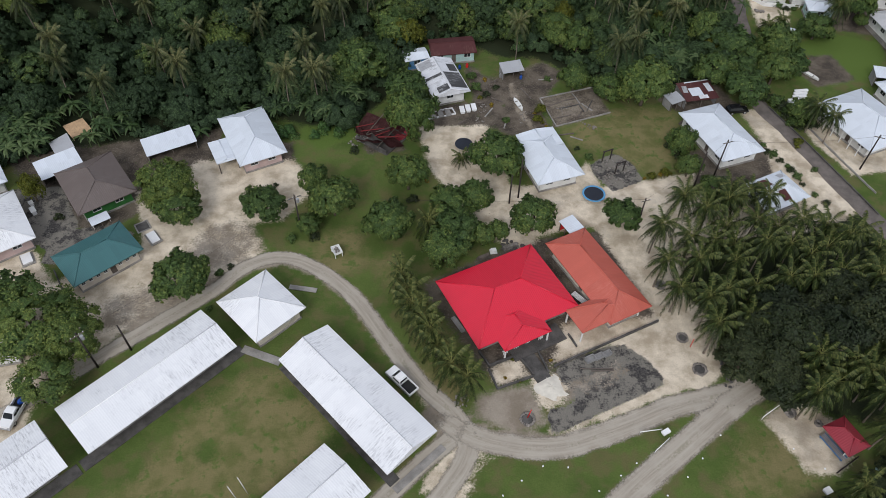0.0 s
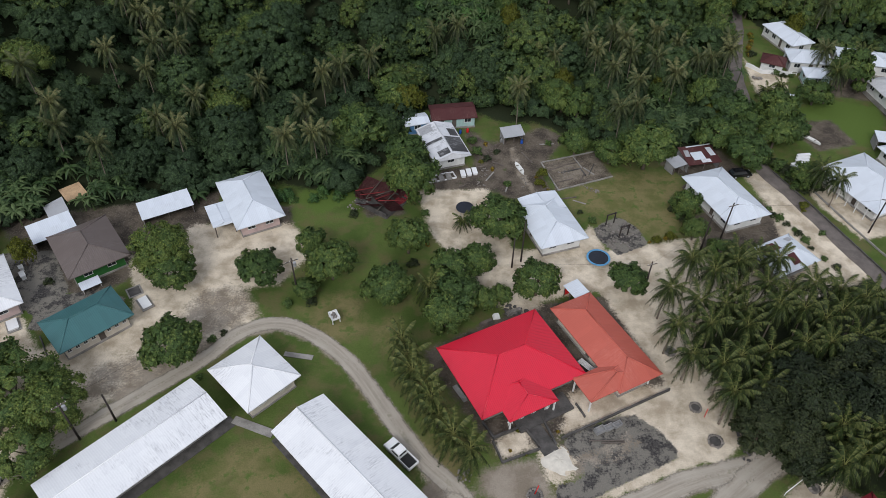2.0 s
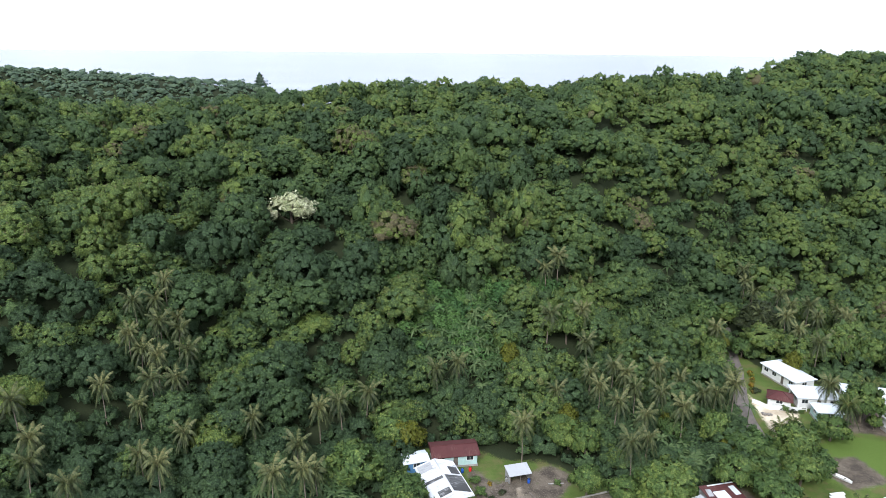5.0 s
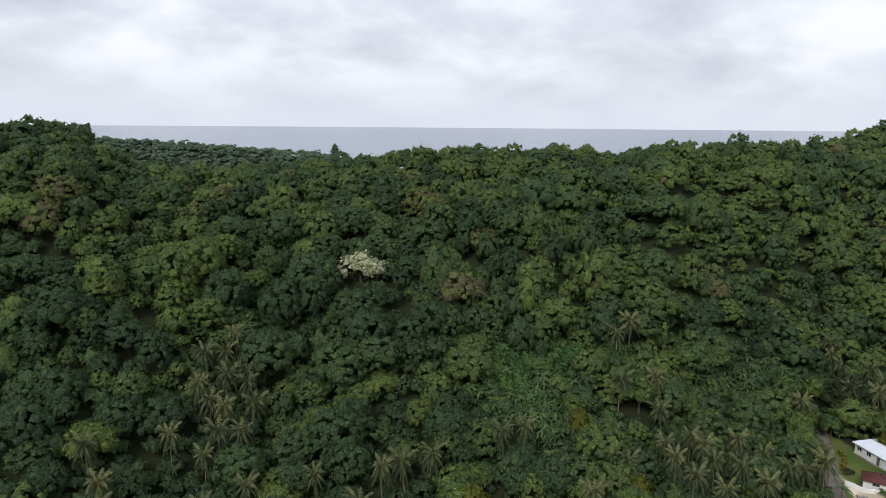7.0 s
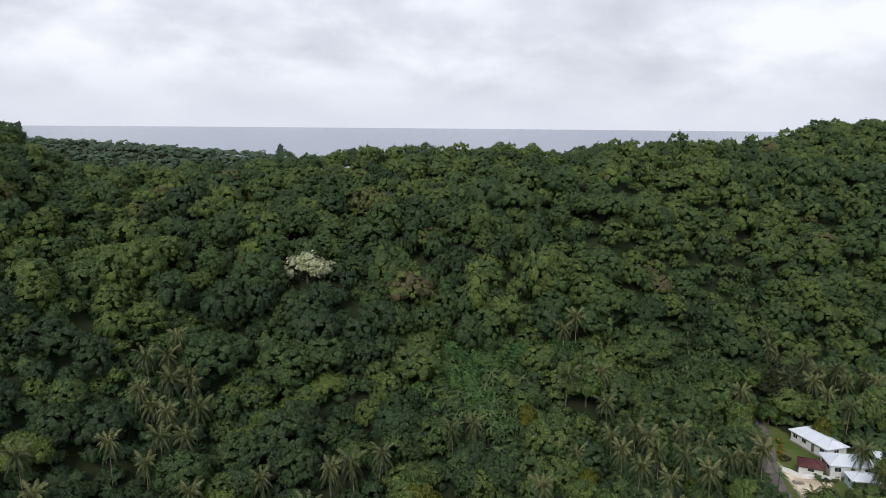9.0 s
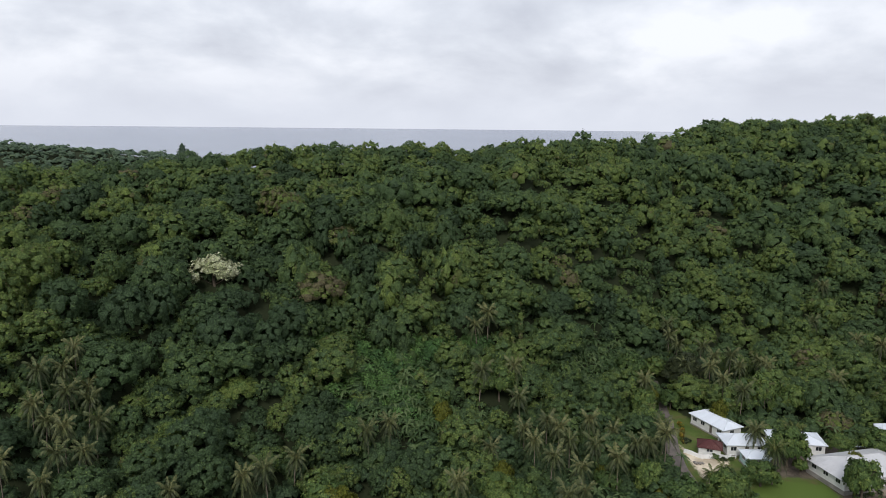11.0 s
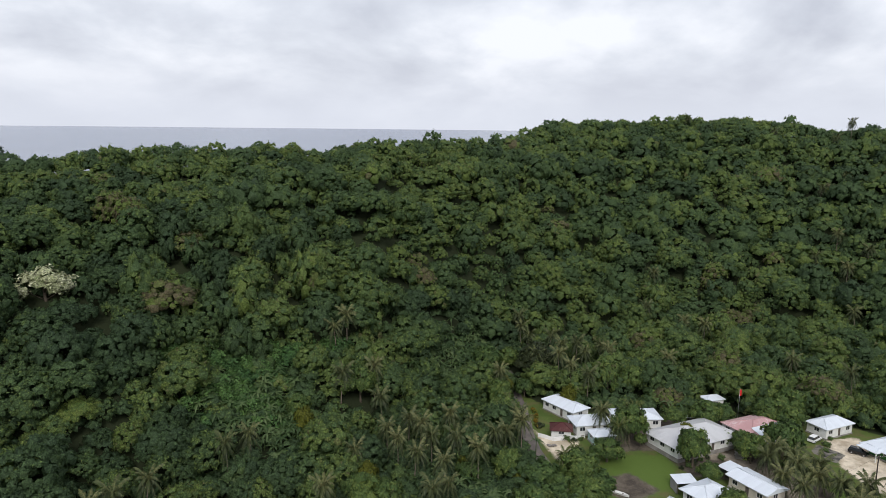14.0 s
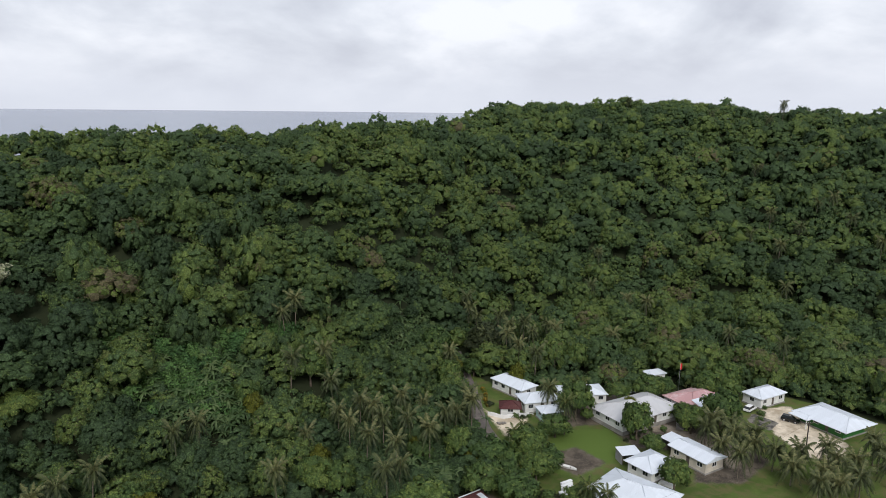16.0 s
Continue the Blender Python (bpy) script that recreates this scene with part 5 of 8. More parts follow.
for k, (x, y) in enumerate(((3.3, 116.7), (4.5, 117.2), (5.7, 117.6))):
    slab_thing(x, y, 2.1, 1.0, 0.55, 100, "white tomb in a row behind the houses", base=False)
for k in range(3):
    slab_thing(-2.6 + 1.5 * k, 114.9 + 0.45 * k, 2.2, 1.1, 0.35, 105, "low concrete tomb inside a kerbed plot", "concrete", base=False)
for k in range(4):
    slab_thing(72.6 + 0.25 * k, 119.2 + 0.95 * k, 3.4, 0.8, 0.6 + 0.12 * (k % 2), 8, "white tomb in a row by the road hedge", base=False)
slab_thing(-73.4, 87.3, 1.0, 0.8, 0.9, -50, "white air-conditioner unit beside a house", "trim", "air_conditioner", "air conditioner", False)
slab_thing(-72.4, 85.6, 1.6, 0.9, 0.9, -50, "white chest freezer beside a house", "trim", "chest_freezer", "freezer", False)


def canoe(x, y, L, ang, label, name="canoe"):
    root = thing(name, label, "boat", "boats", pose(x, y, float(ground_z(x, y)), 0, 0, ang))
    bm = bmesh.new()
    prev = None
    for t in np.linspace(-1, 1, 9):
        w = 0.45 * (1 - abs(t) ** 3) + 0.06
        ring = [bm.verts.new((t * L / 2, sy * w * k, z)) for sy, k, z in ((-1, 1, 0.5), (-1, 0.6, 0.02), (1, 0.6, 0.02), (1, 1, 0.5), (1, 0.82, 0.48), (1, 0.45, 0.1), (-1, 0.45, 0.1), (-1, 0.82, 0.48))]
        if prev:
            for k in range(8):
                bm.faces.new((prev[k], prev[(k + 1) % 8], ring[(k + 1) % 8], ring[k]))
        prev = ring
    part("hull", bm, M["trim"], root)
    for sx in (-0.2, 0.2):
        part("thwart", box(bmesh.new(), sx * L - 0.1, sx * L + 0.1, -0.34, 0.34, 0.38, 0.42), M["old_timber"], root)


canoe(14.9, 119.0, 4.2, -68, "old white boat hull lying beside the dirt path")
canoe(79.3, 131.6, 4.8, -52, "white boat hull on the lawn")


def low_wall(name, pts, h, w, mat, label):
    """A low boundary wall along a polyline, its top slightly uneven."""
    root = thing(name, label, "wall", "low walls", pose(*pts[0], 0))
    for (x0, y0), (x1, y1) in zip(pts, pts[1:]):
        L, a = math.hypot(x1 - x0, y1 - y0), math.atan2(y1 - y0, x1 - x0)
        bm = bmesh.new()
        n = max(2, int(L / 0.8))
        rows = [[bm.verts.new((k * L / n, sy * w / 2, z)) for sy, z in ((-1, -0.2), (-1, h * (0.9 + 0.18 * math.sin(k * 2.3) ** 2)), (1, h * (0.9 + 0.18 * math.sin(k * 2.3) ** 2)), (1, -0.2))] for k in range(n + 1)]
        for p, q in zip(rows, rows[1:]):
            for j in range(4):
                bm.faces.new((p[j], p[(j + 1) % 4], q[(j + 1) % 4], q[j]))
        bm.faces.new(rows[0][::-1])
        bm.faces.new(rows[-1])
        bmesh.ops.recalc_face_normals(bm, faces=bm.faces)
        ob = part("wall_run", bm, M[mat], root)
        ob.matrix_local = pose(x0 - pts[0][0], y0 - pts[0][1], 0, 0, 0, math.degrees(a))
    return root


low_wall("garden_wall", [(7.2, 55.6), (8.4, 52.3), (13.7, 54.5)], 0.5, 0.2, "dark_concrete", "low blackened block wall round the front garden")
low_wall("garden_wall", [(17.0, 56.3), (34.2, 65.0)], 0.5, 0.22, "dark_concrete", "low blackened block wall along the drive")
low_wall("garden_wall", [(13.9, 54.8), (12.0, 57.6)], 0.45, 0.25, "dark_concrete", "low concrete wall beside the entry path")
low_wall("garden_wall", [(16.1, 55.3), (14.5, 59.7)], 0.45, 0.25, "dark_concrete", "low concrete wall beside the entry path")
low_wall("garden_wall", [(20.8, 59.9), (19.7, 62.2)], 0.4, 0.2, "dark_concrete", "short blackened garden wall")
low_wall("garden_wall", [(-64.0, 72.6), (-59.5, 66.4)], 0.45, 0.2, "dark_concrete", "low dark kerb beside the green roof")
low_wall("garden_wall", [(19.6, 121.3), (22.3, 112.3), (33.8, 117.1)], 0.25, 0.2, "concrete", "broken foundation kerb of a cleared plot")
low_wall("garden_wall", [(19.6, 121.3), (31.4, 125.6)], 0.25, 0.2, "concrete", "broken foundation kerb of a cleared plot")
low_wall("garden_wall", [(23.4, 118.0), (27.6, 119.6), (28.4, 117.2)], 0.2, 0.18, "dark_concrete", "broken inner kerb of a cleared plot")
low_wall("garden_wall", [(26.6, 123.4), (27.9, 119.9)], 0.2, 0.18, "concrete", "broken inner kerb of a cleared plot")
low_wall("garden_wall", [(30.6, 121.2), (29.0, 117.4)], 0.18, 0.18, "dark_concrete", "broken inner kerb of a cleared plot")
low_wall("garden_wall", [(-3.6, 113.6), (2.0, 115.6), (1.2, 117.4), (-4.4, 115.4), (-3.6, 113.6)], 0.3, 0.18, "white_slab", "white kerb round old tombs")
low_wall("road_wall", [(67.2, 120.0), (71.4, 109.4), (76.9, 94.0), (78.4, 89.5)], 0.35, 0.2, "dark_concrete", "low dark kerb along the road")
low_wall("road_wall", [(73.5, 113.5), (77.0, 103.0), (80, 95)], 0.35, 0.2, "concrete", "low concrete wall along the road")
low_wall("yard_wall", [(74.5, 163.5), (77.4, 160.0), (84.6, 159.4)], 1.0, 0.2, "white_slab", "curved white yard wall")
part("paving", box(bmesh.new(), -1.2, 1.2, -3.6, 3.6, -0.1, 0.09, 0.01), M["dark_concrete"], thing("entry_path", "dark concrete path up to the red-roofed house", "path", at=pose(13.6, 57.2, 0, 0, 0, 30)))
part("paving", box(bmesh.new(), -4.6, 4.6, -1.6, 1.6, -0.1, 0.3, 0.02), M["dark_concrete"], thing("porch_slab", "blackened concrete porch slab with steps", "porch", at=pose(14.6, 60.6, 0, 0, 0, 28)))
for k, (x, y, L, W, a, lab) in enumerate(((-27.0, 57.2, 6.5, 1.3, -20, "pale concrete path between school blocks"), (-22.6, 70.0, 4.6, 0.9, -8, "short concrete path by the lawn"),
                           (-2.5, 40.0, 9.0, 1.1, 45, "pale concrete walk at the end of the school block"), (-38.95, 48.75, 26, 1.9, 47, "dark concrete walk along the school block"),
                           (-56.75, 29.55, 25.6, 1.9, 47, "dark concrete walk along the school block"), (-14.55, 46.75, 25, 1.7, 135, "dark concrete walk along the school block"))):
    part("paving", box(bmesh.new(), -L / 2, L / 2, -W / 2, W / 2, -0.1, 0.13 - 0.007 * k, 0.01), M["dark_concrete" if "dark" in lab else "concrete"], thing("footpath", lab, "path", "footpaths", pose(x, y, 0, 0, 0, a)))


STONES = {}


def lay_stone(root, mat, k, size, m):
    """One rough stone; stones of a kind share a few meshes."""
    key = (mat, k % 4)
    if key not in STONES:
        bm = bmesh.new()
        bmesh.ops.create_icosphere(bm, subdivisions=1, radius=1.0)
        for v in bm.verts:
            v.co *= 1 + 0.22 * math.sin(v.co.x * 5 + k) * math.cos(v.co.y * 4 + 2 * k + v.co.z * 3)
        me = bpy.data.meshes.new("stone")
        bm.to_mesh(me)
        bm.free()
        me.materials.append(M[mat])
        STONES[key] = me
    ob = part("stone", STONES[key], None, root)
    ob.matrix_local = m @ Matrix.Diagonal((1.2 * size, 0.9 * size, 0.65 * size, 1))


def ring_of_stones(x, y, r, label):
    root = thing("planting_pit", label, "planting pit", "planting pits", pose(x, y, 0))
    rr = random.Random(int(x * 10))
    for k in range(18):
        a = 2 * math.pi * k / 18
        lay_stone(root, "rubble", k, rr.uniform(0.18, 0.3), pose(r * math.cos(a), r * math.sin(a), 0.1, rr.uniform(0, 90), 0, rr.uniform(0, 90)))
    bm = bmesh.new()
    bmesh.ops.create_cone(bm, cap_ends=True, segments=20, radius1=r, radius2=r * 0.7, depth=0.16, matrix=Matrix.Translation((0, 0, 0.06)))
    part("soil", bm, M["dark_concrete"], root)


ring_of_stones(12.5, 47.6, 0.95, "stone-ringed planting pit with a red stake")
ring_of_stones(38.9, 56.4, 0.95, "dark stone-ringed planting pit on the sand")
ring_of_stones(37.4, 62.0, 0.8, "dark stone-ringed planting pit on the sand")
ring_of_stones(35.8, 72.4, 0.85, "dark stone-ringed planting pit beside a palm")


def pole_thing(name, label, pts, r, mat, category, group=""):
    root = thing(name, label, category, group, pose(*pts[0]))
    bm = bmesh.new()
    o = Vector(pts[0])
    tube(bm, [Vector(p) - o for p in pts], [r] * len(pts), 8)
    part("pipe", bm, M[mat], root)
    return root


pole_thing("stake", "leaning red and white stake in a planting pit", [(12.5, 47.8, 0), (12.9, 48.1, 1.9)], 0.07, "red_cloth", "stake")
pole_thing("stake", "red stake beside a planting pit", [(38.3, 60.4, 0), (38.6, 60.9, 1.5)], 0.05, "red_cloth", "stake")
pole_thing("rail", "white pipe rail beside the sign", [(28.1, 45.7, 0), (28.1, 45.7, 0.7), (31.2, 46.2, 0.7), (31.2, 46.2, 0)], 0.07, "trim", "rail")
pole_thing("rail", "white pipe rail beside the sign", [(32.0, 44.9, 0), (32.0, 44.9, 0.7), (29.7, 42.9, 0.7), (29.7, 42.9, 0)], 0.07, "trim", "rail")
pole_thing("barrier", "white pipe barrier across the lane", [(46.0, 48.4, 0), (46.0, 48.4, 0.9), (51.5, 52.1, 0.9), (51.5, 52.1, 0)], 0.07, "trim", "barrier")
pole_thing("net_post", "tall white net post on the lawn", [(-24.9, 36.0, 0), (-25.5, 36.4, 4.3)], 0.05, "trim", "post", "net posts")
pole_thing("net_post", "tall white net post on the lawn", [(-25.9, 34.9, 0), (-26.5, 35.2, 4.3)], 0.05, "trim", "post", "net posts")
for x, y in ((31.0, 102.6), (33.0, 99.3)):
    root = thing("gate_frame", "weathered timber goal-like frame on the rubble mound", "frame", "timber frames", pose(x, y, 0, 0, 0, 25))
    for s in (-1, 1):
        part("post", box(bmesh.new(), s * 0.9 - 0.09, s * 0.9 + 0.09, -0.09, 0.09, -0.2, 2.4, 0.02), M["wood_pole"], root)
    part("beam", box(bmesh.new(), -1.1, 1.1, -0.1, 0.1, 2.4, 2.58, 0.02), M["wood_pole"], root)
sign = thing("sign_box", "small white sign box on the grass", "sign", at=pose(31.6, 45.7, 0, 0, 0, 30))
part("post", box(bmesh.new(), -0.06, 0.06, -0.06, 0.06, -0.2, 0.7), M["trim"], sign)
part("panel", box(bmesh.new(), -0.6, 0.6, -0.35, 0.35, 0.7, 1.1, 0.03), M["white_slab"], sign)
flag = thing("flag", "small red flag on a thin pole above the trees", "flag", at=pose(132.2, 158.1, float(ground_z(132.2, 158.1))))
bm = bmesh.new()
tube(bm, [(0, 0, -0.2), (0, 0, 9)], [0.05, 0.04], 6)
part("flag_pole", bm, M["steel"], flag)
bm = bmesh.new()
box(bm, 0.04, 0.62, -0.02, 0.02, 7.2, 9.0)
part("cloth", bm, M["red_cloth"], flag)
cart = thing("bin_table", "white-framed bin on legs holding brown coconut husks", "bin", at=pose(-17.9, 77.6, 0, 0, 0, -62))
part("tray", box(bmesh.new(), -0.95, 0.95, -0.7, 0.7, 0.85, 0.95, 0.02), M["trim"], cart)
for s_ in (-1, 1):
    part("side_board", box(bmesh.new(), -0.95, 0.95, s_ * 0.7 - 0.04, s_ * 0.7 + 0.04, 0.96, 1.25, 0.01), M["trim"], cart)
    part("end_board", box(bmesh.new(), s_ * 0.9 - 0.04, s_ * 0.9 + 0.04, -0.65, 0.65, 0.96, 1.25, 0.01), M["trim"], cart)
    for q_ in (-1, 1):
        part("leg", box(bmesh.new(), s_ * 0.86 - 0.06, s_ * 0.86 + 0.06, q_ * 0.62 - 0.06, q_ * 0.62 + 0.06, -0.1, 0.85), M["trim"], cart)
for k in range(9):
    bm = bmesh.new()
    bmesh.ops.create_icosphere(bm, subdivisions=1, radius=0.2, matrix=Matrix.Translation((-0.55 + 0.14 * k, 0.28 * math.sin(k * 2.4), 1.05)) @ Matrix.Diagonal((1.2, 0.9, 0.8, 1)))
    part("husk", bm, M["rubble"], cart)
deck = thing("timber_platform", "new pale plywood platform among banana plants", "platform", at=pose(-72.3, 107.8, 0, 0, 0, -48))
for k in range(8):
    part("plank", box(bmesh.new(), -2.3, 2.3, -2.0 + 0.5 * k, -1.52 + 0.5 * k, 0.85, 0.92), M["timber"], deck)
for sx in (-1, 1):
    for sy in (-1, 1):
        part("post", box(bmesh.new(), sx * 2.1 - 0.07, sx * 2.1 + 0.07, sy * 1.8 - 0.07, sy * 1.8 + 0.07, -0.2, 0.85), M["timber"], deck)
# ---- the pavilion's yard
bench = thing("long_bench", "grey plank bench with a dark blue frame beside the pavilion", "bench", at=pose(54.6, 44.2, 0, 0, 0, -64))
for k in range(3):
    part("plank", box(bmesh.new(), -2.0, 2.0, -0.42 + 0.29 * k, -0.16 + 0.29 * k, 0.45, 0.5, 0.01), M["steel"], bench)
for sy in (-1, 1):
    part("rail", box(bmesh.new(), -2.05, 2.05, sy * 0.5 - 0.05, sy * 0.5 + 0.05, 0.36, 0.52, 0.01), M["wall_blue"], bench)
    for sx in (-1, 1):
        part("leg", box(bmesh.new(), sx * 1.85 - 0.05, sx * 1.85 + 0.05, sy * 0.42 - 0.05, sy * 0.42 + 0.05, -0.1, 0.36), M["wall_blue"], bench)
pole_thing("fallen_post", "dark timber post leaning over the pavilion yard", [(54.0, 40.6, 0.05), (57.4, 42.7, 0.8)], 0.09, "wood_pole", "post")
slab_thing(51.8, 38.0, 1.1, 0.9, 0.5, 25, "small white cool box on the grass", "trim", "cool_box", "cool box", False)
slab_thing(60.1, 40.9, 1.6, 0.7, 0.4, -50, "turquoise plastic crate under the palms", "wall_teal", "plastic_crate", "crate", False)
ring_of_stones(50.4, 49.5, 0.6, "small stone ring at the edge of the sand")
ring_of_stones(53.9, 47.9, 0.4, "small stone ring at the edge of the sand")
# a square pit beside the family tomb
pit = thing("dug_pit", "square pit lined with grey concrete beside the tomb", "pit", at=pose(-52.4, 82.8, 0, 0, 0, 35))
for sx in (-1, 1):
    part("kerb", box(bmesh.new(), sx * 1.1 - 0.12, sx * 1.1 + 0.12, -1.2, 1.2, -0.2, 0.14, 0.02), M["concrete"], pit)
    part("kerb", box(bmesh.new(), -0.97, 0.97, sx * 1.08 - 0.12, sx * 1.08 + 0.12, -0.2, 0.13, 0.02), M["concrete"], pit)
part("bottom", box(bmesh.new(), -0.96, 0.96, -0.95, 0.95, -0.2, 0.085), M["dark_concrete"], pit)
# collapsed house
ruin = thing("ruined_house", "collapsed house with torn rusty red roofing and bare rafters", "ruined house", at=pose(-12.6, 107.6, 0, 0, 0, -35) @ Matrix.Diagonal((1.25, 1.25, 1.15, 1)))
for k, (x, y, z, rx, ry, rz, L, W, mt) in enumerate(((-1.6, 0.8, 1.5, 22, 0, 5, 5.4, 3.0, "roof_rust"), (1.6, -0.5, 1.2, -26, 6, -8, 4.8, 3.2, "roof_rust"), (-0.5, -2.2, 0.8, -34, -8, 18, 4.0, 2.4, "roof_rust"),
                                                   (0.4, 2.9, 1.1, 30, 10, -14, 4.2, 2.4, "roof_rust"), (-2.8, -1.0, 0.7, 5, 24, 40, 2.6, 1.6, "roof_rust"), (2.6, 2.2, 0.6, 12, -22, 60, 2.6, 1.3, "roof_dark_red"))):
    bm = bmesh.new()
    g = 10
    vs = [[bm.verts.new(((i / g - 0.5) * L, (j / 5 - 0.5) * W, 0.1 * math.sin(i * 1.3 + j) + 0.05 * math.sin(j * 2.7 + k))) for i in range(g + 1)] for j in range(6)]
    for j in range(5):
        for i in range(g):
            bm.faces.new((vs[j][i], vs[j][i + 1], vs[j + 1][i + 1], vs[j + 1][i]))
    bmesh.ops.solidify(bm, geom=list(bm.faces), thickness=0.04)
    uvl = bm.loops.layers.uv.new("UVMap")
    for f in bm.faces:
        for lp in f.loops:
            lp[uvl].uv = lp.vert.co.xy
    ob = part("roof_sheet", bm, M[mt], ruin)
    ob.matrix_local = pose(x, y, z, rx, ry, rz)
for k in range(7):
    bm = bmesh.new()
    box(bm, -2.4, 2.4, -0.05, 0.05, -0.06, 0.06)
    ob = part("rafter", bm, M["red_timber" if k % 2 == 0 else "old_timber"], ruin)
    ob.matrix_local = pose(-2.4 + 0.8 * k, 0.6 * math.sin(k * 2.1), 1.75 + 0.2 * math.sin(k), 0, 14 * (-1) ** k, 70 + 22 * math.sin(k * 1.7))
for s in (-1, 1):
    part("wall_stub", box(bmesh.new(), -3.0, 3.0, s * 2.4 - 0.08, s * 2.4 + 0.08, -0.1, 0.8), M["dark_concrete"], ruin)
part("slab", box(bmesh.new(), -3.2, 3.2, -2.7, 2.7, -0.2, 0.1), M["dark_concrete"], ruin)
for x, y, L, a in ((23.4, 56.1, 5.0, 1), (24.2, 55.8, 3.4, 3)):
    part("board", box(bmesh.new(), -L / 2, L / 2, -0.1, 0.1, 0.1, 0.18), M["old_timber"], thing("plank", "long weathered plank lying on the paving", "plank", "planks", pose(x, y, 0, 0, 0, a)))
for x, y, s, lab in ((22.6, 57.7, 0.75, "grey plastic crate by the drive"), (24.0, 58.2, 0.65, "stack of grey blocks by the drive"), (25.3, 58.7, 0.6, "grey water tub by the drive")):
    t_ = thing("crate", lab, "crate", "crates", pose(x, y, 0, 0, 0, 28))
    bm = bmesh.new()
    for a in (-1, 1):
        box(bm, -s, s, a * s * 0.6 - 0.04, a * s * 0.6 + 0.04, 0, 0.6)
        box(bm, a * s - 0.04, a * s + 0.04, -s * 0.6 + 0.04, s * 0.6 - 0.04, 0, 0.6)
    box(bm, -s + 0.04, s - 0.04, -s * 0.6 + 0.04, s * 0.6 - 0.04, 0.02, 0.25)
    part("shell", bm, M["wall_grey"], t_)

# whitewashed stones edging the verge
for k, (x, y) in enumerate(((11.2, 38.6), (14.2, 40.7), (17.6, 40.6), (8.6, 36.5), (5.6, 34.2), (12.4, 32.8), (15.2, 32.2), (18.2, 34.0), (21.4, 37.4), (24.6, 39.6), (27.0, 41.4), (36.2, 42.3), (33.6, 39.6), (30.4, 37.0), (39.5, 45.8), (49.2, 44.0), (52.6, 41.2))):
    st = thing("painted_stone", "small whitewashed stone on the grass verge", "stone", "painted stones", pose(x, y, float(ground_z(x, y)), 0, 0, 40 * k))
    bm = bmesh.new()
    bmesh.ops.create_icosphere(bm, subdivisions=2, radius=0.14, matrix=Matrix.Translation((0, 0, 0.06)) @ Matrix.Diagonal((1.1, 0.85, 0.7, 1)))
    for v in bm.verts:
        v.co *= 1 + 0.08 * math.sin(v.co.x * 31 + k) * math.cos(v.co.y * 27)
    part("rock", bm, M["white_slab"], st)
# rubble heaps: the timber-frame mound, the drive, the old boundary behind the red roof
def rubble_heap(x, y, rx, ry, n, size, seed, label, mat="rubble"):
    rr = random.Random(seed)
    root = thing("rubble_heap", label, "rubble", "rubble heaps", pose(x, y, 0, 0, 0, rr.uniform(0, 360)))
    for k in range(n):
        a, d = rr.uniform(0, 6.28), rr.uniform(0, 1) ** 0.5
        s_ = size * rr.uniform(0.5, 1.3)
        lay_stone(root, mat, k, s_, pose(rx * d * math.cos(a), ry * d * math.sin(a), s_ * 0.35 + 0.1 * (1 - d), rr.uniform(-30, 30), rr.uniform(-30, 30), rr.uniform(0, 360)))
    return root


rubble_heap(32.0, 99.4, 4.2, 3.4, 90, 0.22, 1, "grey rubble and broken concrete heap")
rubble_heap(11.0, 80.4, 5.4, 1.1, 50, 0.3, 2, "dark rocks piled behind the red-roofed house", "dark_concrete")
rubble_heap(3.2, 50.4, 1.2, 1.0, 26, 0.18, 3, "pale rubbish heap under the palms")
rubble_heap(42.7, 55.7, 2.6, 0.7, 34, 0.22, 4, "dark brush and rocks beside the lane", "dark_concrete")
rubble_heap(48.6, 113.4, 2.2, 1.4, 30, 0.25, 5, "broken boards and rocks beside the shed", "old_timber")
rubble_heap(-17.2, 106.8, 1.6, 2.2, 26, 0.22, 6, "pale rubble beside the ruined house")
rubble_heap(26.6, 128.4, 3.0, 1.0, 26, 0.24, 7, "broken concrete along the cleared plot")
rubble_heap(-55.9, 49.4, 1.5, 0.9, 22, 0.3, 31, "rusty scrap and brush beside the pickup", "old_timber")
rubble_heap(-51.6, 32.2, 0.9, 0.8, 34, 0.26, 8, "round heap of grey rocks on the lawn", "dark_concrete")
rubble_heap(75.6, 157.6, 1.4, 0.8, 18, 0.3, 9, "brown rocks in the sandy yard")

# ---- round the red-roofed house
low_wall("garden_wall", [(5.8, 58.6), (7.3, 56.1), (11.3, 58.0)], 0.6, 0.25, "dark_concrete", "blackened block wall of the porch terrace")
for x, y in ((9.8, 58.3), (11.5, 59.4), (13.3, 60.4), (15.3, 61.1)):
    root = thing("porch_rail", "white turned porch rail with a low post", "porch rail", "porch rails", pose(x, y, 0, 0, 0, 28))
    part("post", box(bmesh.new(), -0.1, 0.1, -0.1, 0.1, -0.1, 2.5, 0.02), M["trim"], root)
    for k in (-1, 1):
        part("baluster", box(bmesh.new(), k * 0.32 - 0.06, k * 0.32 + 0.06, -0.06, 0.06, 0.3, 1.15, 0.02), M["trim"], root)
    part("handrail", box(bmesh.new(), -0.6, 0.6, -0.09, 0.09, 1.15, 1.24, 0.02), M["trim"], root)
bench = thing("slatted_bench", "long white slatted bench between two houses", "bench", at=pose(22.1, 68.6, 0, 0, 0, -48))
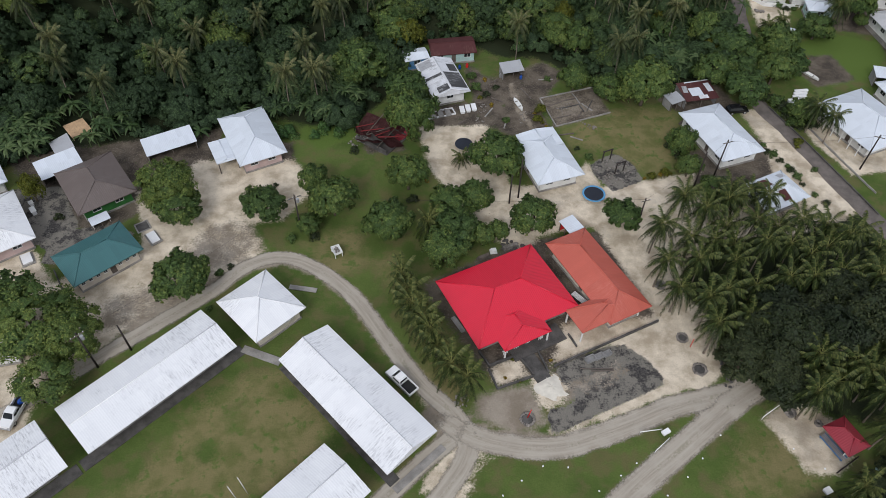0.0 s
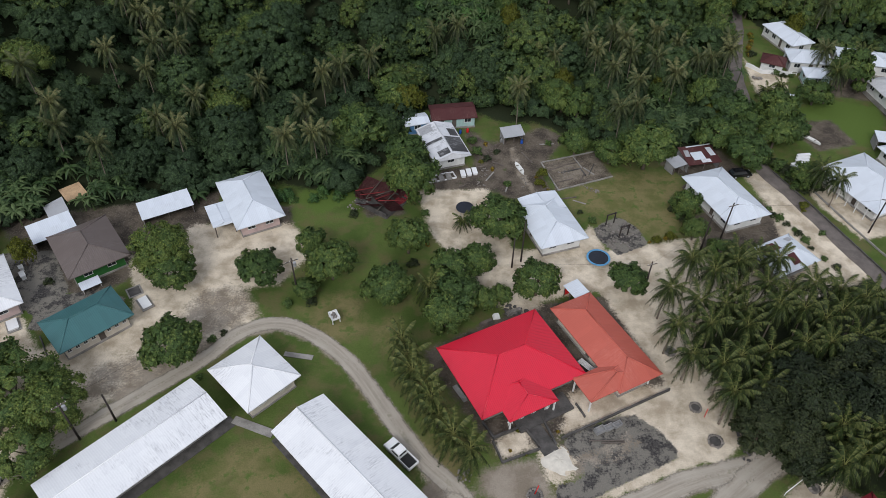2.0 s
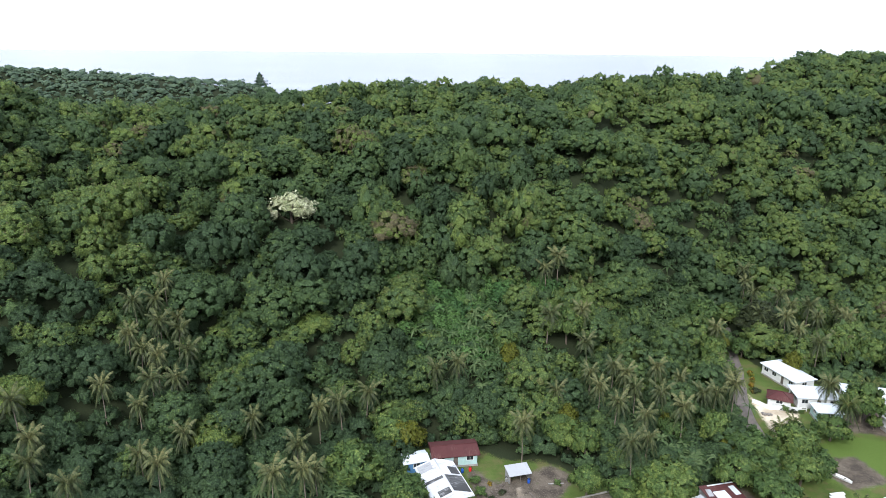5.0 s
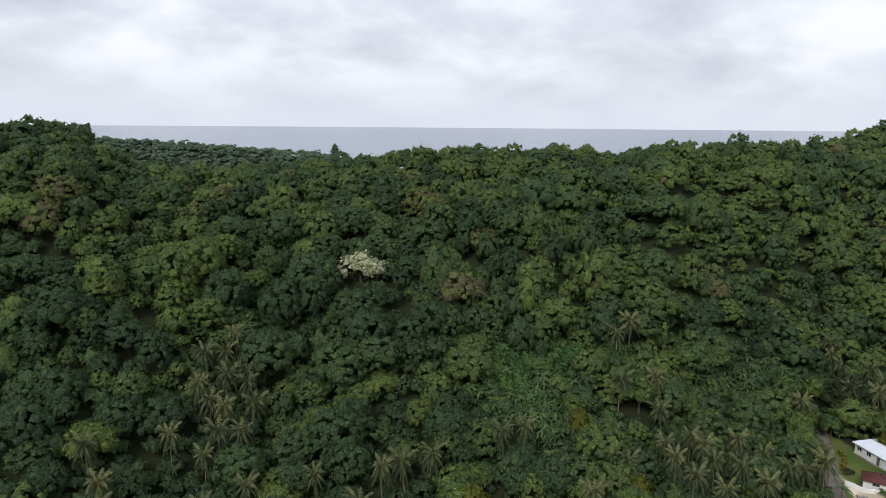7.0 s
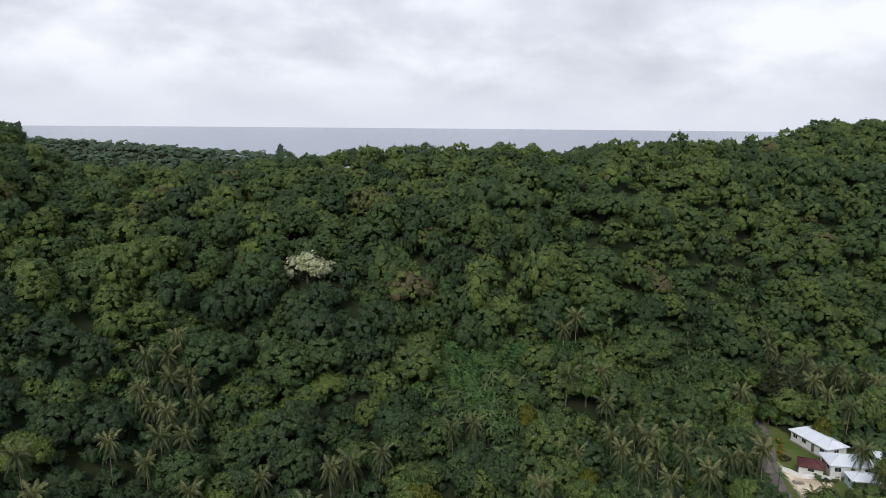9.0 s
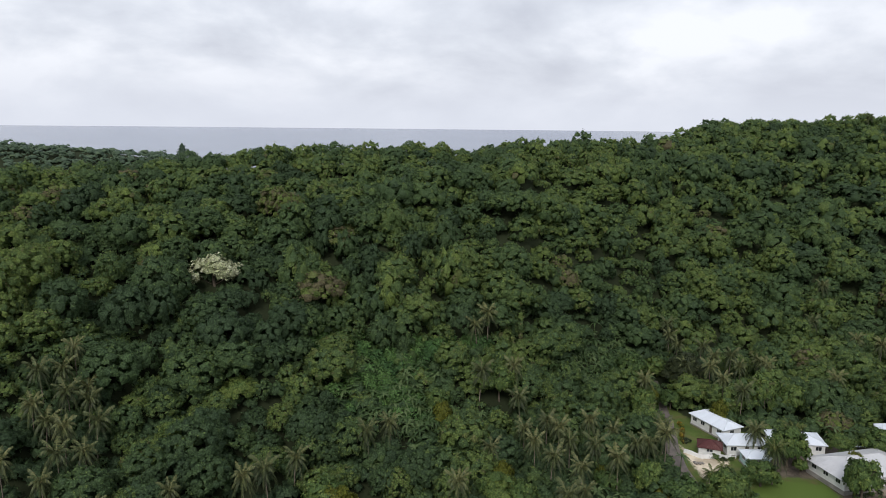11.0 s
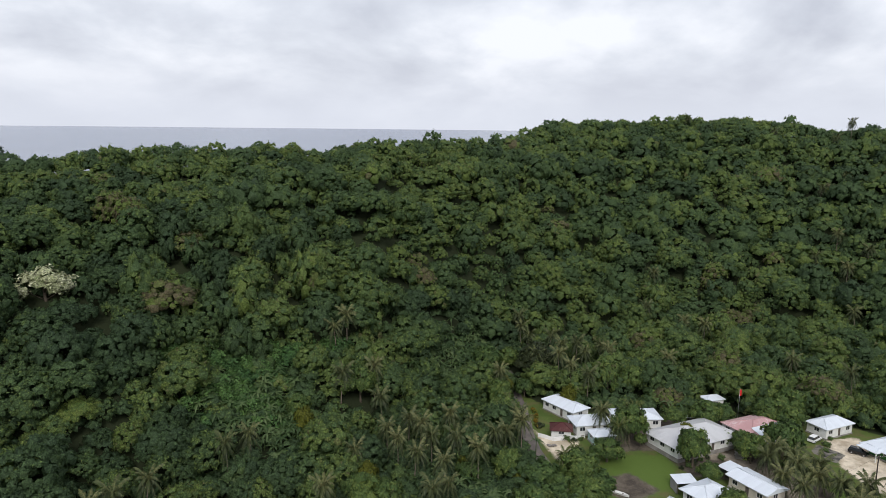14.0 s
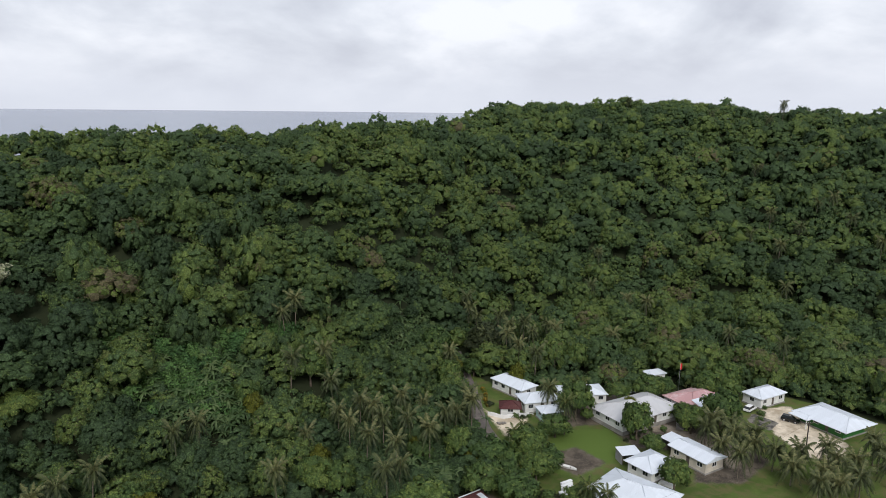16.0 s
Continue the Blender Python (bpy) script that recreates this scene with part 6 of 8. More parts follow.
for k in range(5):
    part("slat", box(bmesh.new(), -1.5, 1.5, -0.5 + 0.21 * k, -0.34 + 0.21 * k, 0.9, 0.95), M["trim"], bench)
for sx in (-1, 1):
    part("leg", box(bmesh.new(), sx * 1.3 - 0.05, sx * 1.3 + 0.05, -0.45, 0.45, -0.1, 0.9), M["trim"], bench)
for x, y, L, W, a, mt, lab in ((2.6, 63.6, 3.2, 0.7, -58, "wall_grey", "grey boards stacked by the house wall"), (6.9, 77.4, 2.4, 0.8, 28, "old_timber", "weathered timber stacked behind the house"),
                               (11.6, 79.9, 2.8, 0.9, 24, "rubble", "broken blocks stacked behind the house"), (8.6, 78.8, 1.2, 1.0, 10, "trim", "white appliance dumped behind the house")):
    root = thing("stacked_pile", lab, "pile", "stacked piles", pose(x, y, 0, 0, 0, a))
    for k in range(3):
        part("board", box(bmesh.new(), -L / 2 + 0.12 * k, L / 2 - 0.08 * k, -W / 2 + 0.07 * k, W / 2 - 0.05 * k, 0.2 * k - 0.02, 0.2 * k + 0.17, 0.01), M[mt], root)

# ---- the cluttered ground between the far houses
for k, (x, y, L, a) in enumerate(((8.8, 116.4, 3.4, 60), (10.6, 120.6, 2.6, -30), (6.4, 119.4, 3.0, 15), (12.0, 112.6, 2.4, 75), (16.8, 123.0, 4.2, -62), (18.6, 110.6, 3.0, 20), (21.4, 128.0, 3.2, 5), (3.4, 113.2, 2.2, 40), (24.0, 110.0, 3.4, 12), (26.0, 108.8, 2.6, -24), (22.6, 119.6, 3.6, 30), (26.4, 121.4, 4.2, 18), (29.2, 118.8, 3.0, -50), (24.2, 115.6, 3.2, 22), (27.6, 116.6, 2.6, 64))):
    part("board", box(bmesh.new(), -L / 2, L / 2, -0.14, 0.14, 0.0, 0.12, 0.01), M["old_timber" if k % 3 else "concrete"], thing("plank", "weathered plank lying on bare ground", "plank", "planks", pose(x, y, 0, 0, 0, a)))
rubble_heap(7.4, 117.6, 1.6, 1.0, 16, 0.16, 21, "pale rubble scattered on bare ground")
rubble_heap(15.6, 115.0, 0.8, 2.6, 18, 0.15, 22, "stones edging the dirt path")
rubble_heap(28.4, 113.0, 2.4, 0.8, 18, 0.2, 23, "broken concrete beside the cleared plot")
rubble_heap(24.6, 118.4, 2.6, 1.8, 22, 0.14, 24, "rubble and clods inside the cleared plot")
for x, y, c, lab in ((16.0, 128.2, "blue_tarp", "blue plastic barrel beside the cooking shed"), (11.6, 128.6, "steel", "dented steel barrel beside the cooking shed"), (2.8, 131.4, "blue_tarp", "blue plastic barrel behind the white house"), (4.4, 132.0, "red_cloth", "red plastic barrel behind the white house")):
    root = thing("barrel", lab, "barrel", "barrels", pose(x, y, float(ground_z(x, y))))
    bm = bmesh.new()
    tube(bm, [(0, 0, -0.05), (0, 0, 0.1), (0, 0, 0.45), (0, 0, 0.8), (0, 0, 0.9)], [0.27, 0.3, 0.31, 0.3, 0.27], 14)
    part("drum", bm, M[c], root)
    part("lid", disc_ring(bmesh.new(), 0.2, 0.29, 0.9, 0.93, 14), M["rubber"], root)

stair = thing("entry_stair", "grey concrete steps with rails up to a raised house", "stairs", at=pose(116.5, 139.7, 0, 0, 0, 50))
for k in range(6):
    part("tread", box(bmesh.new(), -0.9, 0.9, -1.9 + 0.32 * k, -1.55 + 0.32 * k, -0.05, 0.17 * (k + 1), 0.01), M["concrete"], stair)
for sx in (-1, 1):
    bm = bmesh.new()
    tube(bm, [(sx * 0.95, -1.9, 0.0), (sx * 0.95, -1.9, 1.0), (sx * 0.95, 0.1, 2.0), (sx * 0.95, 0.1, 0.9)], [0.035] * 4, 6)
    part("handrail", bm, M["trim"], stair)
for k in range(3):
    slab_thing(74.5 + 0.5 * k, 123.3 + 1.0 * k, 3.0, 0.8, 0.7, 10, "white tomb in a row beside the wide veranda", base=False)
slab_thing(95.8, 117.4, 3.4, 1.8, 0.35, -60, "white concrete pad beside the square house", "trim", "concrete_pad", "pad", False)

gate = thing("yard_gate", "low white timber gate beside the curved wall", "gate", at=pose(83.7, 159.3, 0, 0, 0, 3))
for sx in (-1, 0, 1):
    part("post", box(bmesh.new(), sx * 2.1 - 0.08, sx * 2.1 + 0.08, -0.08, 0.08, -0.2, 1.25, 0.01), M["trim"], gate)
for z_ in (0.45, 0.95):
    part("rail", box(bmesh.new(), -2.02, 2.02, -0.03, 0.03, z_, z_ + 0.12, 0.01), M["trim"], gate)
tarp = thing("orange_tarp", "crumpled orange tarpaulin beside the bare plot", "tarpaulin", at=pose(80.3, 138.2, 0, 0, 0, 20))
bm = bmesh.new()
vs = [[bm.verts.new((i * 0.3 - 0.9, j * 0.3 - 0.6, 0.12 + 0.22 * math.sin(i * 1.7 + j) ** 2 * (1 if 0 < i < 6 and 0 < j < 4 else 0))) for i in range(7)] for j in range(5)]
for j in range(4):
    for i in range(6):
        bm.faces.new((vs[j][i], vs[j][i + 1], vs[j + 1][i + 1], vs[j + 1][i]))
bmesh.ops.solidify(bm, geom=list(bm.faces), thickness=0.03)
part("sheet", bm, M["orange_cloth"], tarp)
rubble_heap(7.0, 113.4, 1.8, 0.8, 20, 0.14, 41, "broken stones scattered on bare ground")
rubble_heap(10.0, 126.0, 2.2, 0.9, 24, 0.16, 42, "rubbish and broken boards by the cooking shed", "old_timber")
rubble_heap(4.6, 116.6, 1.2, 0.7, 16, 0.14, 43, "pale rubble beside the old tombs")
rubble_heap(28.0, 126.8, 1.2, 0.5, 12, 0.28, 44, "broken white concrete pieces by the plot", "white_slab")

# ---- a low heap of fresh white sand tipped on the paving
bm = bmesh.new()
rings, n = 7, 28
loops = []
for j in range(rings):
    t = j / (rings - 1)
    loops.append([])
    for k in range(n):
        a = 2 * math.pi * k / n
        rad = (1 - t) * (1 + 0.1 * math.sin(3 * a + 1) + 0.05 * math.sin(5 * a) + 0.03 * math.sin(11 * a))
        loops[-1].append(bm.verts.new((2.9 * rad * math.cos(a), 2.1 * rad * math.sin(a), -0.03 + 0.26 * smooth(t) + 0.03 * math.sin(5 * a + 6 * t))))
for A, B in zip(loops, loops[1:]):
    for k in range(n):
        f = bm.faces.new((A[k], A[(k + 1) % n], B[(k + 1) % n], B[k]))
        f.smooth = True
heap = thing("sand_heap", "low heap of fresh white sand tipped on the paving", "sand heap", at=pose(16.4, 52.9, 0, 0, 0, -35))
part("mound", bm, M["fresh_sand"], heap)


# ================= plants =================
rng = np.random.default_rng(7)


def leaf_faces(centres, normals, size, rng, corners=4, droop=0.25, spread=0.5):
    """Leaf sprays lying roughly across the given normals: rhombs (4 corners) or triangles (3)."""
    n = len(centres)
    rand = rng.normal(size=(n, 3))
    nor = normals + spread * rng.normal(size=(n, 3))
    nor /= np.linalg.norm(nor, axis=1, keepdims=True) + 1e-9
    u = np.cross(nor, rand)
    u /= np.linalg.norm(u, axis=1, keepdims=True) + 1e-9
    v = np.cross(nor, u)
    s = size * rng.uniform(0.6, 1.35, (n, 1))
    a, b = u * s, v * s * rng.uniform(0.5, 0.85, (n, 1))
    if corners == 3:
        return np.stack([centres - a, centres + a * 0.6 - b * 1.15 - nor * s * droop, centres + a * 0.7 + b * 1.15], 1)
    return np.stack([centres - a, centres - b * 0.9 - nor * s * droop * 0.3, centres + a - nor * s * droop, centres + b], 1)


def crown_faces(radius, height, leaves, size, rng, lobes=10, flat=0.8, skirt=0.2, corners=4, lump=1.0):
    """A lobed crown on its axis, from z 0 to height: leaf sprays on the shells of many lobes, larger ones inside. Faces and soft normals."""
    k = np.arange(lobes)
    phi = k * 2.399963 + rng.uniform(0, 6.28)
    up = np.clip((k + 0.5) / lobes + rng.normal(0, 0.07, lobes), 0.02, 1)
    ring = np.sqrt(np.clip(1 - (up * 0.95) ** 2, 0, 1)) * rng.uniform(0.5, 0.9, lobes)
    lob_c = np.stack([np.cos(phi) * ring * radius, np.sin(phi) * ring * radius, height * (skirt + (0.8 - skirt) * up)], 1)
    lob_r = lump * radius * rng.uniform(0.28, 0.52, lobes) * (11 / lobes) ** 0.3
    lob_c = np.vstack([lob_c, [[0, 0, height * 0.5]]])
    lob_r = np.append(lob_r, radius * (0.68 if lump == 1 else 0.25))
    share = lob_r ** 2 / (lob_r ** 2).sum()
    which = rng.choice(len(lob_r), leaves, p=share)
    d = rng.normal(size=(leaves, 3))
    low = d[:, 2] < 0
    d[low, 2] *= np.where(rng.uniform(size=low.sum()) < 0.6, -1, 0.6)
    d /= np.linalg.norm(d, axis=1, keepdims=True)
    rad = lob_r[which, None] * (rng.uniform(0.78, 1.0, (leaves, 1)) + 0.22 * rng.uniform(0, 1, (leaves, 1)) ** 4)
    c = lob_c[which] + d * rad * [1, 1, flat]
    c[:, 2] = np.clip(c[:, 2], 0.0, None)
    faces = leaf_faces(c, d * 0.7 + [0, 0, 0.75], size, rng, corners, 0.25, 0.35)
    axis = np.array([0, 0, height * 0.25])
    out = c - axis
    out /= np.linalg.norm(out, axis=1, keepdims=True)
    nor = d * 0.6 + out * 0.75 + [0, 0, 0.2] + 0.36 * rng.normal(size=d.shape)
    m = max(24, leaves // 8)
    w2 = rng.choice(len(lob_r), m, p=share)
    d2 = rng.normal(size=(m, 3))
    d2 /= np.linalg.norm(d2, axis=1, keepdims=True)
    d2[:, 2] = np.abs(d2[:, 2])
    c2 = lob_c[w2] + d2 * lob_r[w2, None] * 0.62 * [1, 1, flat]
    c2[:, 2] = np.clip(c2[:, 2], 0.0, None)
    inner = leaf_faces(c2, d2, radius * 0.2, rng, corners, 0.1, 0.25)
    F, Nn = np.concatenate([faces, inner]), np.concatenate([nor, d2 + [0, 0, 0.2]])
    Nn /= np.linalg.norm(Nn, axis=1, keepdims=True)
    return F, Nn


def trunk_bm(height, r, rng, limbs=5, lean=0.3):
    bm = bmesh.new()
    dx, dy = rng.uniform(-lean, lean, 2)
    pts = [(dx * (t ** 1.5) * 2, dy * (t ** 1.5) * 2, -0.25 + t * (height + 0.25)) for t in np.linspace(0, 1, 6)]
    tube(bm, pts, [r * 1.35, r, r * 0.9, r * 0.78, r * 0.62, r * 0.4], 8)
    for k in range(limbs):
        a = 2 * math.pi * k / limbs + rng.uniform(-0.4, 0.4)
        p0 = Vector(pts[2 + k % 3])
        out = Vector((math.cos(a), math.sin(a), 0))
        L = height * rng.uniform(0.45, 0.75)
        tube(bm, [p0, p0 + out * L * 0.4 + Vector((0, 0, L * 0.35)), p0 + out * L * 0.8 + Vector((0, 0, L * 0.85))], [r * 0.5, r * 0.32, r * 0.12], 6)
    return bm


PLACED = set()


def settle(src, m):
    """The first call places the thing itself, later ones a copy."""
    if src.name in PLACED:
        return copy_thing(src, m)
    PLACED.add(src.name)
    src.matrix_basis = m
    return src


def billow_crown(radius, height, bosses, sides, sprays, size, rng, low=-0.3, drape=1.0, gap=0.3):
    """A tree crown as a heap of rounded leaf masses: each mass is a lumpy cap sprinkled with leaf sprays.
    Returns points, triangles, soft normals and a tone for each point."""
    k = np.arange(bosses) + 0.5
    dz = 1 - (1 - low) * k / bosses
    phi = k * 2.399963 + rng.uniform(0, 6.28)
    ring = np.sqrt(np.clip(1 - dz * dz, 0, 1))
    out = np.stack([np.cos(phi) * ring, np.sin(phi) * ring, dz], 1) + rng.normal(0, 0.15, (bosses, 3))
    out /= np.linalg.norm(out, axis=1, keepdims=True)
    axes = np.array([radius, radius, height * 0.56])
    lift = rng.uniform(1 - gap, 1.0, bosses) * 0.9
    mid = out * axes * lift[:, None] + [0, 0, height * 0.44]
    rb = radius * math.sqrt(2.4 / bosses) * 1.1 * rng.uniform(0.62, 1.35, bosses)
    P, F, N, T, base = [], [], [], [], 0
    for whole, c, r in zip(out, mid, rb):
        o = whole + np.array([0, 0, 0.45])
        o /= np.linalg.norm(o)
        u = np.cross(o, [0.31, 0.17, 0.93] if abs(o[2]) < 0.9 else [1.0, 0.2, 0.1])
        u /= np.linalg.norm(u)
        v = np.cross(o, u)
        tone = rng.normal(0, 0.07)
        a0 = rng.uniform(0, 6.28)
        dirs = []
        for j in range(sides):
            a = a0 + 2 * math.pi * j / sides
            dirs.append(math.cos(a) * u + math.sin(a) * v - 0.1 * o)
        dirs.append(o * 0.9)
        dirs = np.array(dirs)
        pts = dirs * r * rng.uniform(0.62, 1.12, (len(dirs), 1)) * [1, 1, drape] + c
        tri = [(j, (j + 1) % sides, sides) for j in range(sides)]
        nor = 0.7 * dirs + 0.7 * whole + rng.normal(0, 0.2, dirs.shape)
        # caps toned darker, sprays lighter: shade between leaf sprays put into the tint
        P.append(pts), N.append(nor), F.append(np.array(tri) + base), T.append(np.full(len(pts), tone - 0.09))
        base += len(pts)
        if sprays:
            d = rng.normal(size=(sprays, 3)) + 1.0 * o
            d /= np.linalg.norm(d, axis=1, keepdims=True)
            q = leaf_faces(c + d * r * rng.uniform(0.72, 1.14, (sprays, 1)) * [1, 1, drape], d * 0.8 + [0, 0, 0.5], size, rng, 3, 0.3, 0.5)
            P.append(q.reshape(-1, 3))
            N.append(np.repeat(0.65 * d + 0.7 * whole + 0.3 * rng.normal(size=d.shape) + [0, 0, 0.1], 3, axis=0))
            F.append(np.arange(3 * sprays).reshape(-1, 3) + base)
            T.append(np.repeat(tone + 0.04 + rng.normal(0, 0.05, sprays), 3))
            base += 3 * sprays
    N = np.concatenate(N)
    P = np.concatenate(P)
    P[:, 2] = np.maximum(P[:, 2], -0.6)
    return P, np.concatenate(F), N / np.linalg.norm(N, axis=1, keepdims=True), np.concatenate(T)


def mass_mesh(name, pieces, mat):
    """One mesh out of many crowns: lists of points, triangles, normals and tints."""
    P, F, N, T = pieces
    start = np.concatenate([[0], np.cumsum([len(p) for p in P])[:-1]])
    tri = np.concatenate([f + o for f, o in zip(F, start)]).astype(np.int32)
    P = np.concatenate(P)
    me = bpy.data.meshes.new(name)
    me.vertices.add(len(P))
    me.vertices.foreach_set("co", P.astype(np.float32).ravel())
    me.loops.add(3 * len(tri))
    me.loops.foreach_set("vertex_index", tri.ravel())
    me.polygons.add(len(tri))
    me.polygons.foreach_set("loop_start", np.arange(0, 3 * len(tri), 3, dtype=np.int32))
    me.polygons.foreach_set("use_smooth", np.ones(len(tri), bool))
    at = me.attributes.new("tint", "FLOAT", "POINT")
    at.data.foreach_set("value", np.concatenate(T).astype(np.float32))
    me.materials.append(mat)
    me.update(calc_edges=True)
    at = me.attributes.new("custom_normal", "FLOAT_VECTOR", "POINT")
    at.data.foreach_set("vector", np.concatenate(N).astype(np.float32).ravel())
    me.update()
    return me


def set_down(pieces, kind, x, y, z, s, zs, turn, tint):
    """Adds one crown, turned and scaled, to a mass."""
    P, F, N, T = kind
    c, sn = math.cos(turn), math.sin(turn)
    R = np.array([[c, sn, 0], [-sn, c, 0], [0, 0, 1]])
    pieces[0].append((P * [s, s, zs]) @ R + [x, y, z])
    pieces[1].append(F)
    pieces[2].append(N @ R)
    pieces[3].append(np.clip(T + tint, 0.0, 0.8) if tint < 0.86 else T * 0.3 + tint)


# ---- village trees: one thing each, with trunk and crown
def tree_kind(radius, height, leaves, size, lobes, mat, trunk_h, label, flat=0.8, lump=1.0, tone=None):
    if mat in (M["leaf"], M["blossom"]):
        P, F, N, T = billow_crown(radius * 1.08, height, lobes * 2, 5, int(0.75 * leaves / lobes), size * 0.98, rng, -0.25, flat, 0.5)
        pieces = ([], [], [], [])
        set_down(pieces, (P, F, N, T * 1.4), 0, 0, trunk_h * 0.55, 1, 1, 0, tone if tone else rng.uniform(0.22, 0.55))
        me = mass_mesh("crown", pieces, mat)
    else:
        q, nor = crown_faces(radius, height, 2 * leaves, size * 0.85, rng, lobes, flat, corners=3, lump=lump)
        q[:, :, 2] += trunk_h * 0.55
        me = quads_mesh("crown", q, mat, np.repeat(tone if tone else rng.uniform(0.18, 0.72) if mat is M["leaf_dark"] else rng.uniform(0.2, 0.52), len(q)), nor)
    root = thing("broadleaf_tree", label, "tree", "village trees", pose(0, -400, -60))
    part("trunk", trunk_bm((trunk_h + height * 0.35) * (1.0 if lump == 1 else 0.62), 0.09 + radius * 0.045, rng), M["bark"], root)
    part("crown", me, mat, root)
    return root


BROAD = [tree_kind(4.0, 5.6, 1600, 0.32, 22, M["leaf"], 2.4, "round-crowned dark green breadfruit-like tree on the sand") for _ in range(3)]
BROAD += [tree_kind(4.0, 6.4, 1500, 0.34, 17, M["leaf"], 2.8, "broad-leaved green tree with an uneven crown", 0.95) for _ in range(2)]
BIG = [tree_kind(6.5, 7.5, 3400, 0.26, 34, M["leaf"], 3.0, "wide spreading yellow-green tree with small leaves", 0.8, tone=t) for t in (0.62, 0.76)]
DARK = [tree_kind(4.0, 8.5, 2300, 0.22, 30, M["leaf_dark"], 3.0, "tall feathery dark green tree beside the palms", 0.9) for _ in range(4)]
YELLOW = [tree_kind(2.0, 3.0, 700, 0.2, 7, M["leaf_yellow"], 1.0, "bright yellow-green tree at the edge of the woods")]


def plant(kinds, spots, z_scale=1.0, sink=0.0):
    for k, (x, y, width) in enumerate(spots):
        src = kinds[k % len(kinds)]
        base = 2.0 if kinds is YELLOW else 6.5 if kinds is BIG else 4.0
        s = 1.03 * width / 2 / base
        zs = (s * z_scale if s > 0.9 else s * z_scale * 1.1) * (0.86 + 0.28 * ((k * 0.618) % 1))
        m = pose(x, y, float(ground_z(x, y)) - 0.1 - sink, 0, 0, (k * 137.5) % 360)
        ob = settle(src, m)
        ob.scale = (s, s, zs)


plant(BROAD, [(-45.8, 84.6, 7.6), (-40.9, 68.7, 8.6), (-31.3, 86, 7.2), (-23.5, 92.3, 4.7), (-19.3, 86.7, 7.3), (-23.2, 82.7, 4.2), (-9.2, 81.8, 7.8),
              (-7.9, 119, 8.4), (-6.7, 108.6, 8.6), (-6.6, 93.6, 6.4), (1.4, 86.6, 7.6), (5.4, 88.6, 6.2), (2.4, 80.6, 7.4), (0.2, 76.6, 6.6), (9.4, 81.8, 3.4)])
plant(BROAD, [(9.7, 98.8, 9.6), (15.5, 84, 7.4), (31.1, 85.4, 6.2), (-66.1, 63.8, 7.1), (40.5, 120, 10), (33.6, 121.6, 7),
              (56.4, 127, 8.2), (61.7, 121.6, 8.6), (45.3, 105, 4.8), (45.5, 98.6, 4.2), (48.8, 92.4, 5.6), (26.8, 124.4, 6), (62, 128.4, 7.6), (71.8, 115, 5.6), (6.6, 80.4, 4.0), (-18, 126, 10.5), (-11.6, 139.3, 9)], 1.0)
plant(BROAD, [(84.6, 146, 7.5), (137.8, 152.6, 9), (63, 137.4, 9), (96.2, 115.5, 5.7), (117.8, 135.9, 7), (74, 139, 6), (147.4, 156.5, 9), (74.5, 132, 7), (72, 136, 8), (69.5, 128, 7), (66, 132.5, 7), (120.5, 156.5, 8), (126, 157.5, 7), (112, 158.5, 6), (139.5, 147.5, 6.5), (119.5, 140, 6.5), (101.5, 130, 5), (82, 190, 6), (96, 186, 7), (97, 151, 3.0), (118, 145, 4.5)])
plant(BIG, [(-61, 59.8, 12.6), (-54.5, 57.6, 9.4), (-55.5, 50.8, 8.4), (-48.6, 88.6, 9.8)])
plant(DARK, [(50.4, 34.4, 4.6), (47.6, 33.8, 3.4), (48.8, 32.4, 4.4), (52.8, 35.2, 3.4), (57.4, 38.6, 4.0), (61.4, 40.6, 5.0), (58.4, 35.6, 4.6), (55.4, 31.6, 5.0), (62.4, 36.4, 6.0), (51.6, 31.0, 4.4)], 0.55)
RIM = [(-43.1, 153.7, 11), (-47.1, 131.7, 10), (25.8, 140.8, 9), (-85.7, 131.5, 10), (86.0, 214.6, 9), (-33.2, 166.2, 9), (-9.5, 140.7, 6)]
plant(BIG, RIM)
plant(BROAD, [(95.6, 154.2, 8.5), (102.6, 137.6, 7.4), (126.8, 135.5, 8.5)], 1.5)
plant(DARK, [(46.7, 59.4, 9), (50.6, 58.6, 10), (53.3, 56.7, 9), (47.6, 53.8, 8), (44, 56, 8), (49.4, 51.9, 8), (56.8, 58, 10), (55.5, 62.5, 9), (61, 60, 10), (60.5, 66, 9), (51, 64, 9), (66, 63, 9)], 0.92)
plant(YELLOW, [(69.6, 108.6, 1.8), (38.8, 97.6, 1.6), (41.6, 98.9, 1.7), (-5.2, 98.6, 2.6), (19.4, 116.5, 2.2), (18.6, 114, 1.8)])

# the trees between the palms and behind the road
BETWEEN = [(23.8, 142.5, 6.5), (28.7, 137, 6), (48.8, 144, 5.5), (70, 179.5, 6.5), (57, 142, 6), (13.9, 170, 6), (30.5, 178, 8), (77.5, 210, 9), (106, 184, 8), (113, 182, 7)]
SUNNY = [(-8.8, 138, 6.4), (-73, 88.5, 4), (109, 148.5, 4.6), (90, 178, 4.6), (49, 147, 4.5), (58.5, 138.5, 4), (26, 146, 5), (75.6, 189.3, 5.5), (14.5, 166, 4.5)]
ROUND = [(90.8, 201.6, 12)]
plant(BROAD, BETWEEN, 1.3)
plant(DARK, ROUND, 1.0)
plant(YELLOW, SUNNY, 1.7)

BLOSSOM = [tree_kind(3.6, 5.6, 900, 0.26, 17, M["blossom"], 4.6, "wide tree in full cream-white blossom on the wooded slope", 0.85, tone=0.5)]
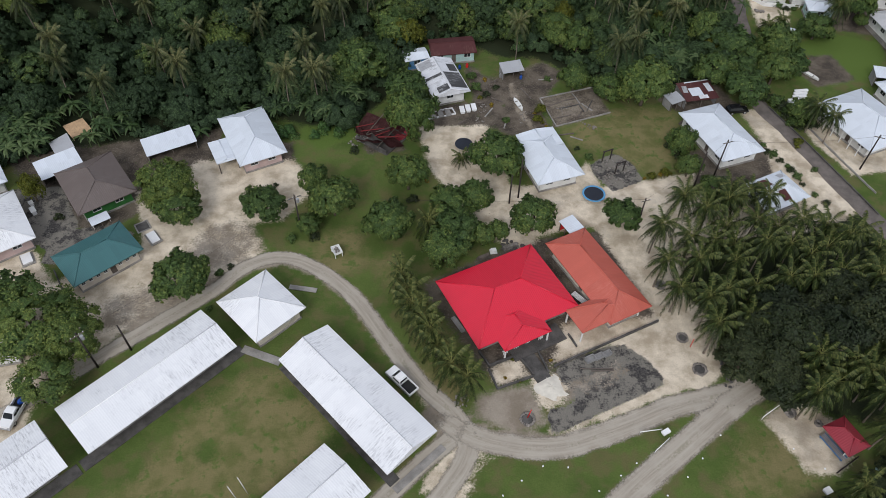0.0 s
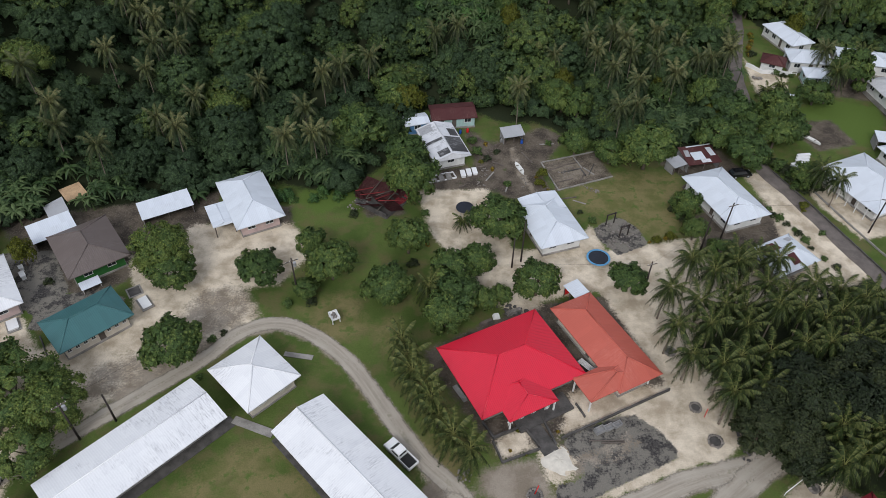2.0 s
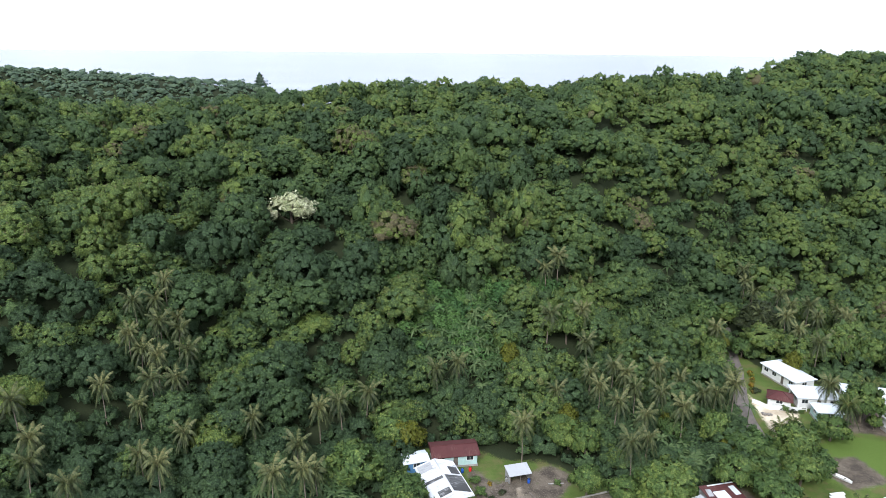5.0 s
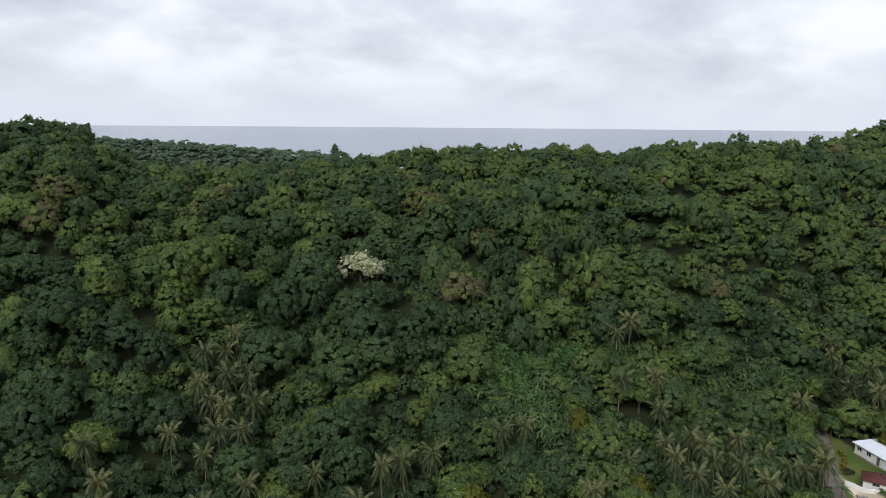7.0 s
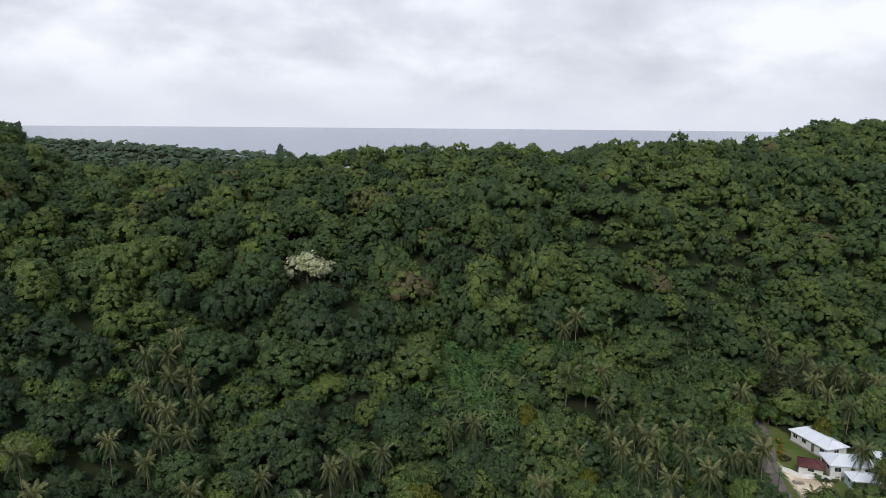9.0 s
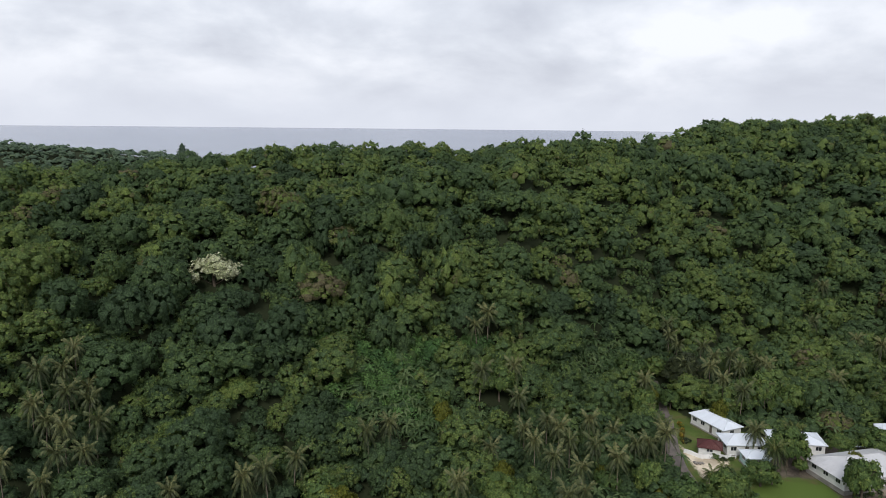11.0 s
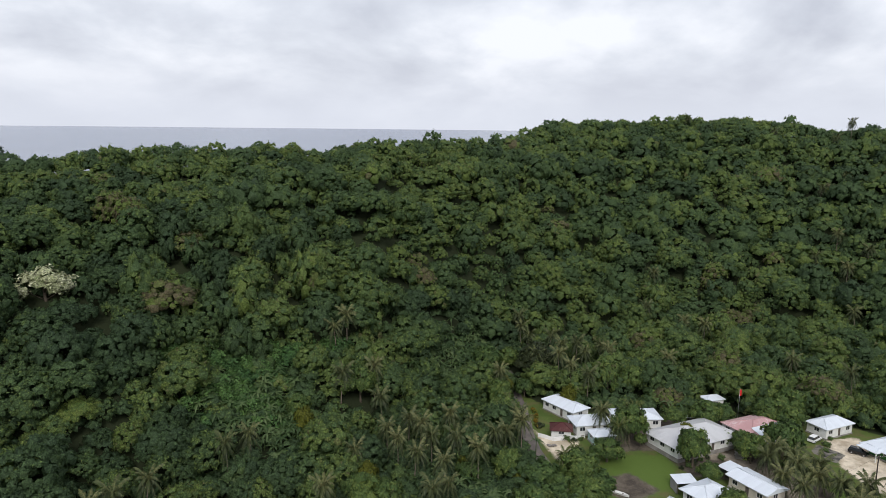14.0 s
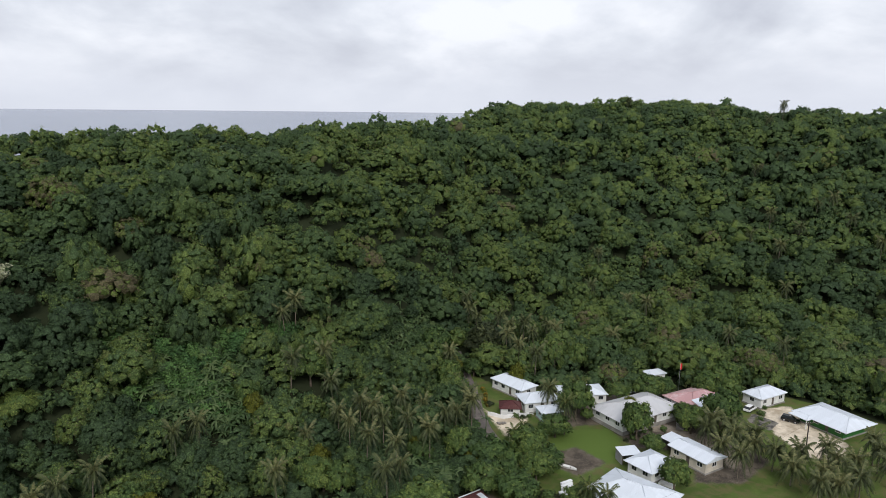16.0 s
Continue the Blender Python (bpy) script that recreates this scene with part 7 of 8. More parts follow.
BLOSSOM_AT = (-45.3, 200.5)
plant(BLOSSOM, [(*BLOSSOM_AT, 15.0)], 0.85, 3.4)


def pine_crown(radius, height):
    """Feathery layered cone with an uneven outline."""
    n = 2600
    t, a = rng.uniform(0, 1, n) ** 1.5, rng.uniform(0, 6.28, n)
    layer = 0.72 + 0.28 * np.sin(t * 26 + 2 * np.sin(a))
    reach = radius * (1 - t) ** 0.8 * layer * (1 + 0.3 * np.sin(a + 0.6) + 0.14 * np.sin(5 * a)) * rng.uniform(0.45, 1, n) + 0.25
    d = np.stack([np.cos(a), np.sin(a), np.full(n, 0.5)], 1)
    c = np.stack([np.cos(a) * reach, np.sin(a) * reach, 1.5 + height * t + 0.25 * reach], 1)
    return leaf_faces(c, d, 0.5, rng, 3, 0.3, 0.5), d


def lone_pine(x, y):
    root = thing("pine_tree", "lone broad dark pine with feathery boughs on the headland", "tree", "", pose(x, y, float(ground_z(x, y)) - 0.3))
    part("trunk", trunk_bm(10.5, 0.4, rng), M["bark"], root)
    q, nor = pine_crown(7.0, 11.5)
    # the pine shares the headland leaf colour with its painted haze
    part("crown", quads_mesh("crown", q, M["leaf_head_haze"], np.full(len(q), 0.12), nor), None, root)


lone_pine(-164.6, 622)


def shrub_kind(radius, height, leaves, size, mat, label, name="shrub"):
    q, nor = crown_faces(radius, height, leaves, size, rng, 6, 0.85, 0.1)
    root = thing(name, label, "shrub", "garden shrubs", pose(0, -400, -60))
    bm = bmesh.new()
    for k in range(4):
        a = k * 1.7
        tube(bm, [(0, 0, -0.15), (0.25 * radius * math.cos(a), 0.25 * radius * math.sin(a), height * 0.35), (0.5 * radius * math.cos(a), 0.5 * radius * math.sin(a), height * 0.6)], [0.05, 0.035, 0.015], 5)
    part("stems", bm, M["bark"], root)
    part("leaves", quads_mesh("leaves", q, mat, np.repeat(rng.uniform(0.3, 0.7), len(q)), nor), mat, root)
    return root


SHRUBS = [shrub_kind(1.0, 1.4, 260, 0.17, M["leaf"], "rounded green garden shrub beside a yard"), shrub_kind(1.0, 1.1, 240, 0.16, M["leaf_dark"], "low dark green hedge shrub")]
CROTON = [shrub_kind(0.7, 1.0, 200, 0.13, M["croton"], "yellow and red croton bush in a garden", "croton_bush"), shrub_kind(0.6, 0.8, 170, 0.12, M["leaf_yellow"], "small yellow-green garden bush", "croton_bush")]


def plant_shrubs(kinds, spots, seed=0):
    r = np.random.default_rng(200 + seed)
    for k, (x, y, w) in enumerate(spots):
        ob = settle(kinds[k % len(kinds)], pose(x, y, float(ground_z(x, y)) - 0.05, 0, 0, r.uniform(0, 360)))
        ob.scale = (w / 2, w / 2, w / 2 * r.uniform(0.85, 1.15))


def row_of(x0, y0, x1, y1, n, w):
    return [(x0 + (x1 - x0) * k / max(n - 1, 1) + 0.3 * math.sin(k * 5.1), y0 + (y1 - y0) * k / max(n - 1, 1) + 0.3 * math.cos(k * 3.7), w * (0.8 + 0.35 * math.sin(k * 2.3) ** 2)) for k in range(n)]


plant_shrubs(SHRUBS, row_of(67.4, 124, 71.5, 113.5, 8, 2.8) + row_of(70.2, 122, 74, 114, 6, 2.6) + row_of(62.6, 107.5, 66.6, 99, 7, 1.7) + row_of(67, 96.5, 70, 92, 3, 1.4), 1)
plant_shrubs(SHRUBS, row_of(44.2, 108.5, 46.2, 101, 6, 2.6) + [(27.6, 103, 1.8), (25.8, 105.6, 1.2), (70.5, 100.8, 1.4), (-67.5, 84.5, 1.8), (-36.6, 72.6, 1.6), (-35.2, 74.2, 1.3), (-36.8, 65.4, 1.2), (-22.4, 81.2, 2.2), (-26, 80.6, 1.8)], 2)
plant_shrubs(CROTON, row_of(37.6, 97.4, 42.6, 99.2, 4, 1.3) + row_of(18.2, 116, 20.4, 111.5, 6, 1.4) + row_of(-4.8, 100.6, -3.6, 96, 5, 1.7) + [(69.2, 107.4, 1.6), (9.6, 54.2, 0.8), (10.8, 57.4, 0.9), (16.6, 57.4, 0.9), (11.8, 53.6, 0.7), (8.2, 127.4, 1.6), (7, 121, 1.8), (9.4, 118.6, 1.5)], 3)
plant_shrubs(SHRUBS, [(6.2, 124, 2.4), (8.4, 122, 2.0), (5.4, 128, 2.4), (10.4, 124.6, 1.6), (12.2, 113.4, 1.8), (24.6, 128.6, 1.4), (-25.4, 98.6, 1.8), (-17.6, 103.6, 2.0), (-4, 104.2, 1.8), (-5.6, 90.6, 2.2), (21.6, 127.8, 1.6), (-31, 93.6, 1.2)], 4)
plant_shrubs(SHRUBS, row_of(84.2, 158.2, 79.4, 160.2, 4, 1.8) + row_of(124, 132, 134, 116, 9, 1.9) + row_of(138, 134, 147, 141, 4, 1.7) + row_of(100, 137.6, 109, 141, 5, 1.8) + [(143.5, 138.5, 2.2), (121, 142, 2), (112.4, 139.6, 2.0), (77.5, 169, 2.4), (80.5, 164, 2.2)], 5)
plant_shrubs(CROTON, row_of(76.8, 168.5, 80.6, 180, 7, 2.2) + [(103.5, 141, 2.2), (122.8, 140, 1.5), (92.6, 154.4, 1.6), (86.5, 150.5, 2.4), (84.4, 152.6, 2.0)], 6)


# ---- coconut palms
def frond_quads(length, rng, pairs=15, rise=0.5, droop=1.0, width=0.78, fill=0.95):
    """One frond along +x from the origin: a rib and its hanging leaflets."""
    out = []

    def rib(t):
        return np.array([length * (t - 0.12 * t * t), 0, length * (rise * t - droop * 0.75 * t * t)])

    ts = np.linspace(0, 1, 6)
    for a, b in zip(ts, ts[1:]):
        p, q = rib(a), rib(b)
        w0, w1 = 0.055 * (1 - a) + 0.012, 0.055 * (1 - b) + 0.012
        out.append([p + [0, w0, 0], p - [0, w0, 0], q - [0, w1, 0], q + [0, w1, 0]])
    for k in range(pairs):
        t = 0.16 + 0.84 * k / (pairs - 1)
        p, ahead = rib(t), rib(min(t + 0.05, 1.05)) - rib(t)
        ahead /= np.linalg.norm(ahead)
        ll = width * (0.3 + 0.72 * math.sin(math.pi * min(0.12 + t * 0.86, 1.0)))
        for side in (-1, 1):
            d = np.array([0, side * 0.85, -0.5]) + 0.62 * ahead + rng.normal(0, 0.09, 3)
            d /= np.linalg.norm(d)
            w = 0.5 * length / pairs * fill * ahead
            tip = p + d * ll * rng.uniform(0.85, 1.1) - [0, 0, 0.14 * ll]
            out.append([p - w * 0.8, p + w * 0.8, tip + w * 0.16, tip - w * 0.16])
    return np.array(out)


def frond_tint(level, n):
    """Upper fronds pale, lower ones darker, level by level; the ribs yellowish."""
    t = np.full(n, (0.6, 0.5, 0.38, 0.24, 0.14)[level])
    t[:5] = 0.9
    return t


FRONDS = []
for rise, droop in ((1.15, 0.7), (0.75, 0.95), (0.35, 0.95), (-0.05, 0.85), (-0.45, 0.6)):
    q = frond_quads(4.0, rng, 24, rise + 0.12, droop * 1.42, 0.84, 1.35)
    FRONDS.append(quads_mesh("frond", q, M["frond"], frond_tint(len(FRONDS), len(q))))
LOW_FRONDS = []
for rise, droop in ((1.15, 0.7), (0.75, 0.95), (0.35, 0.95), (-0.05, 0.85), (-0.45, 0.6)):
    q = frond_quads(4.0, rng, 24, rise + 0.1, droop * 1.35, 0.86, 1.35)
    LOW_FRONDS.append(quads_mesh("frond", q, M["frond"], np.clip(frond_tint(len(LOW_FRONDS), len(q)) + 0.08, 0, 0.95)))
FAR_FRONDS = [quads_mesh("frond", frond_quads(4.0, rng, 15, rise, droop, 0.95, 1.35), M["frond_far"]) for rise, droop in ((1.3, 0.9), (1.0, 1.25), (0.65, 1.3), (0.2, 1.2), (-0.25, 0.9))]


def palm_trunk(height, lean, rng):
    bm = bmesh.new()
    ts = np.linspace(0, 1, 8)
    tube(bm, [(lean * t * t, 0, -0.3 + t * (height + 0.3)) for t in ts], [0.26, 0.18, 0.16, 0.15, 0.14, 0.13, 0.13, 0.15], 8)
    return bm


def palm_kind(height, lean, count, seed, separate=True, fronds=None):
    r = np.random.default_rng(seed)
    root = thing("coconut_palm", "coconut palm with arching green fronds and a slim grey trunk", "palm tree", "coconut palms", pose(0, -400, -60))
    part("trunk", palm_trunk(height, lean, r), M["palm_bark"], root)
    crown, tints = [], []
    for k in range(count):
        lvl = k / (count - 1)
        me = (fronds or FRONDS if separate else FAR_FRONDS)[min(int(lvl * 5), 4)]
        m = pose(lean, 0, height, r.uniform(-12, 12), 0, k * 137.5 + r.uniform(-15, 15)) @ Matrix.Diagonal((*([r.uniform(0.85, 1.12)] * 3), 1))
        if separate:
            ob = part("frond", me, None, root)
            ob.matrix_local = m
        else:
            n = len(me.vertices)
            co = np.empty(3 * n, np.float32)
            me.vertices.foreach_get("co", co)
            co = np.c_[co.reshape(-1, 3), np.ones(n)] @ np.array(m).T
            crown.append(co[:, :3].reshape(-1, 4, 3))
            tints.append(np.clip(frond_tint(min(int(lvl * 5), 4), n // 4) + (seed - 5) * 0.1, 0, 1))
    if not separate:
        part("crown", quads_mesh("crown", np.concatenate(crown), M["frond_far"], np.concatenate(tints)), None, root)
    return root


NEAR_PALMS = [palm_kind(7.5, 0.8, 30, 1), palm_kind(8.5, -0.6, 32, 2), palm_kind(6.8, 0.3, 29, 3)]
LOW_PALMS = [palm_kind(4.0, 0.5, 30, 7, True, LOW_FRONDS), palm_kind(4.8, -0.6, 31, 8, True, LOW_FRONDS), palm_kind(3.4, 0.2, 28, 9, True, LOW_FRONDS)]
FAR_PALMS = [palm_kind(9.5, 0.8, 28, 4, False), palm_kind(8.6, -0.9, 26, 5, False), palm_kind(10.3, 0.4, 29, 6, False)]
YARD_PALMS = [palm_kind(5.4, 0.6, 36, 4, False), palm_kind(6.4, -0.5, 38, 5, False), palm_kind(4.6, 0.3, 34, 6, False)]


PALM_SPOTS = []


def plant_palms(kinds, spots, height=None, size=1.0, seed=0):
    r = np.random.default_rng(100 + seed)
    for k, (x, y) in enumerate(spots):
        ob = settle(kinds[k % len(kinds)], pose(x, y, float(ground_z(x, y)) - 0.1, 0, 0, r.uniform(0, 360)))
        s = (0.72 if kinds is FAR_PALMS else 0.78 if kinds is YARD_PALMS else 0.8) * size * r.uniform(0.88, 1.14)
        if kinds is FAR_PALMS:
            PALM_SPOTS.append((x, y))
        ob.scale = (s, s, 1.0 if height is None else height * r.uniform(0.85, 1.15))


plant_palms(NEAR_PALMS, [(35.2, 79.3), (40.4, 84.5), (40.2, 76.9), (34.7, 72), (40.2, 71), (36.4, 67), (44, 75.8), (43.7, 82), (46.8, 79.6), (49.4, 86.1), (50.5, 79.7), (45.9, 72.3),
                         (42.7, 66.6), (51, 74.8), (54.7, 79.8), (55.6, 74.9), (58.9, 79.9), (58.8, 73.8), (63.6, 80), (65.1, 76.4), (68.8, 79.4), (70.1, 75), (47.8, 84.6), (61.8, 75.6)], seed=1)
plant_palms(NEAR_PALMS, [(40.1, 59.3), (39.9, 63.4), (48.2, 67.8), (52.9, 69.1), (57, 68.1), (62.1, 70.4), (67, 71.7), (67.5, 68.4), (58.3, 61.8), (63.3, 64), (53.2, 53.9), (57.2, 54),
                         (62.6, 57.9), (50.9, 48.6), (55.1, 50.9), (59.0, 53.7), (60.4, 48.3), (45.6, 61.4), (59.6, 44.2), (70, 66), (47, 76), (66, 60), (64.5, 55), (53.0, 53.2), (60.2, 51.6), (63.6, 50.4), (63.4, 45.6)], seed=2)
plant_palms(LOW_PALMS, [(-6.3, 70.2), (-2.8, 62.2), (-0.7, 57.7), (1.6, 53.8), (3.6, 51.2), (-5, 67.5), (-4.1, 64.7), (-1.8, 60), (-2.7, 82.3)], size=1.0, seed=3)
plant_palms(NEAR_PALMS, [(72.3, 112.2), (74.8, 109.0)], size=0.92, height=0.8, seed=12)
plant_palms(LOW_PALMS, [(54.9, 37.6)], size=0.9, seed=14)
plant_palms(LOW_PALMS, [(74.5, 148.6), (78.4, 150.1)], size=0.8, height=0.6, seed=15)
plant_palms(NEAR_PALMS, [(87.7, 146.6), (97.8, 155.4)], size=0.9, height=0.95, seed=16)
plant_palms(NEAR_PALMS, [(53, 90.3), (55.6, 87), (50.1, 90.3)], height=0.8, seed=4)
plant_palms(LOW_PALMS, [(3.3, 100.7), (46.5, 88.5)], size=0.6, height=0.6, seed=5)
plant_palms(YARD_PALMS, [(115.2, 128.2), (118.6, 122.6), (113.6, 121.4), (122.5, 127.5), (129.5, 104.7), (136.6, 105), (143.9, 105.2), (117.8, 98.7), (124, 99), (130, 98.6), (91.2, 160.5), (99.4, 159.1), (140, 100), (119, 130), (121, 119), (125, 122), (112, 114), (121, 108), (127, 112), (133, 109), (126, 104), (122, 114), (146, 108), (149, 100)], seed=6)
plant_palms(FAR_PALMS, [(-72.6, 157.5), (-70, 160.3), (-68.3, 164.7), (-65.7, 154.1), (-62.7, 157.9), (-70.4, 147.7), (-61.8, 153.2), (-67.6, 146.5), (-63.2, 144.7), (-58.7, 148.7), (-58.5, 142.6), (-70.4, 134.4),
                        (-62.5, 140), (-62.9, 133.7), (-77.4, 119.8), (-76.2, 115.9), (-58.3, 122.8), (-52.5, 116.5), (-66.8, 111.3), (-40.2, 135.6)], seed=7)
plant_palms(FAR_PALMS, [(-29.4, 125.7), (-24.1, 118.1), (-27.1, 137.2), (-22.9, 140.5), (-18.2, 144.8), (-25.7, 115.4), (-2.7, 151.1), (2.4, 155.3), (15, 133), (-83.9, 126.9), (-52.1, 129.7), (-31.5, 114.4),
                        (35.9, 127.7), (95.4, 224.9), (72.7, 186), (95.7, 219.5)], seed=8)
plant_palms(FAR_PALMS, [(34.9, 171.6), (33.6, 160.1), (33.9, 150), (39.3, 161.9), (36.6, 146.1), (41, 157.3), (42.2, 151.5), (41.8, 140), (49.2, 160.6), (47.9, 149), (53.7, 157.8), (49.9, 141.4), (56.2, 149.3),
                        (60.4, 152.2), (64.9, 152.4), (66.5, 157.4), (23.6, 151), (34.3, 178.7), (24.8, 174), (39.6, 131.7)], seed=9)
plant_palms(FAR_PALMS, [(102.8, 217.2), (103.7, 209.4), (95.6, 195.2), (107.8, 207.3), (107.6, 200.2), (94.6, 184.9), (96.6, 178.5), (115.1, 205.1), (113.6, 196), (90.1, 199.4), (105.5, 182), (127, 183.7),
                        (97.3, 229.5), (166.3, 176), (235.3, 223.1), (233, 236.5), (168.5, 255.1), (157.6, 218.7), (172.7, 159), (189.4, 153.1), (266.2, 201.3), (275, 315), (301, 300)], seed=10)


plant_palms(FAR_PALMS, [(264, 269), (279.5, 270), (247, 240.5), (249, 226.5), (265, 232.5), (270.5, 229.5), (267.5, 217.5), (221, 204), (162, 213), (154, 237), (26, 189), (29.5, 192.5)], size=1.1, seed=17)
plant_palms(FAR_PALMS, [(311.2, 300.1)], height=1.24, seed=11)
plant_palms(FAR_PALMS, [(254.2, 360.4)], height=0.9, size=1.0, seed=13)


# ---- banana plants, past counting
def banana_patch():
    r = np.random.default_rng(31)
    spots = []
    for cx, cy, n, sp in ((66, 206, 60, 14), (78, 219, 26, 9), (53, 193, 18, 8), (0, 170, 50, 14), (64, 196, 30, 11), (60, 186, 18, 10), (72, 211, 22, 10), (4, 160, 18, 10), (-6, 149, 14, 6), (-9, 182, 14, 6), (49, 136, 14, 5), (-80, 109, 46, 8), (-79, 101, 26, 6),
                          (-67, 107, 18, 5), (-36, 119, 30, 7), (-24, 117.5, 30, 6), (-25, 126, 12, 6), (51, 138, 8, 4), (14, 165, 34, 9), (10, 178, 24, 8), (54, 197, 20, 7), (40, 146, 16, 8), (58, 152, 14, 8), (118, 170, 8, 5), (50.3, 134, 16, 5), (58, 201, 26, 7), (69, 210, 26, 8), (84, 217, 16, 7), (47.5, 190, 16, 6), (-60, 97, 26, 9), (-42, 100, 20, 8), (-20, 110, 18, 7), (-8, 112, 12, 5)):
        spots += [(cx + r.normal(0, sp * 0.6), cy + r.normal(0, sp * 0.45)) for _ in range(n)]
    quads, tint = [], []
    for x, y in spots:
        if (y < forest_front(x) - 1.5 and y < 140) or math.hypot(x + 72.3, y - 107) < 4.6:
            continue
        z, h, t0 = float(ground_z(x, y)), r.uniform(1.8, 3.6), r.uniform(0.15, 0.95)
        for k in range(9):
            a, L, wd = k * 2.4 + r.uniform(-0.3, 0.3), r.uniform(1.7, 2.7), r.uniform(0.2, 0.32)
            d, s = np.array([math.cos(a), math.sin(a), 0]), np.array([-math.sin(a), math.cos(a), 0])
            up = r.uniform(0.5, 1.3)
            pts = [np.array([x, y, z + h]) + d * L * t + np.array([0, 0, L * (up * t - 1.05 * t * t)]) for t in np.linspace(0, 1, 5)]
            ws = [0.06, wd, wd * 1.1, wd * 0.8, 0.05]
            for (p, w0), (q, w1) in zip(zip(pts, ws), zip(pts[1:], ws[1:])):
                quads += [[p - s * w0 - [0, 0, w0 * 0.3], p, q, q - s * w1 - [0, 0, w1 * 0.3]], [p, p + s * w0 - [0, 0, w0 * 0.3], q + s * w1 - [0, 0, w1 * 0.3], q]]
                tint += [t0, t0]
        for k in range(4):
            a0, a1 = k * math.pi / 2, (k + 1) * math.pi / 2
            c0, c1 = np.array([math.cos(a0), math.sin(a0), 0]) * 0.14, np.array([math.cos(a1), math.sin(a1), 0]) * 0.14
            b = np.array([x, y, z - 0.2])
            quads.append([b + c0, b + c1, b + c1 * 0.6 + [0, 0, h + 0.3], b + c0 * 0.6 + [0, 0, h + 0.3]])
            tint.append(0.9)
    return tagged(new("banana_plants", quads_mesh("banana_plants", np.array(quads), M["banana"], tint)), "dense clumps of broad-leaved green banana plants", "banana plants", kind="stuff")


banana_patch()


# ---- the woods on the flat and the ridge
# radius, height, share of masses, lowest mass, drape, gap
CROWN_SHAPES = ((4.2, 7.0, 1.0, -0.3, 1.0, 0.2), (4.6, 6.0, 1.15, -0.15, 0.85, 0.22), (3.9, 8.2, 1.0, -0.35, 1.1, 0.25), (4.5, 6.6, 0.75, -0.25, 0.95, 0.28), (4.2, 7.4, 1.3, -0.3, 0.9, 0.16), (4.8, 6.2, 0.9, -0.1, 0.7, 0.3))
CROWN_LODS = ((116, 5, 10, 0.28), (84, 5, 7, 0.28), (56, 5, 5, 0.33), (30, 4, 4, 0.42))


# trees that stand out from their neighbours: place, reach and tint
STANDING_OUT = [(x, y, w, 0.72) for x, y, w in ((-84, 129, 5), (-51, 145, 4), (23, 148, 5), (13, 167, 4), (33, 185, 5), (66, 173, 4), (-84, 177, 6), (-101, 201, 6), (-62, 210, 6), (-88, 196, 6), (21, 213, 7), (13, 205, 5), (-38, 160, 6), (-21, 167, 5),
                                                    (215, 206, 13), (155, 200, 9), (223, 186, 9), (156, 309, 8), (15, 230, 6), (145, 237, 7), (198, 203, 9), (29, 179, 5), (24, 147, 5))]
STANDING_OUT += [(x, y, w, 0.9) for x, y, w in ((-33, 229, 4), (-9, 221, 4), (57, 232, 6), (-124, 179, 5), (-72, 238, 4), (191, 247, 6), (185, 229, 5), (-35, 250, 4), (289, 251, 5))]
STANDING_OUT += [(x, y, w, 0.03) for x, y, w in ((-67, 185, 6), (-90, 226, 6), (-78, 143, 5), (70, 224, 7), (-35, 188, 5), (-32, 255, 6), (-3, 207, 5), (-91, 154, 8), (-58, 180, 5), (-111, 160, 9), (106, 259, 6), (21, 258, 5), (232, 212, 6))]

CLEARINGS = ((66, 206, 9), (78, 219, 6), (0, 174, 11), (-8, 184, 7), (10, 168, 9), (12, 180, 7), (56, 196, 6), (63, 196, 9), (72, 210, 9), (60, 187, 7), (57, 179, 6), (0, 162, 8), (12, 157, 7), (-79, 105, 9), (-67, 107, 6), (-34, 119, 7), (-23, 117, 6), (50, 137, 5))


def in_clearing(x, y):
    return np.any([np.hypot(x - px, y - py) < pr for px, py, pr in CLEARINGS], axis=0)


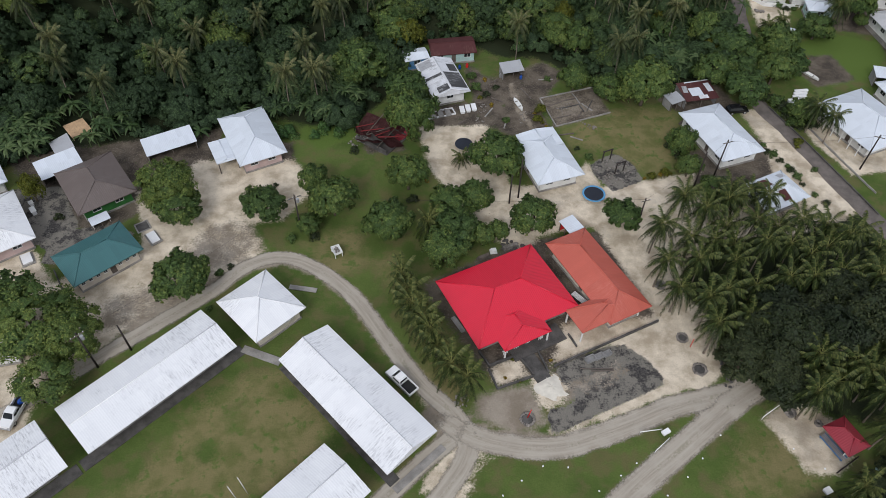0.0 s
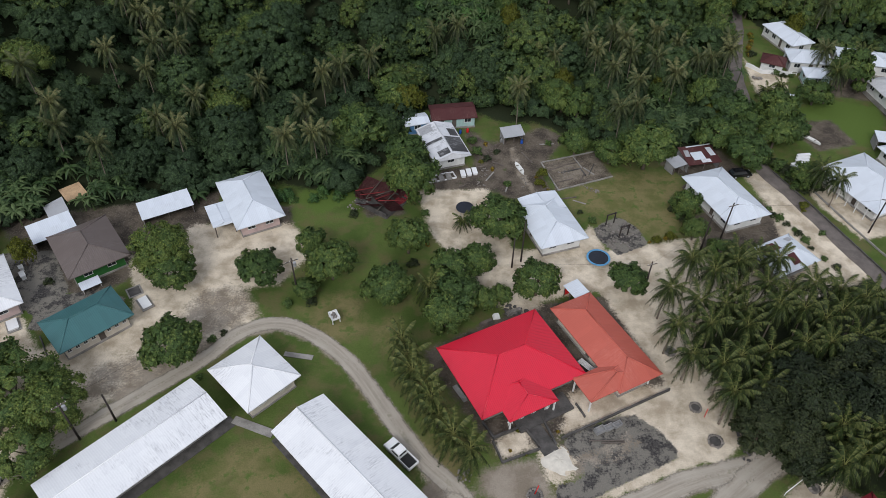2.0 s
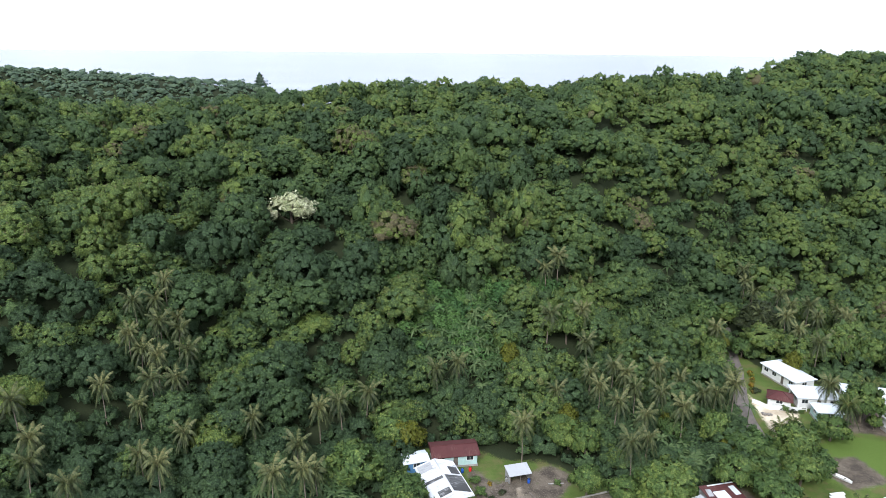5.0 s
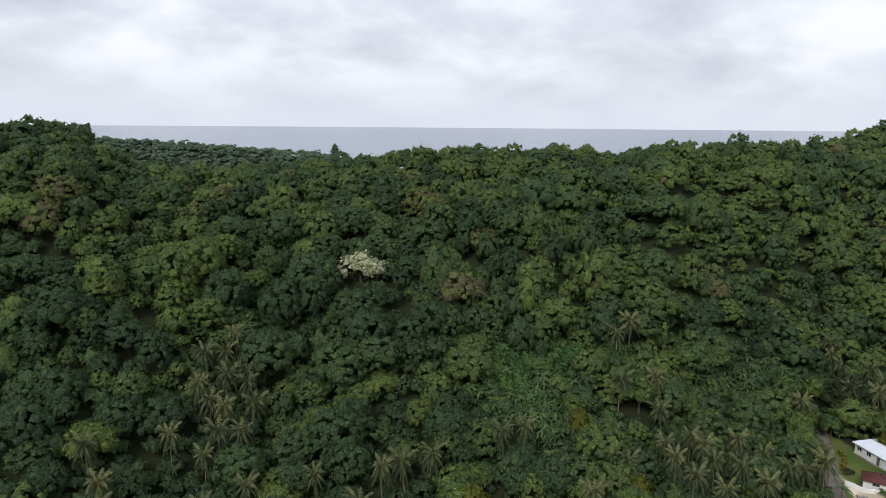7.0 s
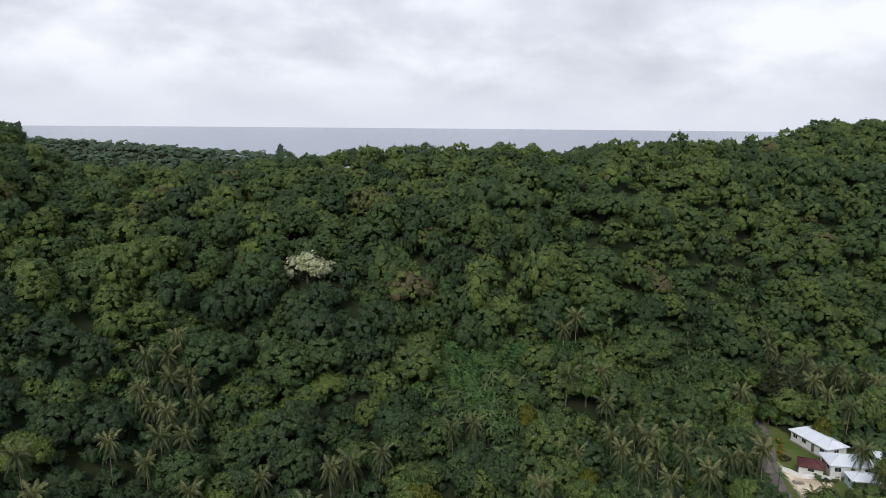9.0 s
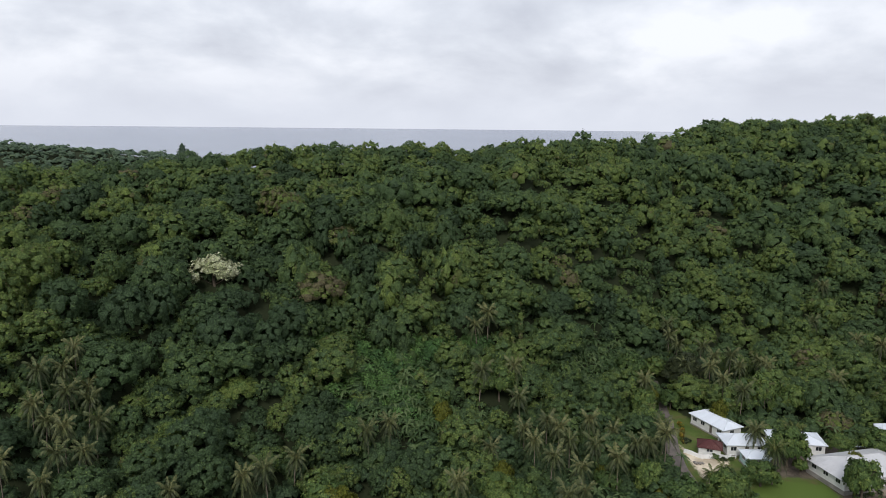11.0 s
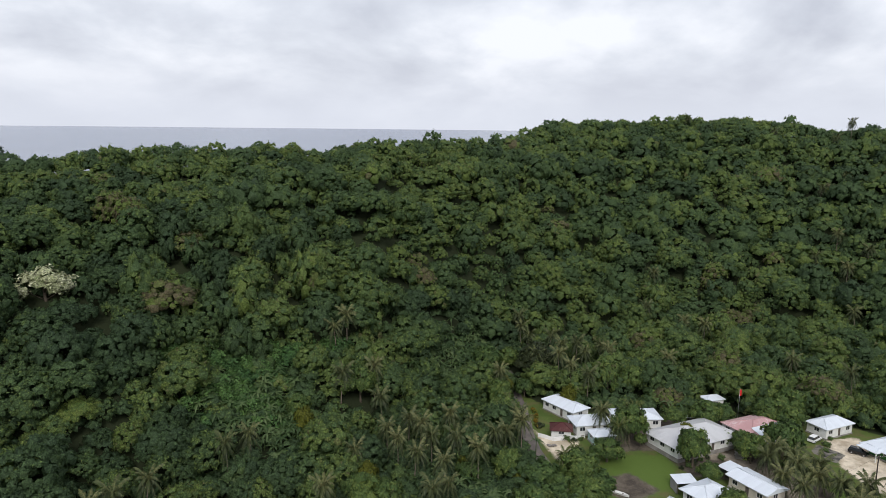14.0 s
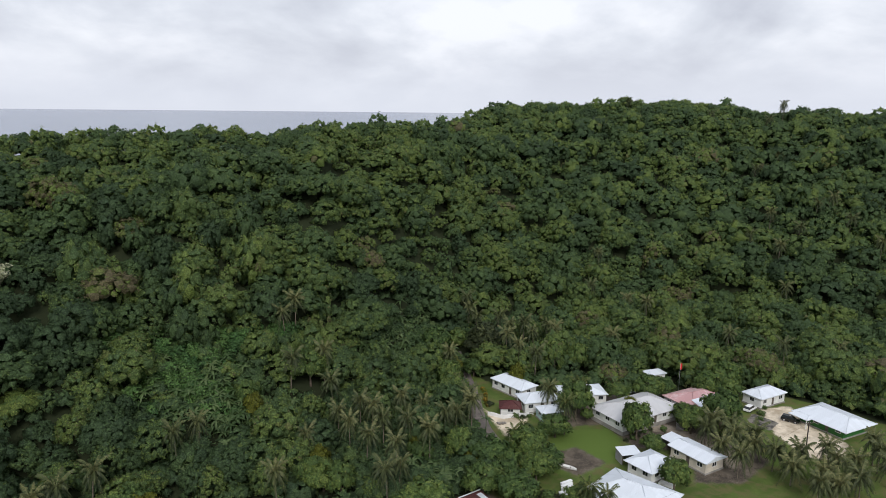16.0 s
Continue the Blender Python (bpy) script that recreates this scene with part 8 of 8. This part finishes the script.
def forest():
    r = np.random.default_rng(11)
    kinds = {}
    for lod, (bo, si, sp, le) in enumerate(CROWN_LODS):
        kinds[lod] = [billow_crown(ra, he, int(bo * k), si, sp, le, r, lo, dr, ga) for ra, he, k, lo, dr, ga in CROWN_SHAPES]
    draped = [billow_crown(3.6, 9.5, 44, 5, 12, 0.3, r, -0.6, 1.6, 0.5) for _ in range(3)]
    giants = [billow_crown(ra, he, 104, 5, 9, 0.2, r, lo, 0.9, ga) for ra, he, lo, ga in ((4.2, 6.4, -0.3, 0.22), (4.5, 5.6, -0.15, 0.3), (4.0, 7.2, -0.3, 0.25), (4.4, 6.0, -0.2, 0.35))]
    bushes = [billow_crown(ra, he, 13, 4, 4, 0.25, r, 0.0, 0.9, 0.3) for ra, he in ((1.7, 2.2), (2.1, 2.0), (1.5, 2.8))]
    xs, ys = np.meshgrid(np.arange(-330, 470, 5.3), np.arange(92, 480, 5.3))
    x = (xs + r.uniform(-2.3, 2.3, xs.shape)).ravel()
    y = (ys + 2.65 * (np.arange(xs.shape[1]) % 2) + r.uniform(-2.3, 2.3, xs.shape)).ravel()
    shrub = np.zeros(len(x), bool)
    # undergrowth at the edge of the woods and under the crest
    xs, ys = np.meshgrid(np.arange(-160, 330, 2.6), np.arange(92, 420, 2.6))
    x2, y2 = (xs + r.uniform(-1.2, 1.2, xs.shape)).ravel(), (ys + r.uniform(-1.2, 1.2, xs.shape)).ravel()
    d2 = np.hypot(x2, y2 - 4)
    pick = (r.uniform(size=x2.shape) < np.where((y2 < forest_front(x2) + 9) | in_clearing(x2, y2), 0.7, 0.36)) & (d2 < 250)
    pick |= np.any([np.hypot(x2 - px, y2 - py + 2) < 5 for px, py in PALM_SPOTS], axis=0)
    cr2 = np.interp(np.degrees(np.arctan2(x2, y2 - 4)), CREST_AZ, CREST_R)
    pick |= (np.abs(d2 - cr2) < 8) & (r.uniform(size=x2.shape) < 0.5)
    x, y, shrub = np.append(x, x2[pick]), np.append(y, y2[pick]), np.append(shrub, np.ones(pick.sum(), bool))
    dist, az = np.hypot(x, y - 4), np.degrees(np.arctan2(x, y - 4))
    crest = np.interp(az, CREST_AZ, CREST_R)
    ok = (y > forest_front(x) + np.where(shrub, 0.3, 3.4)) & (az > -45) & (az < 58) & (dist < crest + 15) & (line_dist(x, y, ROAD) > np.where(shrub, 2.6, 4.2))
    for px, py, pr in ((9, 133, 8), (0, 134, 8), (104, 164, 7), (131.3, 166, 6), (131.3, 160, 4), (-72.3, 107.5, 5.5), (-72, 104, 4), (54, 122, 6), (116.5, 159.4, 5.5), (BLOSSOM_AT[0], BLOSSOM_AT[1], 2.0)):
        ok &= np.hypot(x - px, y - py) > pr
    # banana clearings stay low
    for px, py, pr in CLEARINGS:
        ok &= shrub | (np.hypot(x - px, y - py) > pr) | (r.uniform(size=x.shape) < 0.3)
    ok &= np.hypot(x - BLOSSOM_AT[0], y - BLOSSOM_AT[1] + 4) > np.where(shrub, 0.0, 7.0)
    for px, py, pw in RIM + BETWEEN + SUNNY + ROUND:
        ok &= shrub | (np.hypot(x - px, y - py + 1) > pw * 0.48)
    for px, py, pw in BETWEEN + SUNNY + ROUND:
        ok &= np.hypot(x - px, y - py + 1.5) > pw * 0.5
    for px, py in PALM_SPOTS:
        ok &= shrub | (np.hypot(x - px, y - py + 2) > 4.8) | (r.uniform(size=x.shape) < 0.12)
    for px, py, pr in ((0, 175, 6), (-7, 185, 4), (11, 186, 4), (10, 168, 4), (2, 164, 4)):
        ok &= np.hypot(x - px, y - py) > pr
    x, y, dist, shrub, az, crest = x[ok], y[ok], dist[ok], shrub[ok], az[ok], crest[ok]
    z = ground_z(x, y)
    pieces = ([], [], [], [])
    for k in range(len(x)):
        lod = 0 if dist[k] < 160 else 1 if dist[k] < 232 else 2 if dist[k] < 320 else 3
        if not -38 < az[k] < 53 or dist[k] > crest[k] + 9:
            lod = 3
        bank = -24 < x[k] < 44 and 186 < y[k] < 222
        pool = bushes if shrub[k] else draped if bank and r.uniform() < 0.6 else kinds[lod]
        s = min(max(r.lognormal(0.0, 0.3), 0.55), 1.8) * (0.88 if dist[k] < 300 else 0.97)
        if abs(dist[k] - crest[k]) < 22:
            s = 0.62 + 0.38 * s
        big = not shrub[k] and lod < 3 and abs(dist[k] - crest[k]) > 24 and r.uniform() < 0.08
        if shrub[k]:
            s *= 1.25
        elif big:
            s, pool = r.uniform(1.3, 1.9), giants
        src = pool[r.integers(len(pool))]
        zs = s * r.uniform(0.82, 1.18)
        lift = 0.0 if shrub[k] or abs(dist[k] - crest[k]) < 24 else r.uniform(-1.3, 1.6) * min(s, 1.2)
        patch = noise.noise((x[k] * 0.055, y[k] * 0.055, 3.0)) + 0.6 * noise.noise((x[k] * 0.016, y[k] * 0.016, 9.0))
        lift += 1.2 if big else 0.0
        # lighter gully leaves; shade under the old palms put into a darker tint
        gully_shade_tint = 0.09 if -28 < x[k] < 46 and 142 < y[k] < 192 else -0.13 if x[k] < -26 and y[k] < 150 else 0.0
        # tint also takes front-edge shade (darker) and haze on far slopes (paler)
        tint = np.clip(((0.15 if y[k] < 128 and x[k] < 12 else 0.27) if shrub[k] else 0.38) + gully_shade_tint + 0.26 * patch + r.normal(0, 0.12 if shrub[k] else 0.24) + (0.28 if x[k] > 80 and dist[k] < 300 else -0.06 if dist[k] < 165 else 0.1 + 0.08 * min(max((dist[k] - 200) / 50, 0), 1)), 0.0, 0.78)
        if r.uniform() < 0.02 and dist[k] > 190 and not shrub[k]:
            tint = 0.95
        for px, py, pr, own in STANDING_OUT:
            if not shrub[k] and math.hypot(x[k] - px, y[k] - py) < pr:
                tint = own + r.normal(0, 0.03)
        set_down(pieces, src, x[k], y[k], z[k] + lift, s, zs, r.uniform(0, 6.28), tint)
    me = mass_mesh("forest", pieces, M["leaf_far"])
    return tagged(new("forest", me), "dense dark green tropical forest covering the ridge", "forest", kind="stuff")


def headland_woods():
    """Low open woods on the headland beyond the ridge, haze put into their pale leaf colour."""
    r = np.random.default_rng(12)
    kinds = [billow_crown(3.0, he, 9, 4, 1, 0.35, r, 0.0, 0.7, 0.2) for he in (4.2, 5.0, 3.4)]
    pieces = ([], [], [], [])
    for _ in range(2200):
        a, d = math.radians(r.uniform(-41, -12.6)), r.uniform(545, 660)
        x, y = d * math.sin(a), 4 + d * math.cos(a)
        z = float(ground_z(x, y))
        if z < 3:
            continue
        s = min(max(r.lognormal(-0.38, 0.3), 0.4), 1.2)
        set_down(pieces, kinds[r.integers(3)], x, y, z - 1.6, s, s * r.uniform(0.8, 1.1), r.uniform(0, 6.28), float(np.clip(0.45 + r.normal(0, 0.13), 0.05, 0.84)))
    return tagged(new("headland_woods", mass_mesh("headland_woods", pieces, M["leaf_head_haze"])), "scrub woods on the low headland by the sea, haze in their pale green leaf colour", "forest", kind="stuff")


forest()
headland_woods()


def vine_thicket():
    """Low mounds smothered in bright vines, below the ridge."""
    r = np.random.default_rng(5)
    kinds = [crown_faces(3.0, 3.4, 520, 0.3, r, 9, 0.8, 0.1, 3), crown_faces(2.4, 5.0, 480, 0.28, r, 7, 1.2, 0.1, 3), crown_faces(3.4, 2.4, 520, 0.3, r, 11, 0.6, 0.05, 3)]
    F, Nn, T = [], [], []
    for cx, cy, sx, sy, n in ((0, 175, 9, 7, 46), (-8, 186, 6, 5, 22), (12, 186, 7, 5, 22), (26, 190, 8, 4, 14), (-32, 108.5, 4, 2, 8), (-22, 108.5, 4, 3, 10)):
        for _ in range(n):
            x, y = cx + r.normal(0, sx * 0.6), cy + r.normal(0, sy * 0.6)
            if y < 130 and (y < 105.5 or -20 < x < -8):
                continue
            f, nn = kinds[r.integers(3)]
            s = r.uniform(0.6, 1.2) * (0.4 if y < 130 else 1.0)
            F.append(f * s + [x, y, float(ground_z(x, y)) - 0.2]); Nn.append(nn); T.append(np.full(len(f), r.uniform(0.1, 0.9)))
    me = quads_mesh("vine_thicket", np.concatenate(F), M["leaf_vine"], np.concatenate(T), np.concatenate(Nn))
    return tagged(new("vine_thicket", me), "bright green creepers smothering low mounds below the ridge", "creepers", kind="stuff")


vine_thicket()
